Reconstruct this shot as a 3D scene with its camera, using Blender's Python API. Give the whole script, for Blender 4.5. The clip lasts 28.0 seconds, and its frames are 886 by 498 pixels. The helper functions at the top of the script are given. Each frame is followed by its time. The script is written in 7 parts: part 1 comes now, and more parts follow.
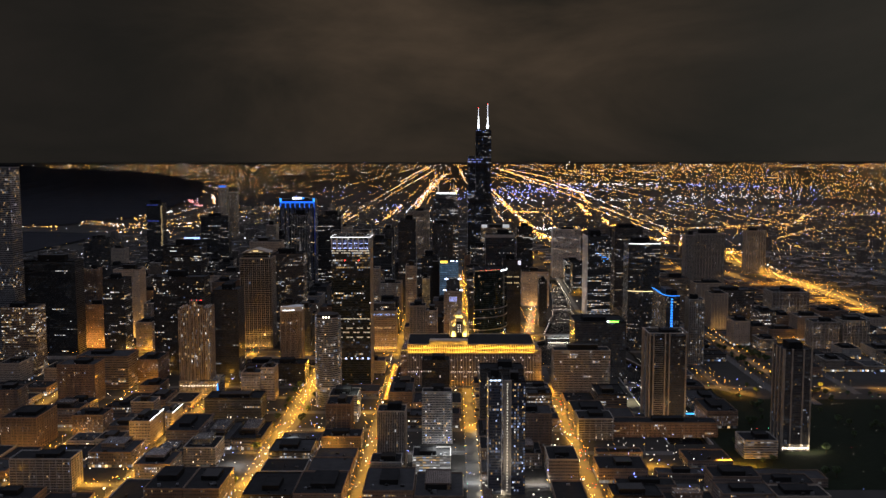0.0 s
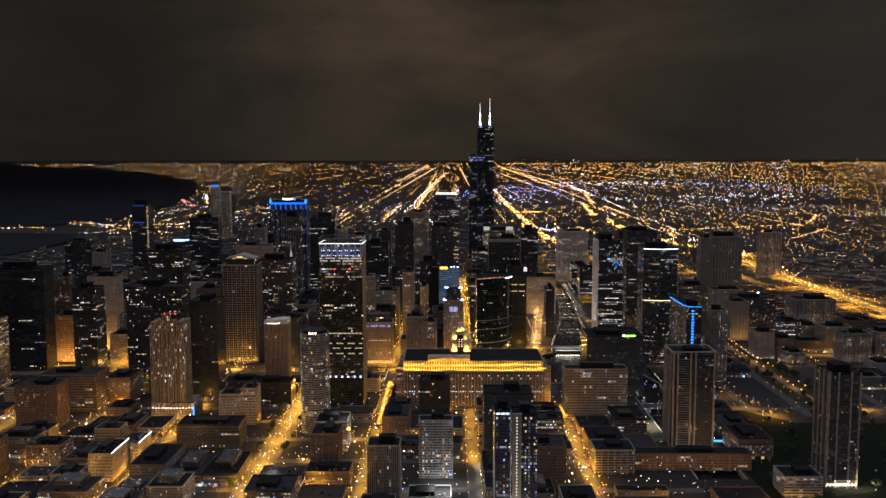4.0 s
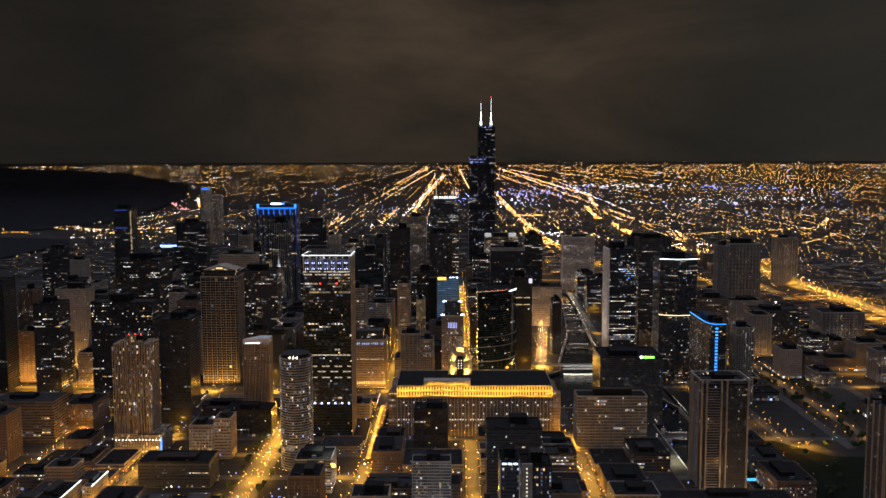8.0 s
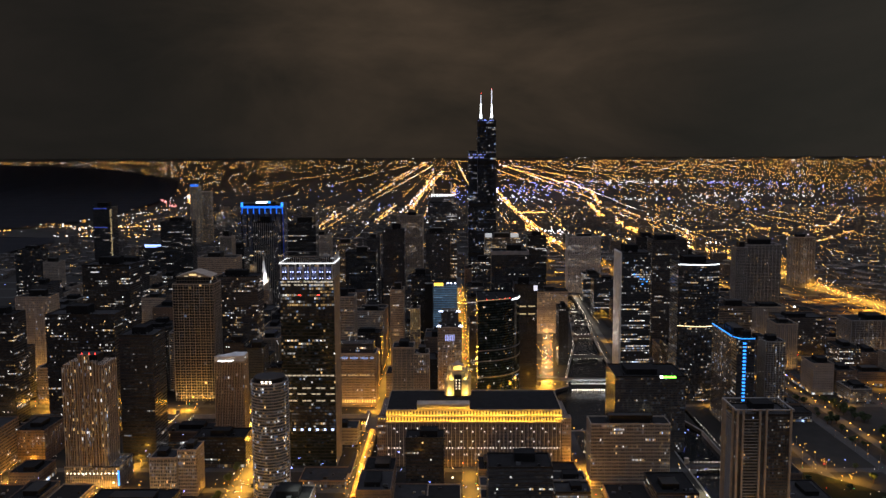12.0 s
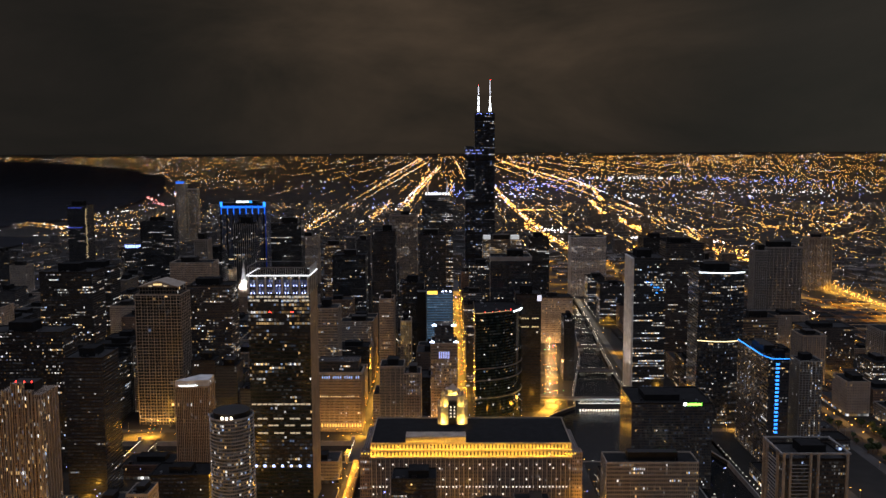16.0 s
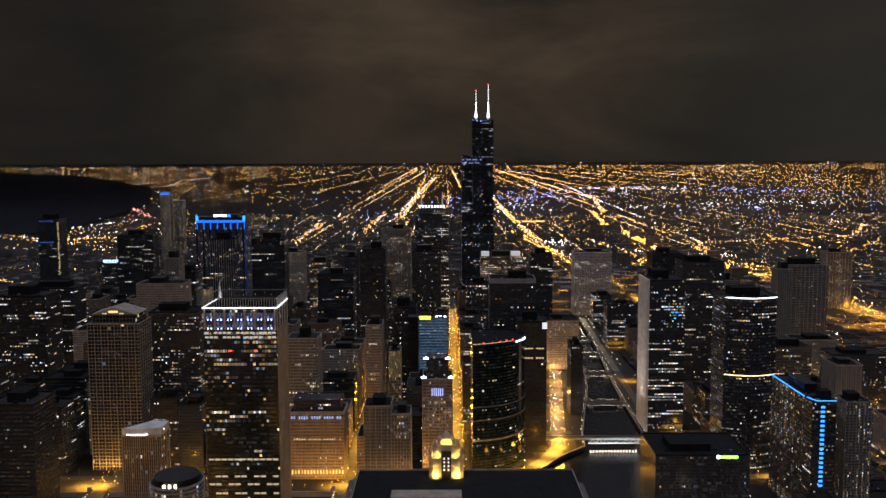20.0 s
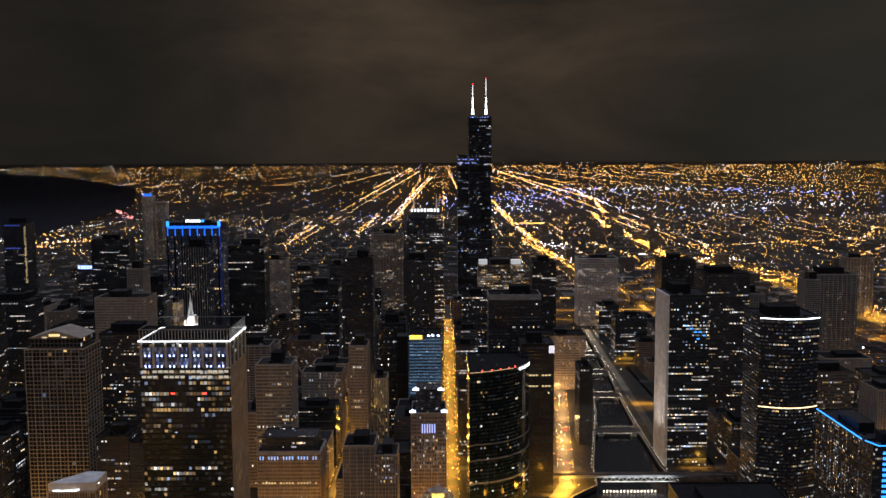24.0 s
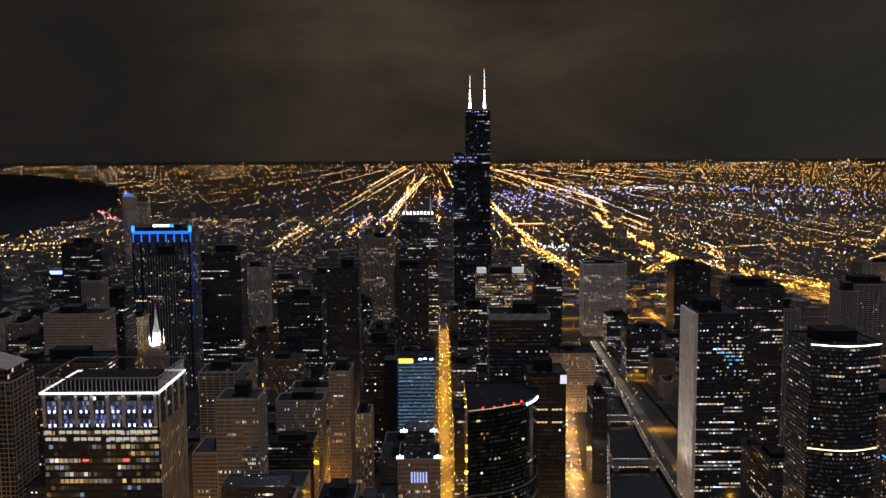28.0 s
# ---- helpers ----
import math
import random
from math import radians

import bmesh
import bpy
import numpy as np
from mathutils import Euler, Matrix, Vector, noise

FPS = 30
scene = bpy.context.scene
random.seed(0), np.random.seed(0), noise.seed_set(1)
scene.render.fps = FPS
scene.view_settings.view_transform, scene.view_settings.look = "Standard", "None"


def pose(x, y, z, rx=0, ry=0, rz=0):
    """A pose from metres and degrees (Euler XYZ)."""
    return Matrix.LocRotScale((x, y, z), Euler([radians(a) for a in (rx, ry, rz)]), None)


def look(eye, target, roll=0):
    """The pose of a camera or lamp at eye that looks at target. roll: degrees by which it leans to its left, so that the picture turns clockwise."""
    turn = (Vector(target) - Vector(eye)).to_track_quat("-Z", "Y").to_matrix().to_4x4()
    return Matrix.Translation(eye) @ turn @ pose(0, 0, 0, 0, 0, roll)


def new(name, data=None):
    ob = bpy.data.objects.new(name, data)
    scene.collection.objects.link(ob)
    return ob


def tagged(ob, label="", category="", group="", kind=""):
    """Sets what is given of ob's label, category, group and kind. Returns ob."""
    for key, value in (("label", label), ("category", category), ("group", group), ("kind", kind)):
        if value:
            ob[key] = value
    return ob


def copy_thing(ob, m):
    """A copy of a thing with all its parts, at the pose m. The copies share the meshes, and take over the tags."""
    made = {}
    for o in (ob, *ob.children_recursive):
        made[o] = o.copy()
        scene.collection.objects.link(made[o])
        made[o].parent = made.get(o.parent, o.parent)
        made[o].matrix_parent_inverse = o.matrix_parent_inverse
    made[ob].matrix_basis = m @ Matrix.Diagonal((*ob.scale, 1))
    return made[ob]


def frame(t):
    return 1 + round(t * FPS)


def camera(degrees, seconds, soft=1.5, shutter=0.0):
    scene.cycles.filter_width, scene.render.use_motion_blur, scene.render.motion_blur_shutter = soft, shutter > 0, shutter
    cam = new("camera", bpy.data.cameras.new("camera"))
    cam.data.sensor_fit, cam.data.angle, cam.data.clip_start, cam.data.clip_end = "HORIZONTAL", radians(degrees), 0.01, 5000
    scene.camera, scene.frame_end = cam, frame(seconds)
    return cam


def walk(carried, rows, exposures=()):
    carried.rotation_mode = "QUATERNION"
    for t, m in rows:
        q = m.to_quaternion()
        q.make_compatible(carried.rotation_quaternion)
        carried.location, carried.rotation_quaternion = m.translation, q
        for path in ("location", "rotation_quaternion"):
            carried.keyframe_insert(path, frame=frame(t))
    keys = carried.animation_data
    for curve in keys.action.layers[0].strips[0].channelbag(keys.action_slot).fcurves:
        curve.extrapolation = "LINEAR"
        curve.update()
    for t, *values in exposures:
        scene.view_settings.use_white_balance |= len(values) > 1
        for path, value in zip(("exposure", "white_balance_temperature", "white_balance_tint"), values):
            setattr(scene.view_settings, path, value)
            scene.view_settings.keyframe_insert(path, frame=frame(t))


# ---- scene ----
cam = camera(52.0, 28.0)
# seconds, x (west), y (south), z, pitch, yaw, roll
PATH = [
    (0, 661.6, -2286.8, 365.0, -5.689, 2.339, 0.09),
    (0.5, 660.9, -2270.1, 365.0, -5.757, 2.326, 0.09),
    (1, 660.2, -2253.5, 365.0, -5.826, 2.313, 0.10),
    (1.5, 659.6, -2236.8, 365.0, -5.877, 2.318, 0.10),
    (2, 659.0, -2220.2, 365.0, -5.918, 2.341, 0.11),
    (2.5, 658.5, -2203.5, 365.0, -5.951, 2.347, 0.11),
    (4.5, 656.7, -2136.4, 365.0, -5.695, 2.344, 0.13),
    (5, 656.4, -2119.6, 365.0, -5.595, 2.335, 0.13),
    (5.5, 656.0, -2102.8, 365.0, -5.548, 2.327, 0.14),
    (6, 655.7, -2085.9, 365.0, -5.561, 2.319, 0.14),
    (6.5, 655.5, -2069.0, 365.0, -5.601, 2.311, 0.15),
    (7, 655.2, -2052.1, 365.0, -5.623, 2.303, 0.15),
    (7.5, 655.0, -2035.2, 365.0, -5.636, 2.314, 0.16),
    (8, 654.8, -2018.2, 365.0, -5.683, 2.342, 0.16),
    (8.5, 654.6, -2001.3, 365.0, -5.748, 2.353, 0.17),
    (9, 654.5, -1984.3, 365.0, -5.777, 2.346, 0.17),
    (9.5, 654.4, -1967.2, 365.0, -5.789, 2.340, 0.17),
    (10, 654.2, -1950.2, 365.0, -5.827, 2.334, 0.18),
    (10.5, 654.2, -1933.1, 365.0, -5.873, 2.328, 0.18),
    (11, 654.1, -1916.0, 365.0, -5.909, 2.322, 0.19),
    (11.5, 654.0, -1898.9, 365.0, -5.946, 2.316, 0.19),
    (12, 654.0, -1881.8, 365.0, -5.982, 2.311, 0.20),
    (12.5, 653.9, -1864.7, 365.0, -6.027, 2.305, 0.20),
    (14.5, 653.9, -1795.8, 365.0, -6.167, 2.212, 0.22),
    (15, 653.9, -1778.5, 365.0, -6.193, 2.198, 0.22),
    (15.5, 653.9, -1761.3, 365.0, -6.227, 2.174, 0.23),
    (16, 653.9, -1743.9, 365.0, -6.260, 2.160, 0.23),
    (16.5, 654.0, -1726.6, 365.0, -6.293, 2.153, 0.24),
    (17, 654.0, -1709.3, 365.0, -6.308, 2.147, 0.24),
    (17.5, 654.0, -1691.9, 365.0, -6.270, 2.140, 0.25),
    (18, 654.0, -1674.5, 365.0, -6.171, 2.116, 0.25),
    (18.5, 654.0, -1657.1, 365.0, -6.020, 2.074, 0.25),
    (19, 654.0, -1639.6, 365.0, -5.832, 2.049, 0.26),
    (19.5, 654.0, -1622.1, 365.0, -5.697, 2.032, 0.26),
    (20, 654.0, -1604.6, 365.0, -5.675, 2.005, 0.27),
    (20.5, 654.0, -1587.1, 365.0, -5.704, 1.987, 0.27),
    (21, 654.0, -1569.6, 365.0, -5.707, 1.977, 0.28),
    (21.5, 654.0, -1552.0, 365.0, -5.665, 1.966, 0.28),
    (23.5, 653.7, -1481.6, 365.0, -5.704, 1.843, 0.30),
    (24, 653.6, -1463.9, 365.0, -5.695, 1.784, 0.30),
    (24.5, 653.5, -1446.2, 365.0, -5.711, 1.723, 0.31),
    (25, 653.3, -1428.5, 365.0, -5.736, 1.688, 0.31),
    (25.5, 653.2, -1410.8, 365.0, -5.751, 1.669, 0.32),
    (26, 653.0, -1393.0, 365.0, -5.748, 1.649, 0.32),
    (26.5, 652.8, -1375.2, 365.0, -5.752, 1.627, 0.33),
    (27, 652.5, -1357.4, 365.0, -5.774, 1.604, 0.33),
    (27.5, 652.3, -1339.6, 365.0, -5.795, 1.580, 0.33),
    (28, 652.0, -1321.7, 365.0, -5.824, 1.553, 0.34),
]
walk(cam, [(t, pose(x, y, z, 90 + pitch, roll, yaw)) for t, x, y, z, pitch, yaw, roll in PATH])

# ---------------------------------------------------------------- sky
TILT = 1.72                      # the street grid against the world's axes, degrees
CT, ST = math.cos(radians(TILT)), math.sin(radians(TILT))
EYE = (655.0, -1850.0, 365.0)    # middle of the flight
NEAR, FAR = 3000.0, 1350.0       # flat ground, then a rise to the horizon


def G(x, y):
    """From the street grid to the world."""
    return (640 + (x - 640) * CT - (y + 600) * ST, -600 + (x - 640) * ST + (y + 600) * CT)


def U(x, y):
    """From the world to the street grid."""
    return (640 + (x - 640) * CT + (y + 600) * ST, -600 - (x - 640) * ST + (y + 600) * CT)


def warp(x, y, z=0.0):
    """Far land drawn in towards the horizon, so that it stays inside the lens's reach."""
    d = math.hypot(x - EYE[0], y - EYE[1])
    if d <= NEAR:
        return (x, y, z)
    s = (NEAR + FAR * (1 - math.exp(-(d - NEAR) / FAR))) / d
    return (EYE[0] + (x - EYE[0]) * s, EYE[1] + (y - EYE[1]) * s, EYE[2] + (z - EYE[2]) * s)


world = bpy.data.worlds.new("night_sky")
scene.world = world
world.use_nodes = True
wt = world.node_tree
wt.nodes.clear()
w_out = wt.nodes.new("ShaderNodeOutputWorld")
w_bg = wt.nodes.new("ShaderNodeBackground")
w_tc = wt.nodes.new("ShaderNodeTexCoord")
w_map = wt.nodes.new("ShaderNodeMapping")
w_map.inputs["Scale"].default_value = (1.0, 1.0, 2.6)
w_map.inputs["Location"].default_value = (2.15, 0.4, 0.3)
w_n = wt.nodes.new("ShaderNodeTexNoise")
w_n.inputs["Scale"].default_value = 3.1
w_n.inputs["Detail"].default_value = 6.0
w_n.inputs["Roughness"].default_value = 0.58
w_n.inputs["Distortion"].default_value = 0.4
w_r = wt.nodes.new("ShaderNodeValToRGB")
w_r.color_ramp.elements[0].position, w_r.color_ramp.elements[0].color = 0.36, (0.0122, 0.0116, 0.0098, 1)
w_r.color_ramp.elements[1].position, w_r.color_ramp.elements[1].color = 0.80, (0.0250, 0.0205, 0.0168, 1)
wt.links.new(w_tc.outputs["Generated"], w_map.inputs[0])
wt.links.new(w_map.outputs[0], w_n.inputs["Vector"])
wt.links.new(w_n.outputs[0], w_r.inputs[0])


def w_math(kind, a, b, c=0.0):
    n = wt.nodes.new("ShaderNodeMath")
    n.operation, n.use_clamp = kind, False
    for s, v in zip(n.inputs, (a, b, c)):
        if isinstance(v, (int, float)):
            s.default_value = v
        else:
            wt.links.new(v, s)
    return n.outputs[0]


def w_ramp(value, lo, hi):
    n = wt.nodes.new("ShaderNodeMapRange")
    n.interpolation_type = "SMOOTHSTEP"
    wt.links.new(value, n.inputs["Value"])
    n.inputs["From Min"].default_value, n.inputs["From Max"].default_value = lo, hi
    return n.outputs["Result"]


def w_add(base, fac, colour):
    n = wt.nodes.new("ShaderNodeMix")
    n.data_type, n.blend_type, n.clamp_factor = "RGBA", "ADD", False
    wt.links.new(fac, n.inputs[0])
    wt.links.new(base, n.inputs[6])
    n.inputs[7].default_value = (*colour, 1)
    return n.outputs[2]


# cloud lit by the city: warm over the southern streets, greyer to the west, brighter overhead
w_dot = wt.nodes.new("ShaderNodeVectorMath")
w_dot.operation = "DOT_PRODUCT"
w_dot.inputs[1].default_value = Vector((-0.03, 0.95, 0.22)).normalized()
wt.links.new(w_tc.outputs["Generated"], w_dot.inputs[0])
w_sep = wt.nodes.new("ShaderNodeSeparateXYZ")
wt.links.new(w_tc.outputs["Generated"], w_sep.inputs[0])
south = w_math("MULTIPLY", w_ramp(w_dot.outputs["Value"], 0.93, 1.0), w_math("MULTIPLY_ADD", w_n.outputs[0], 3.0, -0.95))
sky = w_add(w_r.outputs[0], south, (0.036, 0.0225, 0.0125))
east = wt.nodes.new("ShaderNodeMix")
east.data_type, east.blend_type = "RGBA", "MULTIPLY"
wt.links.new(w_ramp(w_math("MULTIPLY", w_sep.outputs["X"], -1.0), 0.16, 0.42), east.inputs[0])
wt.links.new(sky, east.inputs[6])
east.inputs[7].default_value = (0.84, 0.85, 0.88, 1)
sky = w_add(east.outputs[2], w_ramp(w_sep.outputs["X"], 0.12, 0.40), (0.0075, 0.0072, 0.0060))
sky = w_add(sky, w_ramp(w_sep.outputs["Z"], 0.2, 1.0), (0.50, 0.54, 0.73))
wt.links.new(sky, w_bg.inputs[0])
w_bg.inputs[1].default_value = 1.0
wt.links.new(w_bg.outputs[0], w_out.inputs[0])

SODIUM = (1.0, 0.47, 0.045)


def street_light(x0, y0, x1, y1, watts, colour=SODIUM, height=9.5, wide=5.0):
    """One run of street lamps along a carriageway, given in the street grid."""
    if watts > 8000:
        globe = bpy.data.lights.new("street_globe", "POINT")
        globe.energy, globe.color, globe.shadow_soft_size = min(watts * 0.75, 17000) * (0.28 if x0 > 944 else 1.0), colour, 2.5
        new("street_globe", globe).location = (*G((x0 + x1) / 2 + 3, (y0 + y1) / 2), height + 5.0)
    lamp = bpy.data.lights.new("street_light_run", "AREA")
    lamp.shape, lamp.energy, lamp.color = "RECTANGLE", watts * 1.35, colour
    lamp.size, lamp.size_y = max(wide, abs(x1 - x0)), max(wide, abs(y1 - y0))
    ob = new("street_light_run", lamp)
    gx, gy = G((x0 + x1) / 2, (y0 + y1) / 2)
    ob.matrix_world = pose(gx, gy, height, 0, 0, TILT)
    return ob


NS = {"state": -5, "dearborn": 115, "clark": 240, "lasalle": 383, "wells": 508, "franklin": 634, "orleans": 766, "wacker": 782, "canal": 1010, "clinton": 1115, "halsted": 1600, "express": 1636, "jefferson": 1240, "desplaines": 1365, "kingsbury": 1040}


def east_bank(y):
    """The river's south branch, its east bank in the street grid."""
    return float(np.interp(y, (-478, -416, -180, 80, 440), (797, 803, 846, 872, 901)))


def west_bank(y):
    return float(np.interp(y, (-712, -600, -480, -415, -284, -180, 80, 440), (944, 915, 888, 883, 886, 890, 906, 921)))


def street_x(name, y):
    """A street's middle; the drive along the river slants with the bank."""
    return 770 + (y + 415) * 0.109 if name == "wacker" else NS[name]


LIT_NS = (  # street, from, to, watts for each run of 120 m
    ("clark", -1500, -740, 34000), ("lasalle", -1500, -720, 62000), ("wells", -1480, -720, 26000), ("wells", -600, 40, 30000),
    ("franklin", -1100, -860, 40000), ("franklin", -590, 580, 43000), ("orleans", -1480, -840, 32000), ("wacker", -470, -50, 42000),
    ("dearborn", -1380, -740, 34000), ("state", -1200, -700, 34000), ("halsted", -300, 1500, 42000), ("express", -200, 1250, 42000), ("clinton", -100, 500, 24000), ("desplaines", -500, 400, 24000), ("canal", -250, 300, 16000), ("jefferson", -350, 300, 16000), ("lasalle", -560, 300, 22000), ("clark", -560, 300, 22000), ("dearborn", -600, 200, 22000), ("state", -600, 200, 22000))
for name, a, b, watts in LIT_NS:
    n = max(1, round((b - a) / (45 if watts > 20000 else 100)))
    for i in range(n):
        y0, y1 = a + (b - a) * i / n, a + (b - a) * (i + 1) / n
        k = 0.45 + 0.9 * random.random()
        sx = street_x(name, (y0 + y1) / 2)
        street_light(sx + random.uniform(-3, 3), y0 + (y1 - y0) * 0.08, sx, y1 - (y1 - y0) * 0.08, watts * k * 0.46, (1.0, 0.53, 0.18) if name == "wacker" else SODIUM, wide=16.0 if name == "lasalle" else 5.0)
LIT_EW = (  # y, from, to, watts for each run
    (-860, 560, 790, 12000), (-925, 120, 480, 12000), (-1005, 60, 620, 30000), (-1090, -20, 480, 40000), (-1090, 780, 960, 30000),
    (-1185, 60, 500, 34000), (-1300, 80, 500, 34000), (-618, -100, 640, 95000), (-890, 1010, 1100, 16000), (-480, 740, 790, 40000), (-740, 200, 500, 22000),
    (-1236, 790, 1000, 90000), (-868, 1160, 1420, 15000), (-590, -120, 180, 24000), (-420, 640, 770, 16000), (-420, 880, 1500, 14000), (-285, 880, 1500, 14000), (-140, 880, 1500, 18000), (130, 900, 1550, 18000), (-590, 950, 1500, 16000))
for x in (1010, 1115, 1240, 1365):          # the yards and avenues to the south-west
    for y in range(470, 1200, 130):
        street_light(x, y - 45, x, y + 45, 60000 * random.uniform(0.3, 1.2))
for y in (430, 575, 700, 845, 1000, 1150):
    for x in range(900, 1500, 150):
        street_light(x - 50, y, x + 50, y, 50000 * random.uniform(0.2, 1.2))
for i in (0, 1) + tuple(range(4, 16)):        # the drive on the river's west bank
    street_light(west_bank(-605 + i * 62) + 8, -620 + i * 62, west_bank(-605 + i * 62) + 8, -590 + i * 62, 1100 * random.uniform(0.5, 1.5), (1.0, 0.80, 0.55), 8.0)
for y, a, b, watts in LIT_EW:
    n = max(1, round((b - a) / 90))
    for i in range(n):
        x0, x1 = a + (b - a) * i / n, a + (b - a) * (i + 1) / n
        street_light(x0 + 30, y, x1 - 30, y, watts * (0.62 if y < -900 and x0 < 700 else 1.1) * (0.3 + 0.9 * random.random()))

# ---------------------------------------------------------------- materials


def shader(name):
    m = bpy.data.materials.new(name)
    m.use_nodes = True
    nt = m.node_tree
    return m, nt, nt.nodes["Principled BSDF"]


def op(nt, kind, a, b=None, c=None):
    n = nt.nodes.new("ShaderNodeMath")
    n.operation = kind
    for i, v in enumerate((a, b, c)):
        if v is None:
            continue
        if isinstance(v, (int, float)):
            n.inputs[i].default_value = v
        else:
            nt.links.new(v, n.inputs[i])
    return n.outputs[0]


def blend(nt, fac, a, b):
    n = nt.nodes.new("ShaderNodeMix")
    n.data_type = "RGBA"
    for sock, v in ((n.inputs[0], fac), (n.inputs[6], a), (n.inputs[7], b)):
        if isinstance(v, (int, float)):
            sock.default_value = v
        elif isinstance(v, tuple):
            sock.default_value = (*v[:3], 1)
        else:
            nt.links.new(v, sock)
    return n.outputs[2]


def surface(name, colour, rough=0.8, metal=0.0, vary=0.35, scale=0.12, fine=1.7, bump=0.3):
    """A plain weathered surface: stains at two scales and a fine relief."""
    m, nt, b = shader(name)
    tc = nt.nodes.new("ShaderNodeTexCoord")
    big, small = nt.nodes.new("ShaderNodeTexNoise"), nt.nodes.new("ShaderNodeTexNoise")
    for n, s in ((big, scale), (small, fine)):
        n.inputs["Scale"].default_value = s
        n.inputs["Detail"].default_value = 5
        nt.links.new(tc.outputs["Object"], n.inputs["Vector"])
    mix = op(nt, "ADD", op(nt, "MULTIPLY", big.outputs[0], 0.65), op(nt, "MULTIPLY", small.outputs[0], 0.35))
    lo = tuple(c * (1 - vary) for c in colour)
    hi = tuple(min(1, c * (1 + vary)) for c in colour)
    fac = op(nt, "MULTIPLY_ADD", mix, 2.2, -0.6)
    nt.links.new(blend(nt, fac, lo, hi), b.inputs["Base Color"])
    b.inputs["Roughness"].default_value, b.inputs["Metallic"].default_value = rough, metal
    b.inputs["Specular IOR Level"].default_value = 0.08 if rough > 0.78 else 0.4
    if bump:
        bm_ = nt.nodes.new("ShaderNodeBump")
        bm_.inputs["Strength"].default_value, bm_.inputs["Distance"].default_value = bump, 0.05
        nt.links.new(small.outputs[0], bm_.inputs["Height"])
        nt.links.new(bm_.outputs[0], b.inputs["Normal"])
    return m


def glow(name, colour, strength):
    m, nt, b = shader(name)
    b.inputs["Base Color"].default_value = (*[c * 0.5 for c in colour], 1)
    b.inputs["Emission Color"].default_value = (*colour, 1)
    b.inputs["Emission Strength"].default_value = strength
    m.cycles.emission_sampling = "NONE"
    return m


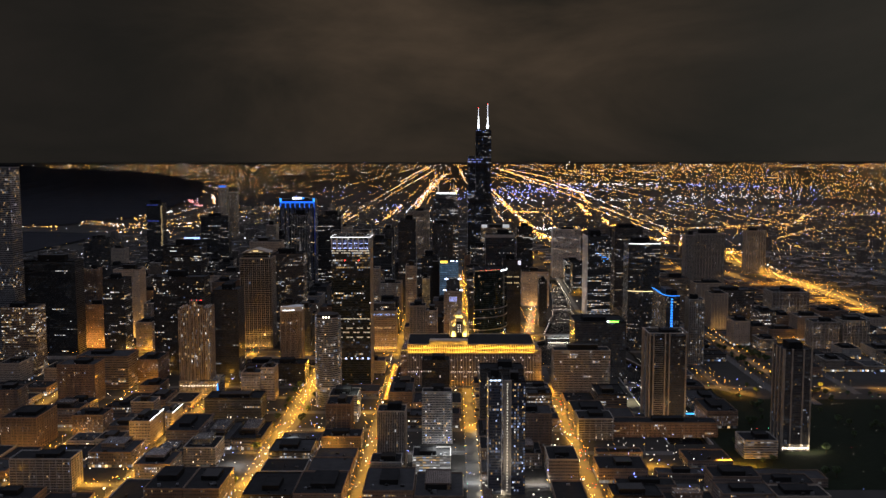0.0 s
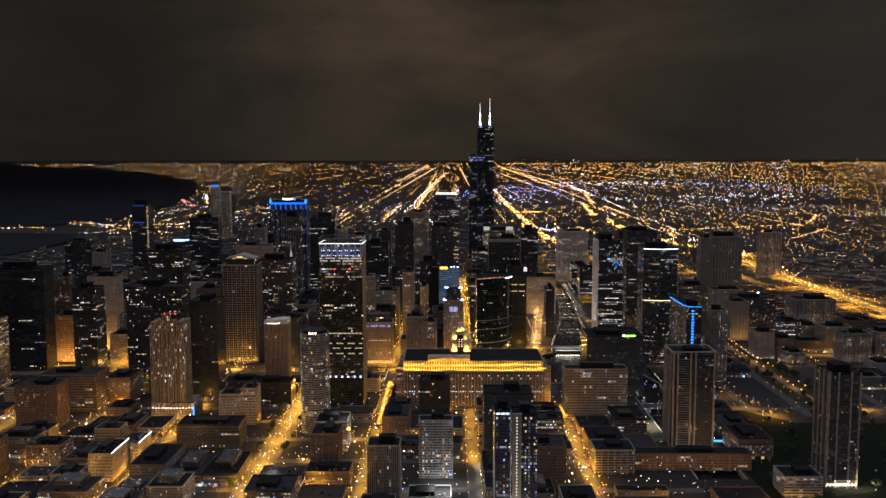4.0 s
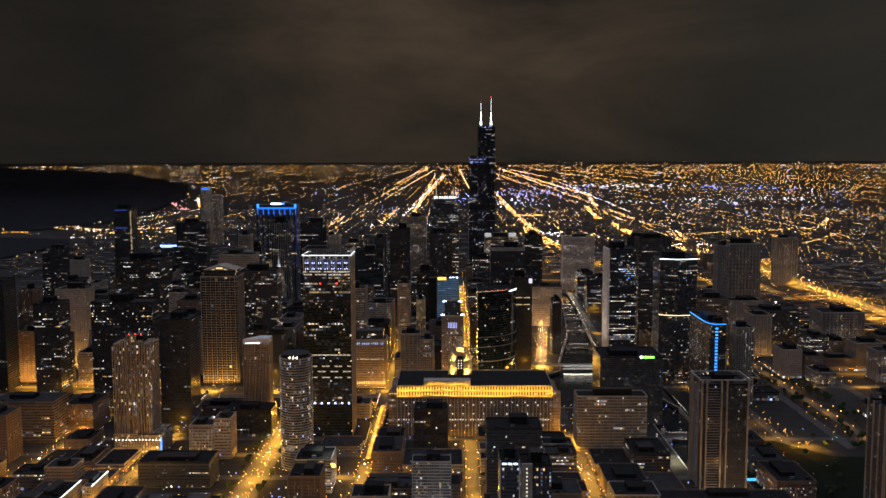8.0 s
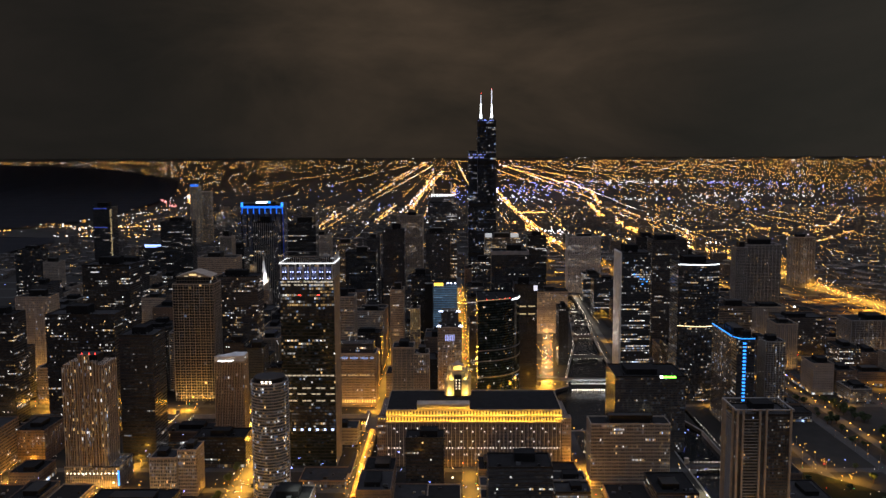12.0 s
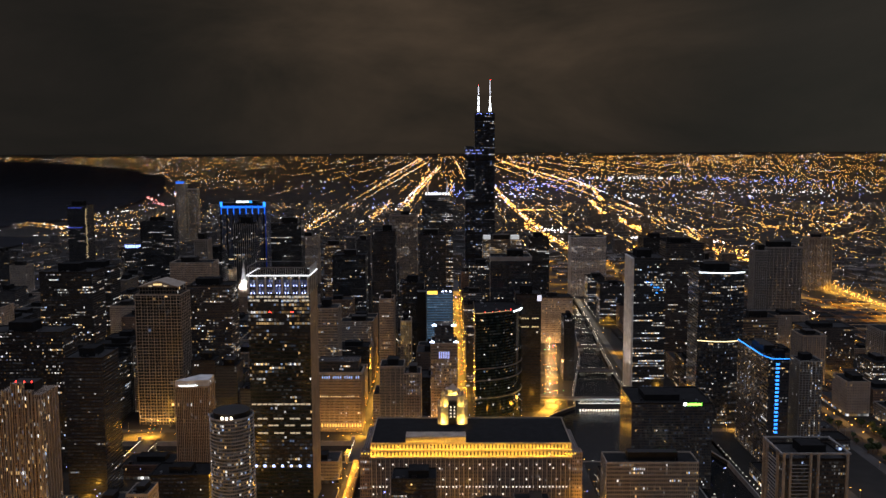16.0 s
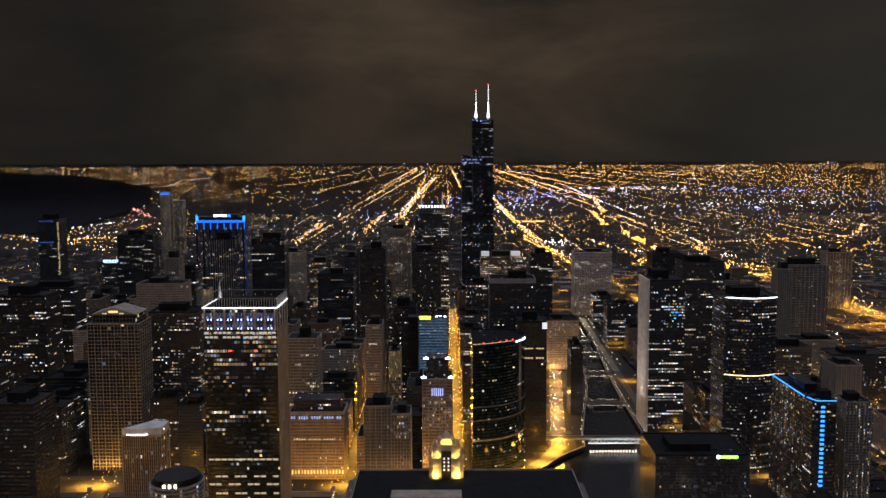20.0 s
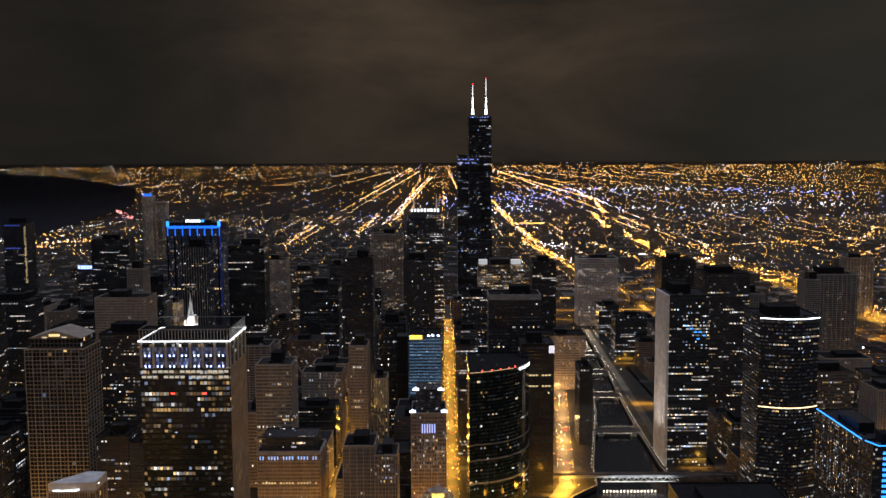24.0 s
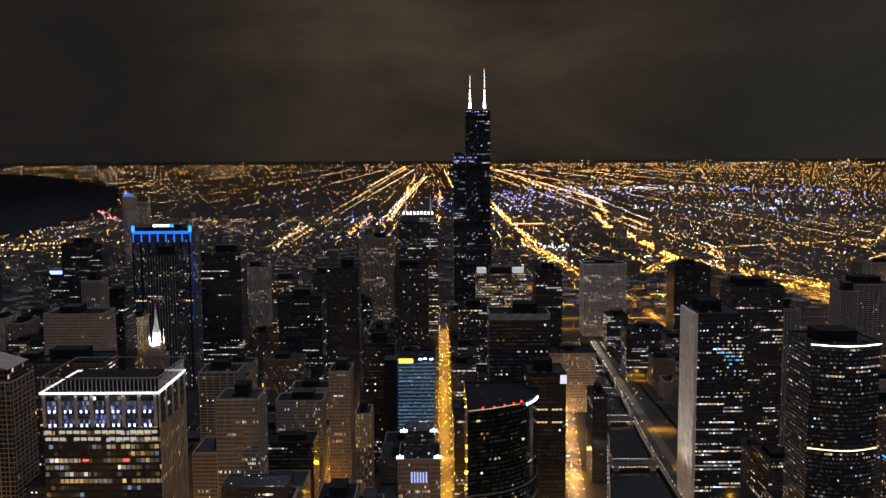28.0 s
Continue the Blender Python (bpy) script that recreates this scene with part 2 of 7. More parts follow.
def facade(name, wall, glass=(0.03, 0.035, 0.042), bay=3.2, storey=3.8, wide=0.6, high=0.55, p=0.1, floors=0.1, pf=0.5,
           warm=(1.0, 0.62, 0.25), white=(0.98, 0.95, 0.92), cool=(0.48, 0.64, 1.0), mixw=0.48, mixc=0.90, strength=1.6, rough=0.75, wall_metal=0.0, run=7.0, dimk=0.05, stacks=0.0):
    """A wall with a raster of windows, some of them lit from within: bay and storey in metres."""
    bay *= 0.56
    m, nt, b = shader(name)
    uv = nt.nodes.new("ShaderNodeUVMap")
    sep = nt.nodes.new("ShaderNodeSeparateXYZ")
    nt.links.new(uv.outputs[0], sep.inputs[0])
    info = nt.nodes.new("ShaderNodeObjectInfo")
    seed = op(nt, "MULTIPLY", info.outputs["Random"], 977.0)
    u, v = op(nt, "DIVIDE", sep.outputs[0], bay), op(nt, "DIVIDE", sep.outputs[1], storey)
    cu, cv, fu, fv = op(nt, "FLOOR", u), op(nt, "FLOOR", v), op(nt, "FRACT", u), op(nt, "FRACT", v)

    def white_noise(x, y, z):
        c, n = nt.nodes.new("ShaderNodeCombineXYZ"), nt.nodes.new("ShaderNodeTexWhiteNoise")
        for s, val in zip(c.inputs, (x, y, z)):
            if isinstance(val, (int, float)):
                s.default_value = val
            else:
                nt.links.new(val, s)
        nt.links.new(c.outputs[0], n.inputs["Vector"])
        return n

    cell = white_noise(cu, cv, seed)
    shift = white_noise(cv, 3.0, op(nt, "ADD", seed, 11.3))
    row = white_noise(op(nt, "FLOOR", op(nt, "MULTIPLY_ADD", shift.outputs["Value"], 6.0, op(nt, "DIVIDE", u, run))), cv, op(nt, "ADD", seed, 31.7))
    rsep = nt.nodes.new("ShaderNodeSeparateColor")
    nt.links.new(row.outputs["Color"], rsep.inputs[0])
    stack = white_noise(cu, 5.0, op(nt, "ADD", seed, 19.9))
    tone = white_noise(op(nt, "ADD", cu, 57.0), cv, op(nt, "ADD", seed, 77.7))
    tsep = nt.nodes.new("ShaderNodeSeparateColor")
    nt.links.new(tone.outputs["Color"], tsep.inputs[0])
    mood = op(nt, "FRACT", op(nt, "MULTIPLY", info.outputs["Random"], 29.1))
    busy = op(nt, "LESS_THAN", row.outputs["Value"], op(nt, "MULTIPLY", op(nt, "MULTIPLY_ADD", op(nt, "POWER", mood, 1.5), 2.0, 0.12), floors))
    shy = op(nt, "MULTIPLY_ADD", op(nt, "POWER", info.outputs["Random"], 2.0), 3.2, 0.2)
    tall = op(nt, "MULTIPLY_ADD", op(nt, "LESS_THAN", stack.outputs["Value"], 0.25), 3.0 * stacks, 1.0 - 0.5 * stacks)
    limit = op(nt, "MULTIPLY_ADD", busy, pf, op(nt, "MULTIPLY", tall, op(nt, "MULTIPLY", shy, p)))
    zone = white_noise(op(nt, "FLOOR", op(nt, "DIVIDE", cv, 5.0)), 9.0, op(nt, "ADD", seed, 51.1))
    limit = op(nt, "MULTIPLY", limit, op(nt, "MULTIPLY_ADD", op(nt, "POWER", zone.outputs["Value"], 2.0), 2.1, 0.2))
    lit = op(nt, "LESS_THAN", cell.outputs["Value"], limit)
    mask = op(nt, "MULTIPLY", op(nt, "LESS_THAN", op(nt, "ABSOLUTE", op(nt, "SUBTRACT", fu, 0.5)), wide / 2),
              op(nt, "LESS_THAN", op(nt, "ABSOLUTE", op(nt, "SUBTRACT", fv, 0.5)), high / 2))
    level = op(nt, "ADD", op(nt, "MULTIPLY_ADD", op(nt, "POWER", tsep.outputs[0], 6.0), 1.0, 0.09), op(nt, "MULTIPLY", busy, op(nt, "MULTIPLY", op(nt, "POWER", rsep.outputs[1], 3.0), op(nt, "MULTIPLY_ADD", tsep.outputs[2], 0.35, 0.25))))
    # faint glow added to most panes, for dim rooms and reflected city light
    dim = op(nt, "MULTIPLY", op(nt, "LESS_THAN", tsep.outputs[2], 0.6), op(nt, "MULTIPLY", op(nt, "MULTIPLY", tsep.outputs[1], rsep.outputs[2]), 0.6 * dimk if p else 0.0))
    glare = op(nt, "ADD", op(nt, "MULTIPLY", lit, op(nt, "MULTIPLY", level, strength * 0.9)), dim)
    nt.links.new(op(nt, "MULTIPLY", mask, glare), b.inputs["Emission Strength"])
    c1 = blend(nt, op(nt, "GREATER_THAN", tsep.outputs[1], mixw), warm, white)
    c2 = blend(nt, op(nt, "GREATER_THAN", tsep.outputs[1], mixc), c1, cool)
    nt.links.new(c2, b.inputs["Emission Color"])
    tc, stain = nt.nodes.new("ShaderNodeTexCoord"), nt.nodes.new("ShaderNodeTexNoise")
    stain.inputs["Scale"].default_value, stain.inputs["Detail"].default_value = 0.09, 6
    nt.links.new(tc.outputs["Object"], stain.inputs["Vector"])
    dirty = blend(nt, op(nt, "MULTIPLY_ADD", stain.outputs[0], 1.8, -0.4), tuple(c * 0.7 for c in wall), tuple(c * 1.2 for c in wall))
    own = op(nt, "FRACT", op(nt, "MULTIPLY", info.outputs["Random"], 17.3))
    paint = blend(nt, op(nt, "FRACT", op(nt, "MULTIPLY", info.outputs["Random"], 41.7)), (1.12, 0.97, 0.85), (0.9, 0.98, 1.08))
    tint = nt.nodes.new("ShaderNodeMix")
    tint.data_type, tint.blend_type = "RGBA", "MULTIPLY"
    tint.inputs[0].default_value = 1.0
    nt.links.new(dirty, tint.inputs[6])
    nt.links.new(blend(nt, own, (0.55, 0.55, 0.55), (1.25, 1.25, 1.25)), tint.inputs[7])
    tint2 = nt.nodes.new("ShaderNodeMix")
    tint2.data_type, tint2.blend_type = "RGBA", "MULTIPLY"
    tint2.inputs[0].default_value = 1.0
    nt.links.new(tint.outputs[2], tint2.inputs[6])
    nt.links.new(paint, tint2.inputs[7])
    dirty = tint2.outputs[2]
    shade = op(nt, "MULTIPLY_ADD", cell.outputs["Value"], 1.4, 0.4)
    pane = blend(nt, op(nt, "MULTIPLY", shade, 0.5), tuple(c * 0.4 for c in glass), tuple(c * 1.6 for c in glass))
    nt.links.new(blend(nt, mask, dirty, pane), b.inputs["Base Color"])
    nt.links.new(op(nt, "MULTIPLY_ADD", mask, 0.16 - rough, rough), b.inputs["Roughness"])
    b.inputs["Metallic"].default_value = wall_metal
    b.inputs["Specular IOR Level"].default_value = 0.25
    m.cycles.emission_sampling = "NONE"
    return m


F = {
    "stone": facade("limestone_facade", (0.34, 0.285, 0.22), p=0.075, floors=0.06, wide=0.45, high=0.52, bay=2.9),
    "stonegrid": facade("limestone_grid_facade", (0.33, 0.285, 0.23), p=0.09, floors=0.06, wide=0.55, high=0.55, bay=3.4),
    "brown": facade("brown_brick_facade", (0.165, 0.12, 0.09), p=0.08, floors=0.04, wide=0.42, high=0.5, bay=3.0, storey=3.5),
    "dark": facade("dark_glass_facade", (0.035, 0.034, 0.036), p=0.03, floors=0.085, pf=0.75, wide=0.84, high=0.45, mixw=0.3, rough=0.45, run=9.0),
    "black": facade("black_steel_facade", (0.016, 0.016, 0.017), p=0.015, floors=0.08, pf=0.85, wide=0.86, high=0.42, mixw=0.15, rough=0.4, run=13.0),
    "glass": facade("silver_glass_facade", (0.20, 0.20, 0.20), p=0.16, floors=0.05, wide=0.8, high=0.6, bay=3.4, mixw=0.6, rough=0.4),
    "resid": facade("apartment_facade", (0.17, 0.145, 0.115), p=0.10, floors=0.02, wide=0.6, high=0.5, bay=3.3, storey=3.0, mixw=0.6, strength=1.5, stacks=1.0, dimk=0.09),
    "office": facade("office_facade", (0.10, 0.09, 0.08), p=0.04, floors=0.15, pf=0.75, wide=0.8, high=0.45, mixw=0.35, run=8.0),
    "officewarm": facade("warm_office_facade", (0.20, 0.15, 0.10), p=0.07, floors=0.28, pf=0.7, wide=0.74, high=0.45, mixw=0.6, mixc=0.95, run=6.0, dimk=0.08),
    "officecool": facade("cool_office_facade", (0.06, 0.065, 0.07), p=0.03, floors=0.22, pf=0.85, wide=0.9, high=0.42, mixw=0.25, mixc=0.84, rough=0.4, run=14.0, dimk=0.04),
    "blank": facade("plain_concrete_facade", (0.30, 0.27, 0.23), p=0.10, floors=0.0, wide=0.3, high=0.4, bay=6.0),
    "whitegrid": facade("white_grid_facade", (0.55, 0.54, 0.50), p=0.04, floors=0.04, wide=0.66, high=0.66, bay=2.6, storey=3.6),
    "blueglass": facade("blue_glass_facade", (0.10, 0.13, 0.17), glass=(0.05, 0.08, 0.12), p=0.25, floors=0.55, pf=0.6, wide=1.01, high=0.35, bay=3.0,
                        storey=4.0, warm=(0.20, 0.38, 0.60), white=(0.28, 0.45, 0.66), cool=(0.5, 0.7, 0.95), strength=0.95, rough=0.3),
    "goldlit": facade("gold_lit_facade", (0.40, 0.30, 0.17), p=0.85, floors=0.1, wide=0.6, high=0.75, bay=3.2, warm=(1, 0.58, 0.16), white=(1, 0.7, 0.3), mixc=1.1, strength=0.9),
    "parking": facade("parking_deck_facade", (0.42, 0.40, 0.36), p=0.75, floors=0.3, wide=0.96, high=0.42, bay=7.0, storey=3.1, mixw=0.3, mixc=0.96, strength=1.2, dimk=0.3),
    "mart": facade("pale_terracotta_facade", (0.30, 0.225, 0.17), p=0.03, floors=0.12, pf=0.6, wide=0.42, high=0.5, bay=4.2, storey=3.9, mixw=0.3, mixc=0.99, strength=1.5, run=22.0, dimk=0.06),
    "willis": facade("black_aluminium_facade", (0.012, 0.012, 0.014), p=0.03, floors=0.13, pf=0.5, wide=0.8, high=0.5, bay=4.6, storey=3.9, mixw=0.15, mixc=0.72,
                     cool=(0.35, 0.5, 1.0), rough=0.4, strength=1.3),
    "shop": facade("lit_shop_fronts", (0.10, 0.09, 0.08), p=0.30, floors=0.25, pf=0.6, wide=0.86, high=0.8, bay=7.0, storey=3.8, mixw=0.4, mixc=0.84, cool=(0.45, 0.6, 1.0), strength=1.9, run=3.0, dimk=0.2),
    "aptgrey": facade("grey_slab_facade", (0.40, 0.40, 0.39), p=0.16, floors=0.03, wide=0.8, high=0.6, bay=3.4, storey=3.1, mixw=0.5, mixc=0.85, dimk=0.07, stacks=1.0),
    "lattice": facade("granite_lattice_facade", (0.22, 0.195, 0.165), glass=(0.012, 0.013, 0.014), p=0.05, floors=0.05, wide=0.85, high=0.84, bay=7.0, storey=4.2, mixw=0.5, dimk=0.03),
    "darkgreen": facade("dark_green_glass_facade", (0.022, 0.026, 0.024), glass=(0.014, 0.02, 0.018), p=0.02, floors=0.07, pf=0.5, wide=0.84, high=0.55, bay=4.0, mixw=0.5, rough=0.35, dimk=0.06),
    "upperlit": facade("lit_upper_floors", (0.035, 0.033, 0.03), p=0.32, floors=0.35, pf=0.6, wide=0.82, high=0.6, bay=4.6, storey=3.8, mixw=0.55, mixc=0.9, strength=0.9, run=5.0, dimk=0.12),
    "curve": facade("curved_office_glass", (0.04, 0.042, 0.045), p=0.07, floors=0.24, pf=0.75, wide=0.92, high=0.42, bay=2.8, mixw=0.45, mixc=0.88, rough=0.3, run=9.0, dimk=0.10, strength=1.3),
    "flute": facade("fluted_stone_facade", (0.30, 0.255, 0.205), glass=(0.014, 0.013, 0.012), p=0.10, floors=0.03, wide=0.5, high=0.86, bay=3.6, storey=3.6, mixw=0.5, dimk=0.03),
    "darkres": facade("dark_apartment_facade", (0.075, 0.065, 0.055), p=0.10, floors=0.02, wide=0.66, high=0.55, bay=3.3, storey=3.0, mixw=0.55, stacks=1.0, dimk=0.10),
    "tan": facade("tan_stone_facade", (0.36, 0.29, 0.22), p=0.22, floors=0.1, wide=0.45, high=0.5, bay=4.0, storey=4.0, mixw=0.7, strength=1.5),
    "far": facade("far_facade", (0.12, 0.10, 0.08), p=0.02, floors=0.03, wide=0.5, high=0.5, bay=6, storey=4.0, mixw=0.4),
    "low": facade("low_brick_facade", (0.165, 0.135, 0.115), p=0.08, floors=0.06, pf=0.7, wide=0.5, high=0.5, bay=3.6, storey=3.6, mixw=0.45),
}
ROOF = surface("tar_and_gravel_roof", (0.018, 0.0175, 0.017), 0.95)
PALE_ROOF = surface("grey_membrane_roof", (0.036, 0.035, 0.034), 0.9)
STONE = surface("limestone", (0.36, 0.30, 0.23), 0.8)
BROWN = surface("brown_brick", (0.165, 0.12, 0.09), 0.85)
CONCRETE = surface("weathered_concrete", (0.30, 0.28, 0.25), 0.85)
WHITE = surface("white_marble_cladding", (0.62, 0.60, 0.56), 0.6)
DARK = surface("dark_bronze_metal", (0.03, 0.028, 0.026), 0.45, 0.6)
STEEL = surface("galvanised_steel", (0.25, 0.25, 0.25), 0.5, 0.7)
ASPHALT = surface("asphalt", (0.068, 0.066, 0.063), 0.85, scale=0.03)
PAVING = surface("concrete_pavement", (0.14, 0.15, 0.135), 0.9)
LAND = surface("night_ground", (0.034, 0.032, 0.028), 0.95, scale=0.004, fine=0.05)
RUST = surface("painted_girder_steel", (0.08, 0.05, 0.035), 0.7, 0.3)
BARK = surface("bark", (0.09, 0.06, 0.04), 0.9)
LEAF = surface("summer_leaves", (0.05, 0.075, 0.025), 0.75, fine=0.8)
RELIEF = {"stone": STONE, "stonegrid": STONE, "brown": BROWN, "low": BROWN, "resid": CONCRETE, "blank": STONE, "whitegrid": WHITE, "mart": STONE,
          "goldlit": STONE, "aptgrey": CONCRETE, "lattice": STONE, "flute": STONE, "parking": CONCRETE, "officewarm": BROWN, "glass": STEEL}

WATER, wnt, wb = shader("dark_river_water")
wb.inputs["Base Color"].default_value = (0.006, 0.008, 0.010, 1)
wb.inputs["Roughness"].default_value = 0.16
wb.inputs["Specular IOR Level"].default_value = 0.3
wtc, wno, wbu = wnt.nodes.new("ShaderNodeTexCoord"), wnt.nodes.new("ShaderNodeTexNoise"), wnt.nodes.new("ShaderNodeBump")
wno.inputs["Scale"].default_value, wno.inputs["Detail"].default_value = 0.25, 4
wbu.inputs["Strength"].default_value, wbu.inputs["Distance"].default_value = 0.5, 0.35
wnt.links.new(wtc.outputs["Object"], wno.inputs["Vector"])
wnt.links.new(wno.outputs[0], wbu.inputs["Height"])
wnt.links.new(wbu.outputs[0], wb.inputs["Normal"])

LAKE = surface("black_lake_water", (0.018, 0.018, 0.020), 0.7, vary=0.2, scale=0.002, fine=0.02, bump=0)
LAKE.node_tree.nodes["Principled BSDF"].inputs["Specular IOR Level"].default_value = 0.03
AMBER = glow("sodium_lamp", (1.0, 0.47, 0.07), 6.0)
AMBER_DIM = glow("distant_sodium_lamp", (1.0, 0.47, 0.085), 8.5)
AMBER_FAINT = glow("faint_sodium_lamp", (1.0, 0.47, 0.12), 4.2)
LAMP_WHITE = glow("white_lamp", (1.0, 0.88, 0.70), 5.0)
LAMP_DIM = glow("distant_white_lamp", (0.92, 0.90, 1.0), 9.0)
LAMP_BLUE = glow("blue_lamp", (0.20, 0.26, 1.0), 11.0)
LED_BLUE = glow("blue_light_strip", (0.015, 0.16, 1.0), 1.5)
LED_SKY = glow("pale_blue_light_bar", (0.03, 0.27, 1.0), 2.4)
SIGN_WHITE = glow("white_sign_light", (0.9, 0.95, 1.0), 4.0)
SIGN_BLUISH = glow("blue_white_roof_lamp", (0.62, 0.70, 1.0), 5.0)
SIGN_GREEN = glow("green_sign_light", (0.25, 1.0, 0.08), 4.0)
BEACON = glow("red_beacon", (1.0, 0.04, 0.03), 5.0)
GOLD = glow("gold_flood_light", (1.0, 0.62, 0.08), 2.0)
MAST_GLOW = glow("white_crown_light", (0.86, 0.88, 1.0), 1.6)

# ---------------------------------------------------------------- mesh tools


class Build:
    """Collects faces with wall coordinates in metres."""

    def __init__(self):
        self.v, self.f, self.uv, self.run = [], [], [], 0.0

    def prism(self, poly, z0, z1, top=True, bottom=False, sides=True):
        n, base = len(poly), len(self.v)
        self.v += [(x, y, z0) for x, y in poly] + [(x, y, z1) for x, y in poly]
        if sides:
            for i in range(n):
                j = (i + 1) % n
                step = math.hypot(poly[j][0] - poly[i][0], poly[j][1] - poly[i][1])
                self.f.append((base + i, base + j, base + n + j, base + n + i))
                self.uv += [(self.run, z0), (self.run + step, z0), (self.run + step, z1), (self.run, z1)]
                self.run += step
        if top:
            self.f.append(tuple(base + n + i for i in range(n)))
            self.uv += list(poly)
        if bottom:
            self.f.append(tuple(base + n - 1 - i for i in range(n)))
            self.uv += [poly[n - 1 - i] for i in range(n)]
        return self

    def box(self, x0, y0, z0, x1, y1, z1, bottom=True):
        return self.prism([(x0, y0), (x1, y0), (x1, y1), (x0, y1)], z0, z1, True, bottom)

    def ring(self, poly, thick, z0, z1):
        inner = inset(poly, thick)
        n, base = len(poly), len(self.v)
        for p, z in ((poly, z0), (poly, z1), (inner, z1), (inner, z0)):
            self.v += [(x, y, z) for x, y in p]
        for k in range(4):
            for i in range(n):
                j, a, b = (i + 1) % n, base + k * n, base + ((k + 1) % 4) * n
                self.f.append((a + i, a + j, b + j, b + i))
                self.uv += [(0, 0), (1, 0), (1, 1), (0, 1)]
        return self

    def cone(self, cx, cy, r0, r1, z0, z1, n=8):
        base = len(self.v)
        for r, z in ((r0, z0), (r1, z1)):
            self.v += [(cx + r * math.cos(2 * math.pi * i / n), cy + r * math.sin(2 * math.pi * i / n), z) for i in range(n)]
        for i in range(n):
            j = (i + 1) % n
            self.f.append((base + i, base + j, base + n + j, base + n + i))
            self.uv += [(i, z0), (i + 1, z0), (i + 1, z1), (i, z1)]
        self.f.append(tuple(base + n + i for i in range(n)))
        self.uv += [(0, 0)] * n
        return self

    def beam(self, a, b, w):
        """A square bar from a to b."""
        a, b = Vector(a), Vector(b)
        d = (b - a).normalized()
        s = d.cross(Vector((0, 0, 1)))
        s = (s if s.length > 1e-3 else Vector((1, 0, 0))).normalized() * w / 2
        t = d.cross(s).normalized() * w / 2
        base = len(self.v)
        for p in (a, b):
            self.v += [tuple(p + s + t), tuple(p - s + t), tuple(p - s - t), tuple(p + s - t)]
        for i in range(4):
            j = (i + 1) % 4
            self.f.append((base + i, base + 4 + i, base + 4 + j, base + j))
            self.uv += [(0, 0), (1, 0), (1, 1), (0, 1)]
        self.f += [(base, base + 1, base + 2, base + 3), (base + 7, base + 6, base + 5, base + 4)]
        self.uv += [(0, 0)] * 8
        return self

    def mesh(self, name, material):
        me = bpy.data.meshes.new(name)
        me.from_pydata(self.v, [], self.f)
        me.uv_layers.new(name="wall").data.foreach_set("uv", np.array(self.uv, dtype=np.float32).ravel())
        me.materials.append(material)
        me.update()
        return me


def inset(poly, t):
    """The polygon drawn in by t metres (corners mitred)."""
    n, out = len(poly), []
    for i in range(n):
        p, q, r = (Vector(poly[k % n]) for k in (i - 1, i, i + 1))
        d0, d1 = (q - p).normalized(), (r - q).normalized()
        n0, n1 = Vector((-d0.y, d0.x)), Vector((-d1.y, d1.x))
        m = (n0 + n1).normalized()
        out.append(tuple(q + m * (t / max(0.35, m.dot(n0)))))
    return out


def part(name, build, material, parent, label="", kind=""):
    ob = new(name, build.mesh(name, material))
    ob.parent = parent
    return tagged(ob, label, kind=kind)


def shared(name, mesh, parent, x, y, z, rz=0.0):
    ob = new(name, mesh)
    ob.parent = parent
    ob.matrix_basis = pose(x, y, z, 0, 0, rz)
    return ob


def thing(name, x, y, label, category, group="", z=0.0, turn=TILT):
    ob = new(name)
    ob.empty_display_size = 5
    ob.matrix_world = pose(x, y, z, 0, 0, turn)
    return tagged(ob, label, category, group)


def rect(w, d, x=0.0, y=0.0):
    return [(x, y), (x + w, y), (x + w, y + d), (x, y + d)]


def dots(name, label, pts, sizes, material, category="lights", flat=1.0):
    """Many small lamps, too many to count: eight-sided beads in one mesh."""
    pts, sizes = np.array(pts, dtype=float), np.array(sizes, dtype=float)
    unit = np.array([(1, 0, 0), (0, 1, 0), (-1, 0, 0), (0, -1, 0), (0, 0, flat), (0, 0, -flat)], dtype=float)
    tri = np.array([(0, 1, 4), (1, 2, 4), (2, 3, 4), (3, 0, 4), (1, 0, 5), (2, 1, 5), (3, 2, 5), (0, 3, 5)])
    v = (pts[:, None, :] + unit[None] * sizes[:, None, None]).reshape(-1, 3)
    f = (tri[None] + (np.arange(len(pts)) * 6)[:, None, None]).reshape(-1, 3)
    me = bpy.data.meshes.new(name)
    me.from_pydata(v.tolist(), [], f.tolist())
    me.materials.append(material)
    ob = new(name, me)
    return tagged(ob, label, category, kind="stuff")


# ---------------------------------------------------------------- ground, water, far plain


def shore(y):
    """The lake's edge in the street grid, by y."""
    ys = (-6000, -2000, -700, 600, 1900, 2100, 2330, 2650, 3300, 6200, 11000, 20500, 34000, 70000)
    xs = (-700, -900, -1000, -1080, -1060, -1150, -2150, -1560, -1380, -1850, -3300, -7700, -17400, -40000)
    return float(np.interp(y, ys, xs))


RIVER = ((-900, 690, -712, -636), (690, 944, -712, -470), (790, 944, -470, 440), (888, 944, -1150, -712))  # x0, x1, y0, y1 in the grid


def in_river(x, y):
    if -636 < y < 440 and x > 690:
        return (np.interp(y, (-636, -592, -552, -509, -478), (690, 715, 738, 768, 797)) if y < -478 else east_bank(y)) < x < west_bank(y)
    return any(a < x < b and c < y < d for a, b, c, d in RIVER)


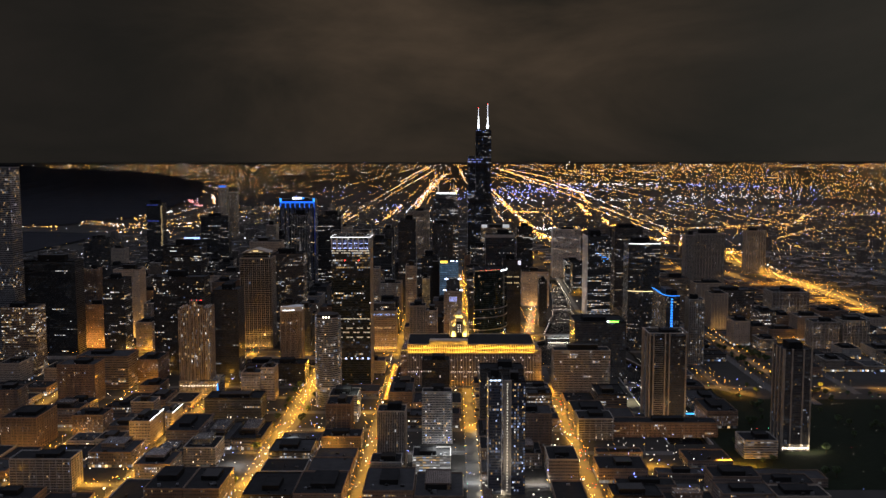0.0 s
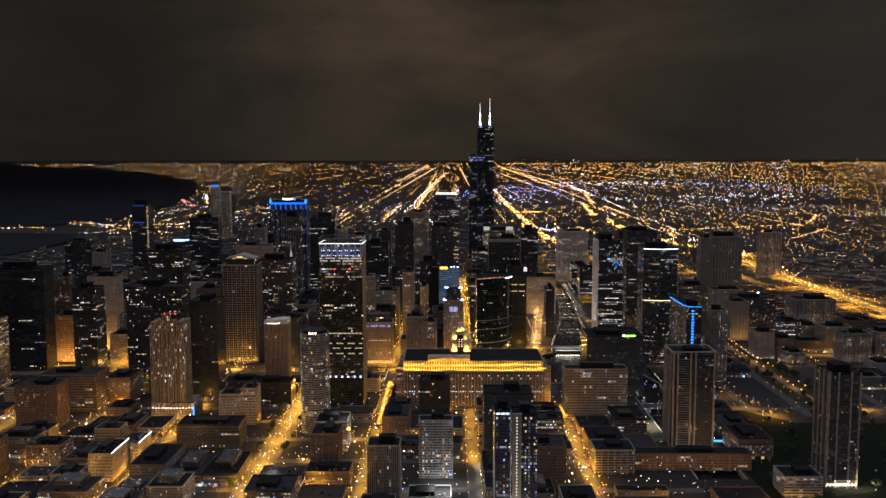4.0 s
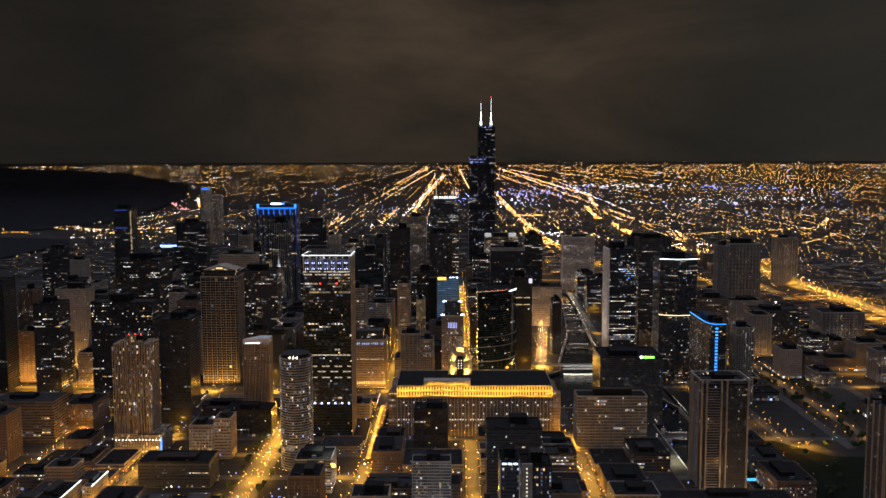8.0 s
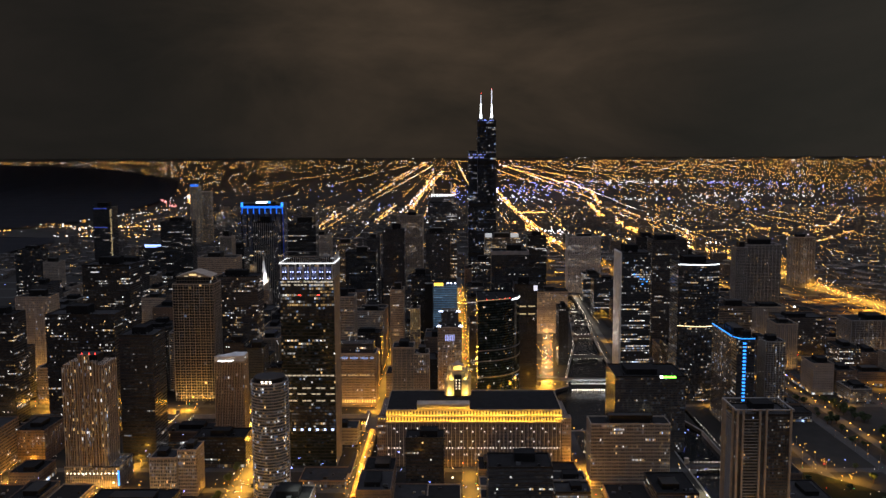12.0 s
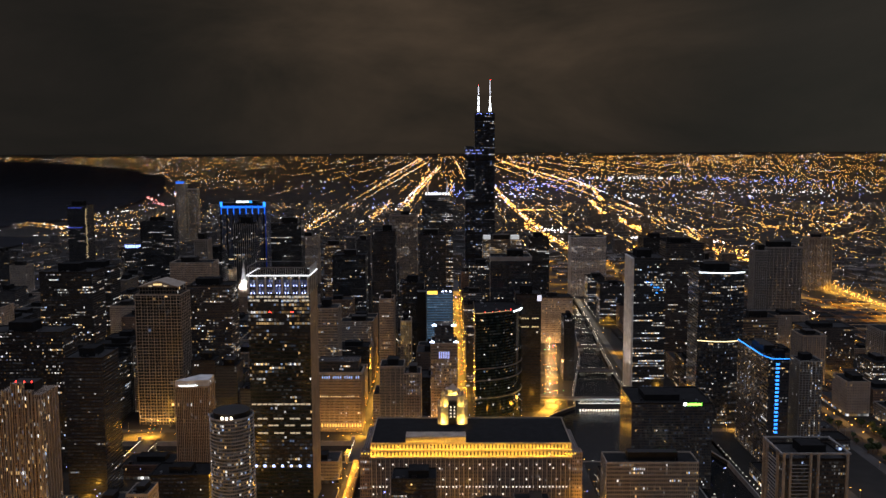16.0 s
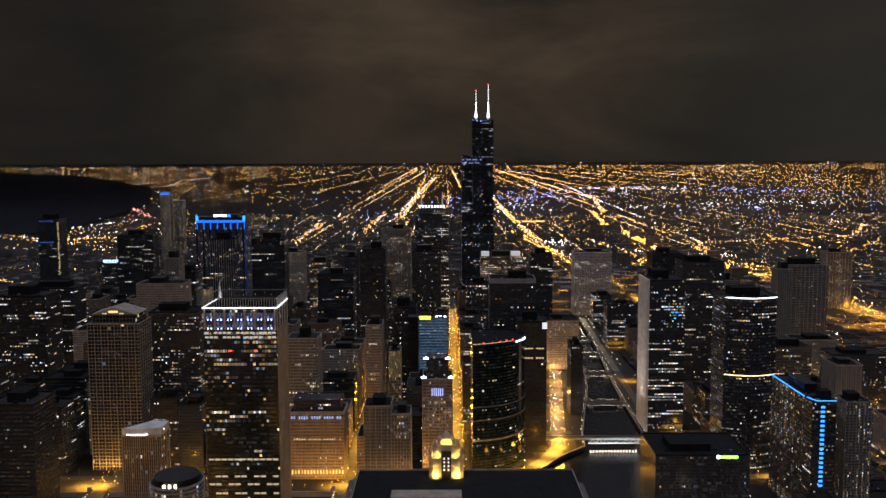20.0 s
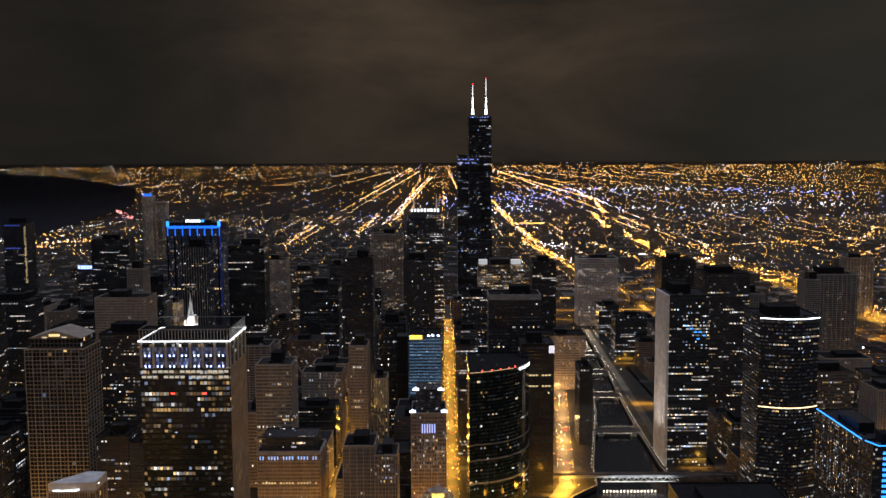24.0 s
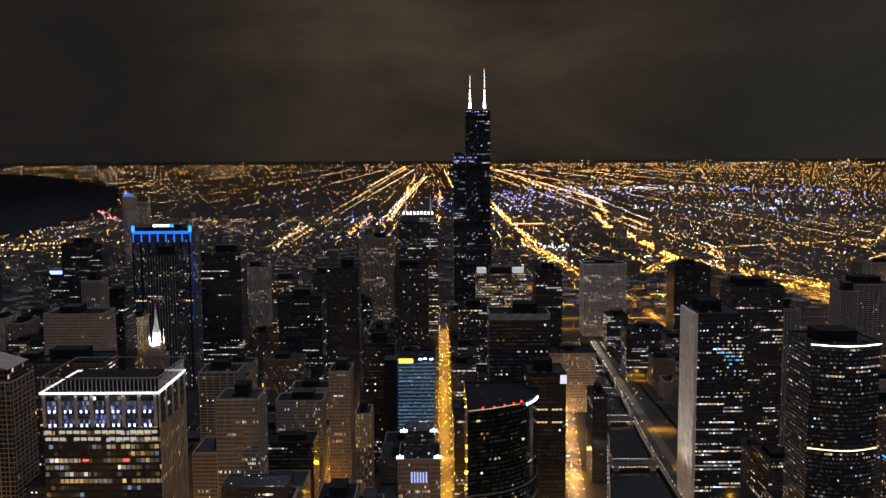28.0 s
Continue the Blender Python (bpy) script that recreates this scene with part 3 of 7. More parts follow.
def lines(lo, hi, fixed, step):
    out = sorted(set(fixed) | set(np.arange(lo, hi + 1, step).tolist()))
    keep = [out[0]]
    for c in out[1:]:
        if c - keep[-1] > 12 or c in fixed:
            keep.append(c)
    return keep


far_steps = [4300 * 1.085 ** i for i in range(37)]
gxs = sorted([-c for c in far_steps] + lines(-4000, 4200, {-900, 690, 790, 888, 944}, 150) + far_steps)
gys = sorted([-9000, -6000, -4500] + lines(-3300, 3900, {-1150, -712, -636, -470, 440}, 150) + far_steps)
gv, gf = [], []
for y in gys:
    for x in gxs:
        gv.append(warp(*G(x, y)))
nx = len(gxs)
for j in range(len(gys) - 1):
    for i in range(nx - 1):
        mx, my = (gxs[i] + gxs[i + 1]) / 2, (gys[j] + gys[j + 1]) / 2
        if not any(a < mx < b and c < my < d for a, b, c, d in RIVER):
            gf.append((j * nx + i, j * nx + i + 1, (j + 1) * nx + i + 1, (j + 1) * nx + i))
gme = bpy.data.meshes.new("ground")
gme.from_pydata(gv, [], gf)
gme.materials.append(LAND)
gme.polygons.foreach_set("use_smooth", [True] * len(gf))
tagged(new("ground", gme), "dark flat city ground reaching the horizon", "ground", kind="structure")

river = Build()
for x0, x1, y0, y1 in RIVER:
    river.prism([G(x0 - 4, y0 - (4 if y0 < -712 else 0)), G(x1 + 4, y0 - (4 if y0 < -712 else 0)), G(x1 + 4, y1), G(x0 - 4, y1)], -6.2, -5.0 - 0.004 * RIVER.index((x0, x1, y0, y1)))
tagged(new("river_water", river.mesh("river_water", WATER)), "dark rippled river water with light streaks", "water", kind="structure")
quay = Build()
for x0, y0, x1, y1 in ((-900, -712, 888, -712), (-900, -636, 690, -636), (944, -712, 944, -1150), (888, -712, 888, -1150)):
    ax, ay, bx, by = min(x0, x1) - 0.6, min(y0, y1) - 0.6, max(x0, x1) + 0.6, max(y0, y1) + 0.6
    quay.prism([G(ax, ay), G(bx, ay), G(bx, by), G(ax, by)], -6.4, 1.0)
tagged(new("quay_wall", quay.mesh("quay_wall", CONCRETE)), "pale concrete quay walls along the river", "quay", kind="structure")

SOUTH_QUAY = ((690, -636), (715, -592), (738, -552), (768, -509), (797, -478))
banks = Build()
EB = [(east_bank(y), y) for y in (-470, -416, -300, -180, 80, 440)]
WB = [(west_bank(y), y) for y in (-712, -600, -480, -415, -284, -180, 80, 300)]
banks.prism([G(*p) for p in SOUTH_QUAY + ((798, -470), (690, -470))], -6.3, 0.0)
banks.prism([G(*p) for p in EB + [(790, 440), (790, -470)]], -6.3, -0.004)
banks.prism([G(*p) for p in [(west_bank(y), y) for y in (-710, -600, -480, -415, -284, -180, 80, 440)] + [(948, 440), (948, -700)]][::-1], -6.3, 0.0)
tagged(new("river_bank", banks.mesh("river_bank", LAND)), "dark paved banks along the bend of the river", "ground", kind="structure")
quay2 = Build()
for line in (SOUTH_QUAY + tuple(EB), WB[:-1]):
    for p, q in zip(line, line[1:]):
        quay2.beam((*G(*p), 0.3), (*G(*q), 0.3), 1.2)
tagged(new("quay_coping", quay2.mesh("quay_coping", CONCRETE)), "pale stone coping of the curved quays", "quay", kind="structure")

lv, lf = [], []
lys = [-5500, -4000, -3000, -2000, -1000, 0, 600, 1200, 1900, 2100, 2330, 2650, 3000] + [3300 * 1.08 ** i for i in range(36)]
lxs = [0] + [150 * 1.25 ** i for i in range(29)]
for y in lys:
    for x in lxs:
        p = Vector(warp(*G(shore(y) - x, y), 0.8))
        lv.append(tuple(Vector(EYE) + (p - Vector(EYE)) * (1 if math.hypot(p.x - EYE[0], p.y - EYE[1]) < NEAR else 0.9955)))
for j in range(len(lys) - 1):
    for i in range(len(lxs) - 1):
        a, n = j * len(lxs) + i, len(lxs)
        lf.append((a + 1, a, a + n, a + n + 1))
lme = bpy.data.meshes.new("lake_water")
lme.from_pydata(lv, [], lf)
lme.materials.append(LAKE)
tagged(new("lake_water", lme), "wide black lake water at night", "water", kind="structure")

# roads and kerbed city blocks
road_ns = dict(NS, jefferson=1240, desplaines=1365)
road_ew = (-2100, -2000, -1900, -1800, -1700, -1590, -1490, -1390, -1300, -1185, -1090, -1005, -925, -860, -590, -420, -285, -140, -5, 130, 285, 430, 575, 700, 845, 1000, 1150)


def road(x0, y0, x1, y1, z=0.06):
    b = Build().prism([G(x0, y0), G(x1, y0), G(x1, y1), G(x0, y1)], -0.3, z)
    tagged(new("road", b.mesh("road", ASPHALT)), "worn asphalt city street under sodium lamps", "road", kind="structure")


for name, x in road_ns.items():
    for y0, y1 in ((-2200, -712), (-618, 1300)):
        if name == "wacker" or (name == "orleans" and y0 > -700):
            continue
        if x < 944:
            road(x - (15 if name == "lasalle" else 8), y0, x + (15 if name == "lasalle" else 8), y1)
        elif y1 > 0:
            road(x - (17 if name in ("halsted", "express") else 7), -900, x + (17 if name in ("halsted", "express") else 7), y1)
for y in road_ew:
    for x0, x1 in ((-700, 798 if y < -712 else 690 if y < -470 else 788), (946, 1750))[:1 if y < -900 else 2]:
        if y < -712:
            x0, x1 = (x0, 886) if x0 < 0 else (x0, x1)
        road(x0, y - 7, x1, y + 7, 0.1)

# ---------------------------------------------------------------- towers
KIND = {
    "stone": ("stone_tower", "pale limestone tower with narrow piers and scattered lit windows", "building"),
    "stonegrid": ("stone_tower", "limestone office block with a grid of lit windows", "building"),
    "brown": ("brick_building", "brown brick building with small warm windows", "building"),
    "dark": ("glass_tower", "dark glass office tower with a few lit floors", "building"),
    "black": ("steel_tower", "black steel office slab with sparse white windows", "building"),
    "glass": ("glass_tower", "silver glass tower with many small lit windows", "building"),
    "resid": ("apartment_tower", "concrete apartment tower with warm scattered windows", "building"),
    "office": ("office_tower", "dark office tower with rows of lit windows", "building"),
    "officewarm": ("office_tower", "brown office tower with warm lit floors", "building"),
    "officecool": ("office_tower", "glass office tower with white lit floors", "building"),
    "blank": ("concrete_slab_tower", "plain concrete tower with a nearly windowless wall", "building"),
    "whitegrid": ("office_tower", "white grid office tower with dark windows", "building"),
    "blueglass": ("glass_tower", "blue glass tower glowing in horizontal bands", "building"),
    "goldlit": ("stone_tower", "cream tower with gold lit window columns", "building"),
    "parking": ("parking_garage", "concrete parking garage with white lit decks", "building"),
    "aptgrey": ("apartment_tower", "pale grey slab apartment tower with ledged floors and bluish windows", "building"),
    "lattice": ("stone_tower", "dark glass tower behind a pale granite lattice", "building"),
    "darkgreen": ("glass_tower", "dark green glass tower with few lit windows", "building"),
    "curve": ("glass_tower", "curved glass tower with long lit floors", "building"),
    "flute": ("stone_tower", "fluted brown stone tower with dark vertical window strips", "building"),
    "darkres": ("apartment_tower", "dark apartment tower with pale vertical bands and warm windows", "building"),
    "tan": ("stone_tower", "broad tan stone block with rows of small warm windows", "building"),
    "low": ("low_building", "low brick building with a flat tar roof", "building"),
}
BAY = {"flute": 2.016, "lattice": 3.92, "stone": 1.624, "stonegrid": 1.904, "brown": 1.68, "resid": 1.848, "whitegrid": 1.456, "aptgrey": 3.808, "goldlit": 1.792, "blank": 3.36}
STOREY = {"lattice": 4.2, "brown": 3.5, "aptgrey": 3.1, "resid": 3.0, "blueglass": 4.0, "parking": 3.1, "low": 3.6}
TAKEN = []     # footprints in the street grid
PIERS = {}
BOX = {}


def unit_box(material):
    key = material.name
    if key not in BOX:
        BOX[key] = Build().box(-0.5, -0.5, 0, 0.5, 0.5, 1).mesh("rooftop_unit", material)
    return BOX[key]


def pier_mesh(h, material, deep=0.5, wide=0.7):
    key = (round(h), material.name, deep, wide)
    if key not in PIERS:
        PIERS[key] = Build().box(-wide / 2, -deep, 0, wide / 2, 0.02, round(h)).mesh("pier", material)
    return PIERS[key]


def take(x, y, w, d, pad=3.0):
    gx, gy = U(x, y)
    TAKEN.append((gx - pad, gy - pad, gx + w + pad, gy + d + pad))


def free(x0, y0, x1, y1):
    return all(x1 <= a or x0 >= c or y1 <= b or y0 >= d for a, b, c, d in TAKEN) and not any(
        x1 > a - 4 and x0 < b + 4 and y1 > c - 4 and y0 < d + 4 for a, b, c, d in RIVER)


def roofscape(root, poly, h, rng, plant=True, material=None, units=True):
    part("roof", Build().prism(inset(poly, 0.35), h - 1.7, h - 1.2, True), rng.choice((ROOF, ROOF, PALE_ROOF)), root)
    part("parapet", Build().ring(inset(poly, -0.12), 0.55, h - 1.5, h + 0.25), material or DARK, root)
    xs, ys = [p[0] for p in poly], [p[1] for p in poly]
    x0, x1, y0, y1 = min(xs), max(xs), min(ys), max(ys)
    w, d = x1 - x0, y1 - y0
    if plant:
        pw, pd, ph = w * rng.uniform(0.3, 0.55), d * rng.uniform(0.35, 0.6), min(9.0, 3 + h * 0.035) * rng.uniform(0.7, 1.2)
        px, py = x0 + (w - pw) * rng.uniform(0.3, 0.7), y0 + (d - pd) * rng.uniform(0.35, 0.7)
        b = Build().box(px, py, h - 1.25, px + pw, py + pd, h + ph)
        b.ring(inset(rect(pw, pd, px, py), -0.15), 0.4, h + ph - 0.3, h + ph + 0.35)
        part("mechanical_penthouse", b, rng.choice((DARK, ROOF, ROOF)), root)
    for _ in range((rng.randint(2, 5) if h > 30 else rng.randint(1, 5)) if units else 0):
        ob = shared("rooftop_unit", unit_box(rng.choice((STEEL, DARK, DARK))), root, x0 + w * rng.uniform(0.12, 0.88), y0 + d * (rng.uniform(0.12, 0.3) if plant else rng.uniform(0.12, 0.88)), h - 1.21)
        ob.scale = (rng.uniform(1.0, 4.5), rng.uniform(1.0, 3.5), rng.uniform(1.0, 3.0))


def tower(x, y, w, d, h, style, poly=None, relief=True, plant=True, label="", name="", group="", claim=True, units=True):
    rng = random.Random(int(x * 31 + y * 17 + h))
    kind, text, cat = KIND[style]
    root = thing(name or kind, x, y, label or text, cat, group)
    foot = poly or rect(w, d)
    part("wall", Build().prism(foot, -0.2, h, False), F[style], root)
    if claim:
        take(x, y, w, d)
    roofscape(root, foot, h, rng, plant, RELIEF.get(style), units)
    if relief and not poly:
        cx = x + w / 2
        if style in BAY:
            step = BAY[style] * (4 if w / BAY[style] > 16 else 2)
            me = pier_mesh(h - 0.5, RELIEF[style])
            for k in range(int(w / step) + 1):
                shared("pier", me, root, min(k * step, w - 0.3), 0, 0)
            if cx < 655:
                k0 = math.ceil(w / BAY[style]) * BAY[style] - w
                for k in range(int((d - k0) / step) + 1):
                    shared("pier", me, root, w, k0 + k * step, 0, 90)
            else:
                for k in range(int(d / step) + 1):
                    shared("pier", me, root, 0, d - k * step, 0, -90)
        if style in ("dark", "black", "office", "officewarm", "officecool", "resid", "glass", "parking", "stonegrid", "aptgrey", "lattice"):
            s = STOREY.get(style, 3.8)
            b = Build()
            for k in range(1, int(h / s)):
                b.ring(inset(foot, -0.22), 0.5, k * s - 0.32, k * s + 0.32)
            part("spandrel_relief", b, RELIEF.get(style, DARK), root, kind="stuff")
    return root


# front corner x, y, width, depth, height, look
TOWERS = (
    (229, -845, 40, 46, 154, "dark"), (-140, -815, 57, 40, 118, "officewarm"),
    (-187, -640, 95, 40, 177, "black"), (-258, -690, 76, 40, 351, "glass"), (-14, -700, 38, 40, 151, "dark"), (-85, -480, 53, 40, 141, "blank"),
    (100, -760, 88, 40, 163, "dark"), (-103, -580, 42, 22, 85, "brown"), (-112, -555, 25, 30, 151, "brown"), (22, -895, 82, 50, 54, "officewarm"),
    (99, -850, 37, 60, 39, "brown"), (573, -920, 42, 30, 57, "dark"), (588, -1150, 38, 22, 68, "aptgrey"), (542, -1255, 33, 30, 72, "flute"),
    (662, -1075, 59, 40, 80, "officecool"), (819, -790, 86, 66, 95, "darkres"), (775, -915, 86, 30, 73, "stonegrid"),
    (1301, -540, 50, 40, 52, "resid"), (1358, -540, 50, 40, 55, "resid"),
    (765, -50, 68, 40, 88, "tan"), (790, -330, 17, 40, 101, "black"),
    (531, -628, 30, 40, 94, "stone"), (561.2, -627, 21, 36, 85, "stone"), (428, -540, 37, 40, 152, "stonegrid"), (469, -160, 41, 40, 222, "dark"), (377, -30, 63, 50, 165, "black"),
    (233, 80, 63, 45, 217, "black"), (885, 500, 87, 50, 148, "whitegrid"), (758, 100, 42, 45, 186, "black"),
    (138, -250, 71, 45, 178, "stone"), (165, -200, 23, 30, 212, "stone"), (963, -250, 62, 45, 211, "office"), (1197, 0, 77, 45, 177, "resid"),
    (247, -500, 62, 45, 177, "office"), (-109, -130, 94, 50, 154, "black"), (1030, -690, 27, 30, 118, "resid"), (-422, 200, 48, 30, 145, "dark"),
    (-269, 700, 92, 45, 174, "black"), (170, -150, 28, 45, 183, "black"), (1048, 420, 70, 60, 154, "black"),
    (909, 140, 56, 45, 84, "officecool"), (909, 350, 40, 45, 70, "officecool"), (1028, -450, 55, 40, 124, "officewarm"), (1026, -250, 19, 40, 183, "resid"),
    (330, 150, 43, 40, 165, "officewarm"), (638, 0, 43, 50, 143, "office"), (533, -300, 35, 40, 151, "dark"), (547, -500, 14, 30, 128, "goldlit"),
    (504, -380, 22, 40, 139, "stone"), (-2, -420, 79, 50, 185, "dark"), (-348, 150, 34, 40, 121, "stone"), (186, -100, 17, 30, 147, "goldlit"),
    (-492, 300, 66, 40, 133, "dark"), (1501, 600, 61, 40, 137, "resid"), (1153, -100, 23, 30, 182, "resid"), (1190, -250, 85, 50, 71, "office"),
    (1155, -350, 36, 50, 78, "blank"), (1168, -150, 68, 50, 73, "blank"), (1299, -300, 80, 60, 75, "resid"), (406, 100, 28, 40, 182, "office"),
    (259, 250, 40, 40, 174, "stone"), (443, 420, 66, 50, 209, "stone"), (538, 60, 53, 50, 196, "office"), (371, -400, 40, 40, 143, "resid"),
    (144, -1335, 68, 30, 37, "resid"), (10, -1130, 38, 30, 60, "brown"), (274, -1050, 80, 40, 30, "officecool"),
    (302, -955, 28, 28, 44, "stonegrid"), (331, -950, 20, 30, 51, "stonegrid"), (452, -1060, 40, 45, 38, "parking"), (121, -1130, 41, 36, 27, "brown"),
    (790, -1130, 46, 40, 29, "resid"), (838, -1115, 136, 26, 20, "brown"), (804, -1204, 56, 18, 9, "low"), (864, -1278, 55, 20, 9, "low"), (813, -1316, 64, 24, 9, "low"), (939, -1294, 110, 30, 10, "low"), (984, -1195, 41, 36, 23, "parking"), 
    (701, -1190, 50, 40, 52, "brown"), (462, -1140, 32, 40, 48, "brown"), (584, -1265, 44, 35, 22, "parking"), (62, -1200, 45, 60, 43, "brown"),
    (31, -980, 56, 40, 60, "brown"), (433, -840, 50, 28, 102, "dark"),
)
for row in TOWERS:
    tower(*row)

# ---------------------------------------------------------------- landmark towers


def bars(name, root, spots, size, material, label=""):
    me = Build().box(-size[0] / 2, -size[1], 0, size[0] / 2, 0.01, size[2]).mesh(name, material)
    for x, y, z in spots:
        tagged(shared(name, me, root, x, y, z), label)


# nine bundled tubes with two masts
W0, WT = (626.3, 300.0), 22.4
root = thing("skyscraper", *W0, "black stepped skyscraper of nine bundled tubes with twin white masts", "skyscraper")
take(*W0, 68, 68)
HEIGHTS = ((270, 372, 206), (372, 446, 372), (206, 446, 270))   # by column from the east, then row from the north
for c in range(3):
    for r in range(3):
        h = HEIGHTS[c][r]
        part("tube", Build().prism(rect(WT, WT, c * WT, r * WT), -0.2, h, True), F["willis"], root)
        b = Build()
        for k in range(1, int(h / 3.9)):
            if k % 2 == 0:
                b.ring(inset(rect(WT, WT, c * WT, r * WT), -0.12), 0.3, k * 3.9 - 0.3, k * 3.9 + 0.3)
        for z in (120, 240, 340, 430):
            if z < h:
                b.ring(inset(rect(WT, WT, c * WT, r * WT), -0.2), 0.4, z, z + 7)
        part("louvre_relief", b, DARK, root, kind="stuff")
for mx, tip in ((31.0, 508), (57.0, 520)):
    my = WT * 1.5
    mast = part("mast", Build().cone(mx, my, 2.6, 2.2, 446, 462, 10).cone(mx, my, 1.5, 1.0, 462, 486).cone(mx, my, 0.7, 0.35, 486, tip), WHITE, root, "white lit antenna mast")
    for z, rr in ((449, 3.4), (462, 2.6)):
        part("collar", Build().cone(mx, my, rr, rr, z, z + 1.2, 10), STEEL, mast)
    # floodlight on the mast put in as glowing sleeves around it; no lamps there
    part("mast_lamp", Build().cone(mx, my, 2.75, 2.3, 450.4, 461.5, 10).cone(mx, my, 1.6, 1.2, 463.4, 484, 8), SIGN_WHITE, mast)
    part("mast_tip_lamp", Build().cone(mx, my, 0.85, 0.5, 487, tip - 1, 6), MAST_GLOW, mast)
    part("beacon", Build().cone(mx, my, 0.8, 0.6, tip, tip + 1.4, 6), BEACON, mast)
bars("roof_lamp", root, [(WT + 3 + 5 * i, WT - 0.2, 444) for i in range(8)], (0.9, 0.4, 0.6), LAMP_BLUE)
for z in (355, 362):
    bars("blue_window", root, [(3 + 4.6 * i, -0.1, z) for i in range(9) if (i * 7 + z) % 3], (3.4, 0.3, 1.6), glow("blue_office_light", (0.25, 0.32, 1.0), 1.2))

# bank tower with a blue crown
# blue light falling from the crown is put into the wall colour, evenly
F["bank"] = facade("blue_grey_granite_facade", (0.075, 0.085, 0.12), glass=(0.02, 0.03, 0.05), p=0.03, floors=0.04, pf=0.5, wide=0.6, high=0.6, bay=3.0, mixw=0.5, dimk=0.05)
KIND["bank"] = KIND["darkgreen"]
root = tower(149, 19, 90, 45, 252, "bank", relief=False, plant=False, label="dark granite tower with a blue lit crown", name="bank_tower")
crown = part("crown", Build().box(0, 0, 251, 90, 40, 262), DARK, root)
bars("blue_light_band", root, [(3.5 + 12.0 * i + 5.2, -0.15, 252) for i in range(7)], (10.4, 0.5, 4.2), LED_BLUE, "blue light band")
bars("blue_light_post", root, [(2.4 + 12.2 * i, -0.15, 240) for i in range(8)], (1.5, 0.7, 17), LED_BLUE, "blue lit post")
bars("pier", root, [(12.0 * i + 1.5, 0, 0) for i in range(8)], (2.6, 1.2, 240), DARK)
for px in (2.6, 87.4):
    part("corner_pylon", Build().box(px - 2.6, -0.6, 240, px + 2.6, 5, 264.5), DARK, root)
    part("pylon_light", Build().box(px - 2.3, -1.1, 255, px + 2.3, -0.62, 264), LED_SKY, root, "bright blue lit pylon")
edge = glow("blue_edge_light", (0.02, 0.10, 0.9), 0.07)
for px in (0.9, 89.1):
    part("edge_light", Build().box(px - 0.8, -0.9, 120, px + 0.8, -0.05, 240), edge, root, "dim blue lit corner strip")
part("crown_top", Build().box(28, 2, 262, 74, 30, 266), DARK, root)
bars("sign_panel", root, [(44, 1.8, 262.6)], (24, 0.5, 3.2), SIGN_WHITE, "plain white lit sign panel")
bars("sign_badge", root, [(60, 1.8, 262.3)], (5, 0.5, 3.8), LED_SKY)
bars("warm_window", root, [(3 + 4 * i, -0.15, 150) for i in range(22)], (2.6, 0.3, 2.4), glow("warm_office_light", (1, 0.72, 0.36), 1.0))
root = tower(186, -30, 44, 40, 226, "dark", relief=False, label="slim dark tower with pale vertical ribs")
bars("rib", root, [(2 + 4.0 * i, 0, 0) for i in range(11)], (0.8, 0.7, 225), STEEL)

# blue glass tower with bands of light, a pale frame beside it and a gold sign
root = tower(575, -355, 41, 40, 148, "blueglass", relief=False, label="blue glass tower glowing in horizontal bands", name="banded_tower", plant=False)
band = glow("pale_blue_floor_light", (0.16, 0.34, 0.56), 0.30)
for k in range(13, 36):
    part("light_band", Build().box(0.6, -0.35, 4.0 * k + 0.6, 40.4, 0.02, 4.0 * k + 1.7), band, root, "pale blue lit floor edge")
bars("mullion", root, [(1.0 + 4.3 * k, 0, 44) for k in range(10)], (0.35, 0.6, 104), STEEL)
part("sign", Build().box(1.5, -1.2, 142, 17, -0.4, 147), GOLD, root, "plain gold lit sign panel")
bars("roof_lamp", root, [(25, -0.6, 145.5), (30, -0.6, 146), (37, -0.6, 145.5)], (3.2, 0.5, 1.8), SIGN_BLUISH)
part("service_core", Build().prism(rect(14, 26, -15, 4), 0, 144, True), DARK, root)
bars("frame_post", root, [(-14.4, 3.4, 0), (-9.5, 3.4, 0), (-5.0, 3.4, 0), (-1.4, 3.4, 0)], (0.9, 0.9, 145), PALE_ROOF)
for z in range(24, 148, 12):
    part("frame_beam", Build().box(-15, 2.3, z, -0.8, 3.3, z + 1.0), PALE_ROOF, root)

# church spire on an office tower
root = thing("church_tower", 214, -121, "stone office tower with a floodlit gothic spire", "church")
take(219, -121, 24, 24)
part("wall", Build().prism(rect(24, 30), -0.2, 98, True), F["stone"], root)
part("setback", Build().prism(rect(16, 16, 4, 4), 98, 114, True), STONE, root)
for px, py in ((4.8, 4.8), (19.2, 4.8), (4.8, 19.2), (19.2, 19.2)):
    part("pinnacle", Build().cone(px, py, 1.6, 1.4, 98, 120, 6).cone(px, py, 1.4, 0.1, 120, 128, 6), STONE, root)
part("belfry", Build().cone(12, 12, 6.2, 5.4, 114, 128).cone(12, 12, 6.0, 6.0, 128, 129.2), WHITE, root)
part("spire", Build().cone(12, 12, 5.0, 3.0, 129, 140).cone(12, 12, 3.2, 0.15, 140, 164), WHITE, root)
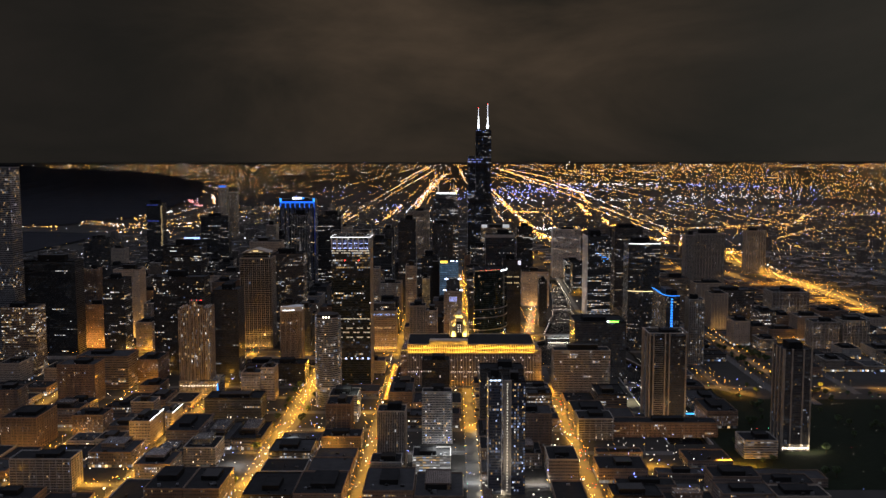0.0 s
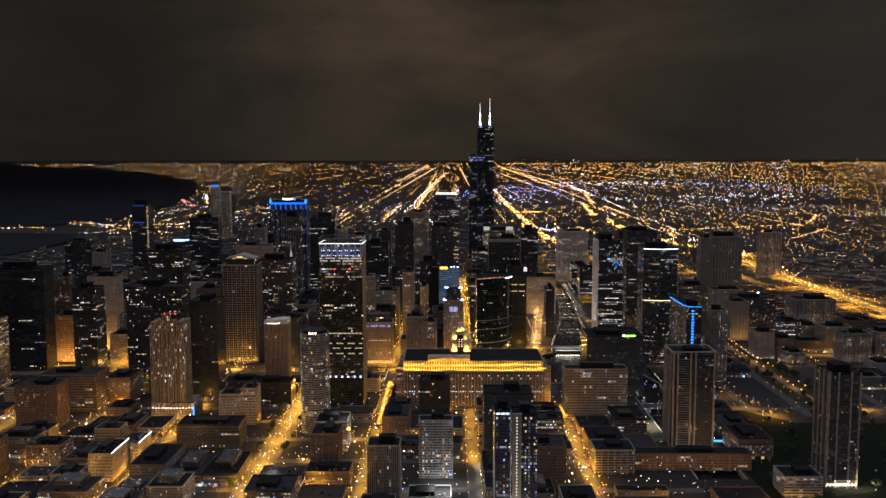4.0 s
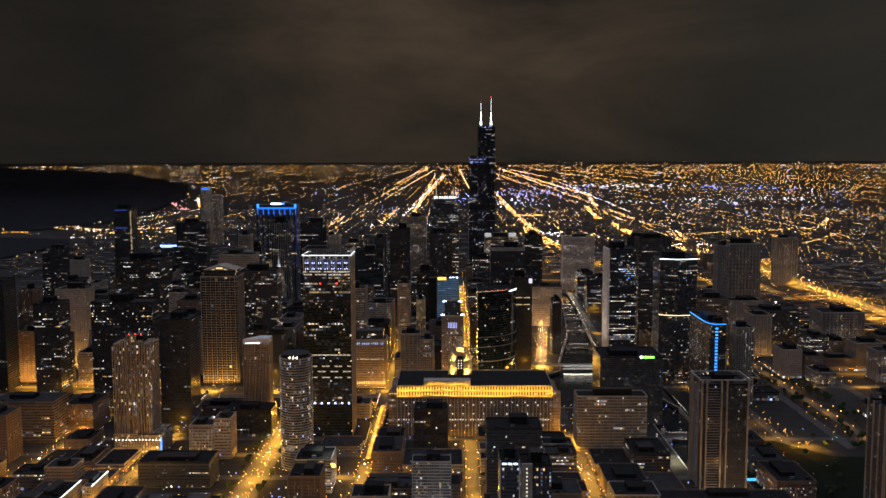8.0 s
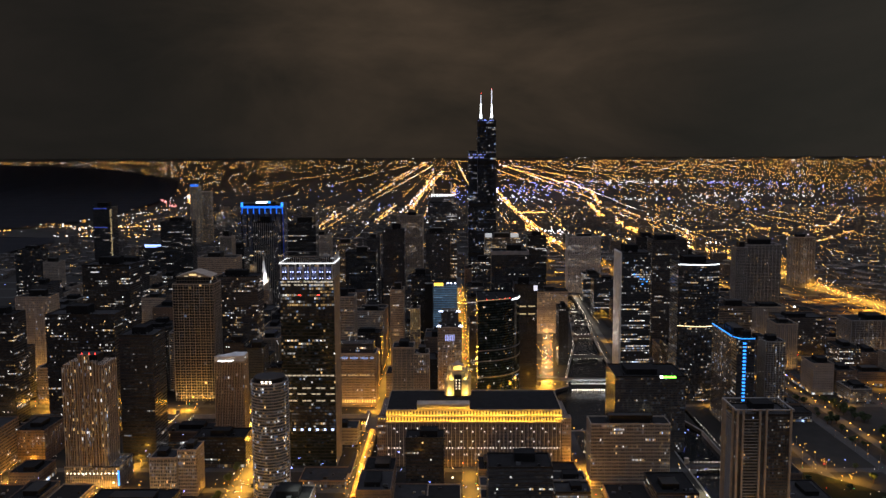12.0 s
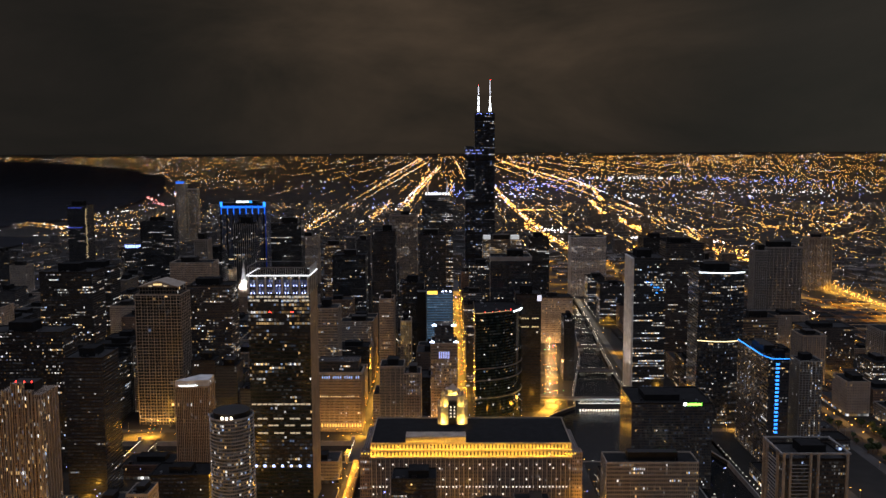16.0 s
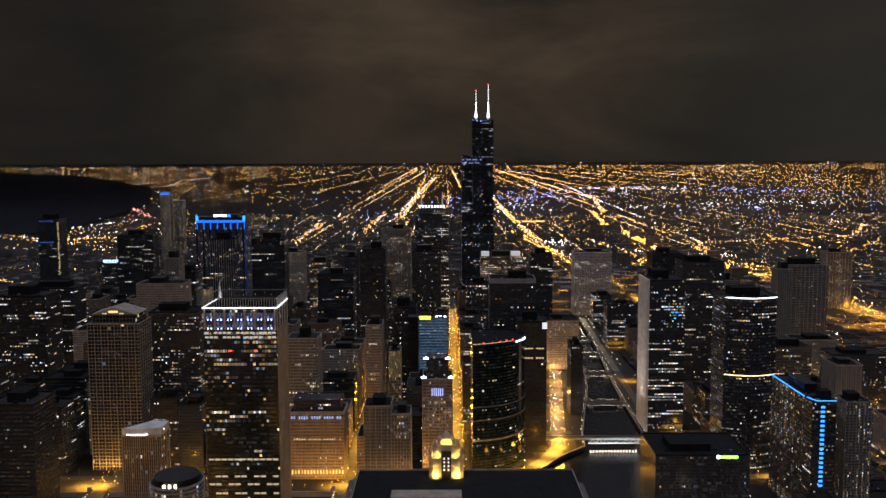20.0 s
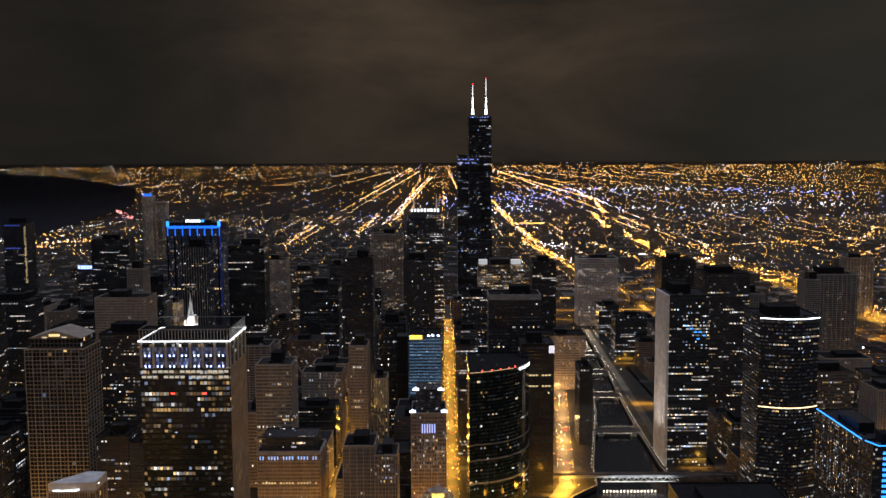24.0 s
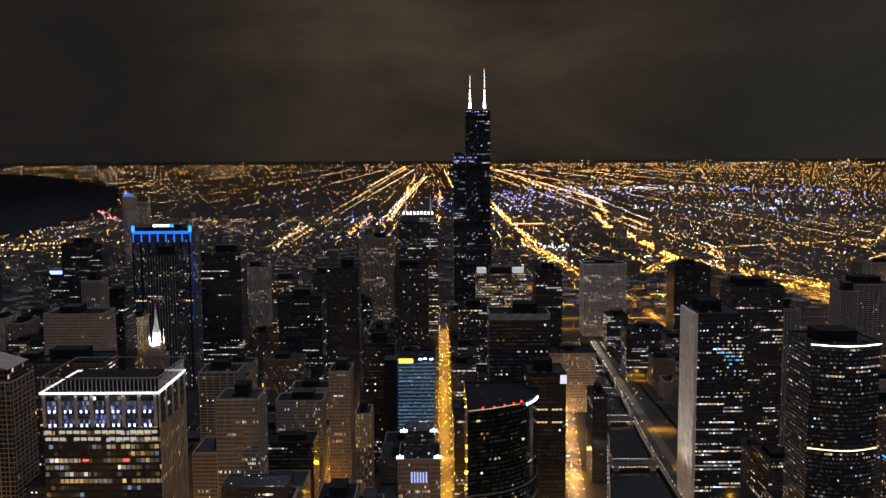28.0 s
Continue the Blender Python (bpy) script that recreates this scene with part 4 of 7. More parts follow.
for lx, ly, tz in ((221, -121, 126), (231, -121, 126), (226, -123, 146), (238, -112, 138)):
    lamp = bpy.data.lights.new("spire_flood", "AREA")
    lamp.size, lamp.energy, lamp.color = 1.5, 9000, (0.92, 0.94, 1.0)
    new("spire_flood", lamp).matrix_world = look((lx, ly, 114), (226, -109, tz))

# river tower with a white lit crown
LAS = (424, -853, 62, 50, 240)
root = tower(*LAS, "darkgreen", relief=False, plant=False, label="tall office tower with a white lit colonnade crown", name="crowned_tower")
part("upper_wall", Build().prism(inset(rect(62, 50), -0.1), 176, 222, False), F["upperlit"], root)
bars("lit_floor", root, [(2.6 + 3.8 * k, -0.2, z) for z in (218.2, 214.4) for k in range(16) if (k * 7 + int(z)) % 5], (3.0, 0.3, 1.7), glow("bright_office_light", (1.0, 0.92, 0.74), 0.4))
part("lower_wall", Build().prism(inset(rect(62, 50), -0.1), 47, 72, False), F["upperlit"], root)
bars("lobby_lamp", root, [(4 + 9 * k, -0.3, 43) for k in range(7)], (2.6, 0.5, 2.4), glow("blue_lobby_light", (0.45, 0.55, 1.0), 3.0))
bars("lit_floor", root, [(3.5 + 5.5 * k, -0.2, z) for z in (108, 93, 86, 78) for k in range(11) if z == 108 or (k * 5 + z) % 3], (4.6, 0.3, 1.5), glow("bright_lobby_light", (1.0, 0.85, 0.6), 0.4))
for k in range(12):
    part("side_pier", Build().box(62.05, 1 + 4.3 * k, 0, 62.7, 2.6 + 4.3 * k, 222), STONE, root)
b = Build()
for k in range(1, 55):
    b.ring(inset(rect(62, 50), -0.2), 0.5, k * 3.8 - 0.3, k * 3.8 + 0.3)
part("spandrel_relief", b, DARK, root, kind="stuff")
part("crown_light", Build().ring(inset(rect(62, 50), -0.9), 0.8, 239.8, 240.9), glow("white_cove_light", (0.95, 0.95, 1.0), 1.3), root, "white cove light")
part("screen_rail", Build().ring(inset(rect(62, 50), -0.7), 0.5, 248.2, 248.9), STEEL, root)
for cx, cy, tx, ty, wide in ((16, -3.2, 16, 0, 30), (46, -3.2, 46, 0, 30), (65.5, 13, 62, 13, 24), (65.5, 38, 62, 38, 24)):
    lamp = bpy.data.lights.new("crown_flood", "AREA")
    lamp.shape, lamp.size, lamp.size_y, lamp.energy, lamp.color = "RECTANGLE", wide, 0.4, 420, (0.9, 0.93, 1.0)
    mc = Matrix(pose(*LAS[:2], 0, 0, 0, TILT))
    new("crown_flood", lamp).matrix_world = look(mc @ Vector((cx, cy, 238.5)), mc @ Vector((tx, ty, 246)))
SCREEN = surface("pale_metal_screen", (0.5, 0.5, 0.48), 0.4, 0.3)
fin = Build().box(-0.16, -0.35, 0, 0.16, 0, 6.6).mesh("fin", SCREEN)
for i in range(28):
    shared("fin", fin, root, 0.5 + i * 2.24, -0.3, 241.2)
for i in range(22):
    shared("fin", fin, root, 62.3, 0.8 + i * 2.25, 241.2, 90)
big = Build().box(-0.8, -0.7, 0, 0.8, 0, 17.2).mesh("crown_column", SCREEN)
pair = Build().box(-0.5, -0.5, 0, 0.5, 0, 1.5).mesh("column_lamp", glow("blue_white_lamp", (0.42, 0.50, 1.0), 3.4))
pane = Build().box(-3.4, -0.25, 0, 3.4, 0, 5.2).mesh("lit_pane", facade("crown_glass", (0.15, 0.15, 0.2), p=0.8, floors=0.2, wide=0.8, high=0.8, bay=1.7, storey=2.6, warm=(0.22, 0.28, 0.80), white=(0.60, 0.68, 1.0), strength=0.9))
for i in range(8):
    shared("crown_column", big, root, 1.2 + i * 8.5, -0.1, 222)
    if i < 7:
        for z in (223.5, 231):
            shared("lit_pane", pane, root, 5.4 + i * 8.5, -0.25, z)
            for o in (-1.4, 1.4):
                shared("column_lamp", pair, root, 5.4 + i * 8.5 + o, -0.5, z - 1.4)
for i in range(5):
    shared("crown_column", big, root, 62.1, 1.2 + i * 11.9, 222, 90)
part("roof_machine_room", Build().box(8, 12, 238.5, 54, 40, 244), ROOF, root)
bars("red_window", root, [(22, -0.1, 203), (44, -0.1, 203)], (2.6, 0.4, 1.0), BEACON)

# classical tower with a pediment
root = tower(202, -575, 60, 45, 176, "lattice", label="classical stone tower with lit pediments on its roof", name="pediment_tower", plant=False)
part("upper_wall", Build().prism(rect(50, 36, 5, 4), 176, 186, True), F["lattice"], root)
ped = Build()
ped.v = [(3, 2, 186), (57, 2, 186), (30, 2, 194), (3, 42, 186), (57, 42, 186), (30, 42, 194)]
ped.f = [(0, 1, 2), (4, 3, 5), (1, 4, 5, 2), (3, 0, 2, 5), (0, 3, 4, 1)]
ped.uv = [(0, 0)] * 18
part("pediment", ped, STONE, root)
bars("pediment_lamp", root, [(30, 1.9, 188)], (11, 0.3, 2.4), glow("warm_lamp", (1, 0.7, 0.3), 1.2))
bars("lit_arch", root, [(20, 1.8, 186.6), (40, 1.8, 186.6)], (5, 0.2, 1.0), glow("pale_arch_light", (1.0, 0.8, 0.5), 0.8))

# oval apartment tower
oval = [(19 + 19 * math.cos(2 * math.pi * i / 28), 20 + 20 * math.sin(2 * math.pi * i / 28)) for i in range(28)]
root = tower(419, -992, 38, 40, 134, "aptgrey", poly=oval, label="rounded concrete apartment tower with a lit ring", plant=False)
b = Build()
for k in range(1, 44):
    b.ring(inset(oval, -0.5), 0.8, k * 3.1 - 0.2, k * 3.1 + 0.1)
part("balcony_slab", b, CONCRETE, root, kind="stuff")
part("drum", Build().prism(inset(oval, 3), 132.5, 138, True), DARK, root)
bars("drum_lamp", root, [(15, 2.3, 133.4), (19, 2.1, 133.4), (23, 2.3, 133.4)], (1.8, 0.4, 3), LAMP_WHITE)

# slim tower's white crown
root = tower(328, -798, 35.5, 28, 112, "flute", label="slim brown tower with a white lit curved crown", plant=False)
part("crown", Build().prism([(0, 0.4), (12, -0.2), (35.7, 2), (35.7, 26), (20, 27)], 111.6, 118.4, True), WHITE, root)
part("light_line", Build().beam((4, -0.4, 112.6), (21, -0.5, 112.6), 0.6).beam((21, -0.5, 112.6), (36.1, 9, 115.6), 0.6), SIGN_WHITE, root)

# strip-lit tower close to the flight
F["strip"] = facade("blue_grey_apartment_glass", (0.06, 0.065, 0.08), glass=(0.03, 0.04, 0.06), p=0.06, floors=0.06, wide=0.8, high=0.6, bay=3.0, storey=3.1, mixw=0.4, mixc=0.55, cool=(0.5, 0.62, 1.0), dimk=0.05, stacks=1.0, rough=0.3)
KIND["strip"] = ("apartment_tower", "narrow blue glass apartment tower with pale lit edges", "building")
root = tower(670.5, -1325, 15.6, 28, 129, "strip")
for px in (0.2, 15.2):
    part("edge_trim", Build().box(px - 0.35, -0.9, 0, px + 0.35, 0.05, 130), WHITE, root, "pale vertical edge trim")
b = tower(687.2, -1325.2, 24, 27, 126.5, "strip", label="concrete sided half of a narrow apartment tower with stair windows", relief=False)
part("stair_shaft", Build().box(0, -1.8, 0, 8.6, 0.03, 127.5), CONCRETE, b, "pale concrete stair shaft")
hole = Build().box(-0.6, -0.15, 0, 0.6, 0.02, 1.3).mesh("stair_window", glow("stair_light", (1.0, 0.9, 0.72), 0.9))
for k in range(39):
    shared("stair_window", hole, b, 4.3, -1.8, 5 + 3.1 * k)
# added lamps in mid-air, standing in for street light on the shaft
for px, e in ((2.8, 5200), (10.0, 2600)):
    lamp = bpy.data.lights.new("shaft_flood", "AREA")
    lamp.size, lamp.energy, lamp.color = 3.0, e, (1.0, 0.82, 0.6)
    mb = Matrix(pose(687.2, -1325.2, 0, 0, 0, TILT))
    new("shaft_flood", lamp).matrix_world = look(mb @ Vector((px, -30, 25)), mb @ Vector((px, -1.8, 120)))
bars("roof_light", root, [(3.4, -0.2, 126), (7.8, -0.2, 126), (12.2, -0.2, 126)], (3.5, 0.3, 1.6), glow("pale_blue_lamp", (0.6, 0.75, 1), 2))

# terrace-framed tower on the north branch
root = tower(897, -1033, 52, 40, 119, "darkres", label="concrete apartment tower with open frame crown and balconies", name="balcony_tower")
b = Build()
for k in range(1, 39):
    b.box(6, -1.5, k * 3 - 0.25, 22, 0.1, k * 3)
    b.box(-1.3, 8, k * 3 - 0.25, 0.1, 32, k * 3)
part("balcony_slab", b, CONCRETE, root, kind="stuff")
for px in (0.8, 6, 22, 28, 51.2):
    part("column", Build().box(px - 0.8, -2.2, 0, px + 0.8, 0, 124), STONE, root)
for py in (8, 32, 39.5):
    part("column", Build().box(-2.0, py - 0.7, 0, 0, py + 0.7, 124), STONE, root)
part("crown_frame", Build().ring(inset(rect(52, 40), -1.7), 1.3, 122.6, 124), CONCRETE, root)

# dark banded tower at the park
root = tower(1038, -1165, 35, 38, 129, "darkres")
for px in (0.8, 10.5, 24.5, 34.2):
    part("vertical_band", Build().box(px - 0.9, -1.0, 0, px + 0.9, 0.02, 130), STONE, root)
for py in (1, 13, 25, 37):
    part("vertical_band", Build().box(-0.9, py - 0.9, 0, 0.02, py + 0.9, 130), STONE, root)
bars("base_lamp", root, [(2 + 3.4 * k, -1.2, 3) for k in range(10)], (1.4, 0.4, 2.2), LAMP_WHITE)
street_light(1030, -1185, 1080, -1178, 9000, (1.0, 0.85, 0.6), 9.0, 8.0)

# slab with blue light strips
root = tower(983, -712, 26, 100, 127, "darkres", label="dark slab hotel with a blue roof line")
part("roof_light_line", Build().beam((-0.6, 2, 127.6), (-0.6, 98, 127.6), 0.9), LED_SKY, root, "blue light line")
root = tower(980, -734, 23, 20, 130, "dark", label="dark corner tower with a ladder of blue light bars", claim=False, relief=False)
bars("light_bar", root, [(10, -0.1, 45 + 4.6 * k) for k in range(18)], (3.8, 0.4, 2.2), LED_SKY, "blue light bar")
part("roof_light_line", Build().beam((4, -0.5, 130.6), (23, -0.5, 130.6), 0.8).beam((-0.3, 14, 130.6), (4, -0.5, 130.6), 0.8), LED_SKY, root)

# marble-sided tower by the river
root = tower(884, -410, 47, 62, 205, "officecool", label="glass office tower with a white marble side and lit floors", name="riverside_tower", relief=True)
part("side_wall", Build().box(-2.6, -0.5, 0, -0.03, 58, 205), WHITE, root, "white marble side wall")
for i in range(8):
    part("rib", Build().box(-3.2, 1.5 + i * 7.2, 0, -2.55, 2.9 + i * 7.2, 204), WHITE, root)
for i in range(4):
    lamp = bpy.data.lights.new("wall_flood", "SPOT")
    lamp.shadow_soft_size, lamp.energy, lamp.color, lamp.spot_size, lamp.spot_blend = 1.5, 62000, (1.0, 0.95, 0.90), radians(64), 0.6
    p = Matrix(pose(884, -410, 0, 0, 0, TILT)) @ Vector((-50, 5 + i * 13, 4))
    q = Matrix(pose(884, -410, 0, 0, 0, TILT)) @ Vector((-2.6, 5 + i * 13, 110))
    new("wall_flood", lamp).matrix_world = look(p, q)
bars("blue_window", root, [(20, -0.1, 169), (26, -0.1, 165), (31, -0.1, 161), (36, -0.1, 161), (41, -0.1, 157), (34, -0.1, 153)], (3.2, 0.3, 1.3), LED_SKY)

# curved glass tower with light cornices
arc = [(60 * i / 12, -9 * math.sin(math.pi * i / 12)) for i in range(13)] + [(60, 50), (0, 50)]
root = tower(945, -548, 60, 50, 205, "curve", poly=arc, label="curved glass office tower with bright cornice lines", name="curved_tower")
for z, m in ((203, SIGN_WHITE), (112, glow("gold_cornice_light", (1, 0.75, 0.4), 2.5))):
    b = Build()
    for i in range(12):
        b.beam((arc[i][0], arc[i][1] - 0.7, z), (arc[i + 1][0], arc[i + 1][1] - 0.7, z), 0.85)
    part("cornice_light", b, m, root, kind="stuff")
b = Build()
for k in range(1, 53):
    b.ring(inset(arc, -0.2), 0.5, k * 3.8 - 0.3, k * 3.8 + 0.3)
part("spandrel_relief", b, DARK, root, kind="stuff")

# green glass tower on the river bend
bend = [(0, 0)] + [(66 * math.sin(a), 4 + 66 * (1 - math.cos(a)) * 1.02) for a in [math.pi / 2 * i / 14 for i in range(1, 15)]] + [(64, 100), (0, 100)]
F["bend"] = facade("green_black_glass", (0.012, 0.018, 0.016), glass=(0.012, 0.02, 0.018), p=0.025, floors=0.07, pf=0.3, wide=0.9, high=0.5, mixw=0.5, rough=0.12)
KIND["bend"] = ("curved_glass_tower", "dark green curved glass tower on the river bend", "building")
root = tower(651, -578, 66, 100, 152, "bend", poly=bend, relief=False, plant=False)
part("roof_light_line", Build().beam((1, -0.5, 152.6), (20, 6.5, 152.6), 0.5).beam((20, 6.5, 152.6), (46, 21, 152.6), 0.5), glow("amber_line", (1, 0.7, 0.35), 0.6), root)
for i in range(6):
    a = math.pi / 2 * (0.58 + 0.05 * i)
    part("sign_block", Build().box(-0.8, -0.4, 0, 0.8, 0.3, 2.4), SIGN_WHITE, root, "plain white sign block").matrix_basis = pose(66 * math.sin(a) + 0.6, 3 + 66 * (1 - math.cos(a)), 149, 0, 0, math.degrees(a) * 0.9)
for i in range(5):
    a = math.pi / 2 * (0.15 + 0.1 * i)
    part("beacon", Build().cone(66 * math.sin(a) - 2, 8 + 66 * (1 - math.cos(a)), 0.7, 0.5, 151, 153, 6), BEACON, root)
for z in (38, 62, 78):
    b = Build()
    for i in range(15):
        b.beam((*bend[i][:2], z), (*bend[i + 1][:2], z), 1.5)
    part("ledge", b, STEEL, root, kind="stuff")

# stepped stone tower with white and blue roof lamps
root = tower(594, -596, 34, 45, 117, "stone", label="stone tower with setbacks and bright roof lamps", plant=False, name="setback_tower")
part("upper_wall", Build().prism(rect(25, 28, 4.5, 6), 116, 139, True), F["dark"], root)
for px in (1.5, 32.5):
    for pz in (117.5, 138):
        for k in range(3):
            qx = (px if pz < 130 else 4.5 + (px - 1.5) * 0.8) + (k - 1) * 2.2
            part("roof_lamp", Build().cone(qx, 0.5 if pz < 130 else 6.2, 0.95, 0.6, pz, pz + 3.0 - 1.0 * abs(k - 1), 8), SIGN_BLUISH, root)
bars("lit_arch", root, [(11 + 2.4 * i, -0.5, 97) for i in range(6)], (1.1, 0.3, 9), glow("pale_blue_arch", (0.45, 0.5, 1.0), 1.2))

# stone block with a blue lit cornice
root = tower(442, -600, 62, 40, 79, "stone", label="stone office block with blue lit roof cornice", name="cornice_block", plant=False)
bars("cornice_lamp", root, [(3 + 2.9 * i, -0.6, 70.5) for i in range(20) if i % 5 != 2], (0.7, 0.3, 3.4), glow("blue_cornice_light", (0.3, 0.5, 1.0), 1.6))
part("cornice", Build().ring(inset(rect(62, 40), -1.1), 1.3, 75.5, 77.5), STONE, root)
part("roof_storey", Build().prism(rect(54, 32, 4, 5), 77.8, 91, True).ring(rect(54, 32, 4, 5), 0.6, 91, 91.9), F["dark"], root, "dark set-back roof storey")
bars("street_arch", root, [(2.6 + 3.6 * i, -0.15, 6) for i in range(17)], (1.7, 0.3, 4.6), glow("gold_arch_light", (1.0, 0.62, 0.18), 1.1), "gold lit arch")
bars("lit_floor", root, [(2.6 + 2.9 * i, -0.15, 46) for i in range(20) if i % 6], (1.3, 0.25, 1.5), glow("warm_row_light", (1.0, 0.74, 0.36), 0.9))

# twin-lantern towers in the loop
root = tower(535, 200, 66, 45, 255, "officecool", label="tall stepped office tower with a lit crown row", name="spired_tower", plant=False)
part("upper_wall", Build().prism(rect(54, 36, 6, 4), 255, 272, True), F["office"], root)
bars("crown_lamp", root, [(9 + 6 * i, 3.9, 268) for i in range(9)], (2.6, 0.4, 4.5), SIGN_WHITE)
for px in (12, 54):
    part("spire", Build().cone(px, 20, 1.6, 0.2, 272, 300, 6), WHITE, root)
root = tower(665, 60, 77, 45, 186, "officewarm", label="office tower with two white lit corner blocks", name="lantern_tower", plant=False)
for px, pw in ((1, 14), (56, 16)):
    part("lantern", Build().box(px, 0.5, 186, px + pw, 20, 193.5), glow("white_lantern", (0.95, 0.97, 1.0), 0.4), root, "white lit corner block")
part("centre_block", Build().box(20, 4, 185, 53, 30, 195), DARK, root)

# brick block with a white light line along its roof edge
for x, y, w, d, h in ((216, -1175, 26, 56, 33), (246, -1128, 9, 46, 30)):
    root = tower(x, y, w, d, h, "stonegrid", label="stone block with a white light line along its roof edge")
    part("roof_light_line", Build().beam((w + 0.4, 0.5, h + 0.5), (w + 0.4, d - 0.5, h + 0.5), 0.55), SIGN_WHITE, root, "white light line")

# dark box tower with a pale roof band
root = tower(673, -440, 59, 40, 210, "dark", label="dark glass box tower with a pale roof band")
part("roof_band", Build().ring(inset(rect(59, 40), -0.5), 0.9, 204.5, 210.6), CONCRETE, root, "pale roof band")

# office tower with a white lit corner
root = tower(707, -500, 35, 40, 166, "dark", label="dark office tower with a white lit roof corner")
part("corner_light", Build().box(29.5, -0.4, 156, 35.4, 5, 164), glow("white_corner_light", (0.86, 0.86, 1.0), 0.9), root, "white lit corner block")
bars("lit_floor", root, [(3 + 3.4 * k, -0.15, z) for z in (131, 119) for k in range(9) if (k * 5 + z) % 4], (2.6, 0.25, 1.5), glow("warm_floor_light", (1.0, 0.78, 0.42), 0.7))

# slender lakeside tower with a gold lit edge
root = tower(-378, 500, 50, 45, 228, "dark", label="slender dark tower with a gold lit edge", name="edge_lit_tower")
bars("edge_light", root, [(46.5 + 2.2 * (k % 2), -0.15, 96 + 3.3 * k) for k in range(39) if k % 7 != 3], (2.0, 0.3, 2.0), glow("gold_edge_light", (1.0, 0.74, 0.36), 0.9), "gold lit window")
bars("blue_window", root, [(6 + 7 * k, -0.15, z) for z in (222, 172) for k in range(5)], (5.0, 0.3, 1.4), glow("deep_blue_window", (0.10, 0.16, 0.9), 0.7))

# block with a blue-white roof sign
root = tower(-412, 902, 92, 40, 78, "dark", label="dark office block beneath a blue roof sign", plant=False)
sign = thing("roof_sign", -392, 900, "large blue and white lit sign on a dark roof", "sign", z=76.9)
part("frame", Build().box(-1, 0.6, 0, 57, 1.2, 10.5), DARK, sign)
letters = glow("blue_white_sign", (0.30, 0.42, 1.0), 3.6)
for k in range(7):
    part("sign_block", Build().box(0.5 + 7.9 * k, 0, 4.4, 6.6 + 7.9 * k, 0.5, 9.6), letters, sign, "plain blue-white sign block")
part("lower_bar", Build().box(2, 0, 1.2, 40, 0.5, 3.0), letters, sign, "plain blue-white sign bar")

# pair of tall apartment towers by the southern park, one with a blue cap
for ox, h, cap in ((-531, 236, True), (-484, 214, False)):
    px, py, pz = warp(ox, 1790)
    k = (EYE[2] - pz) / EYE[2]
    root = tower(px, py, 38 * k, 36 * k, pz + h * k, "resid", label="tall apartment tower with a blue lit cap" if cap else "tall apartment tower with scattered warm windows", plant=False, relief=False)
    if cap:
        part("cap", Build().box(3, 3, pz + h * k - 1, 33 * k, 30 * k, pz + h * k + 8), DARK, root)
        part("cap_light", Build().box(2, 1.0, pz + h * k, 34 * k, 2.9, pz + h * k + 7), LED_BLUE, root, "blue lit cap")

# green sign on the hotel block
root = thing("roof_sign", 869, -806, "green lit sign board on the brown hotel block", "sign", z=96)
part("frame", Build().box(0, 0, 0, 22, 0.5, 4.6), DARK, root)
part("light_panel", Build().box(4.5, -0.3, 0.8, 20, -0.02, 3.4), SIGN_GREEN, root, "plain green lit panel")
part("badge", Build().box(1, -0.3, 0.6, 4, -0.02, 3.8), SIGN_WHITE, root)

# ---------------------------------------------------------------- merchandise hall
MX, MY = 534.5, -851
root = thing("merchandise_hall", MX, MY, "huge terracotta hall with gold floodlit upper storeys and tower", "building")
take(MX, MY, 226, 112)
mm = Matrix(pose(MX, MY, 0, 0, 0, TILT))
part("wall", Build().prism([(0, 0), (226, 0), (226, 92), (208, 112), (18, 112), (0, 104)], -0.2, 53, True), F["mart"], root)
part("lower_tier", Build().prism(rect(206, 92, 10, 2.6), 53, 60, True), STONE, root)
part("upper_tier", Build().prism(rect(206, 90, 10, 4.4), 60, 66.6, False), STONE, root)
part("roof", Build().prism(rect(205, 89, 10.5, 4.9), 65, 65.6, True), ROOF, root)
part("parapet", Build().ring(rect(206, 90, 10, 4.4), 0.7, 65.4, 67.2), STONE, root)
part("pavilion", Build().prism(rect(62, 18, 46, 8), 65, 72, True), STONE, root)
for x0 in (-0.3, 215.8):
    part("corner_block", Build().prism(rect(10.5, 14, x0, -0.3), -0.2, 57, True).ring(rect(10.5, 14, x0, -0.3), 0.6, 57, 58.4), F["mart"], root)
pil = Build().box(-0.7, -0.7, 0, 0.7, 0.02, 7).mesh("pilaster", STONE)
gap = Build().box(-0.75, -0.08, 0, 0.75, 0.02, 4.4).mesh("window", F["dark"])
for i in range(56):
    for z, yy in ((53, 2.6), (59.8, 4.4)):
        shared("pilaster", pil, root, 11 + i * 3.7, yy, z)
        if i < 55:
            shared("window", gap, root, 12.85 + i * 3.7, yy, z + 1.2)
for i in range(18):
    shared("pilaster", pil, root, 46.9 + i * 3.55, 8, 65.2)
me = pier_mesh(52, STONE, 0.45, 1.0)
for i in range(44):
    shared("pier", me, root, 2.35 + i * 4.7 + 9.2, 0, 0)
part("cornice", Build().box(9, -0.9, 52.2, 217, 0.6, 53.4), STONE, root)
for x0 in (10, 217):
    bars("corner_lamp", root, [(x0 - 8 + 3.2 * i, -0.5, 57) for i in range(4)], (0.9, 0.9, 1.2), GOLD)


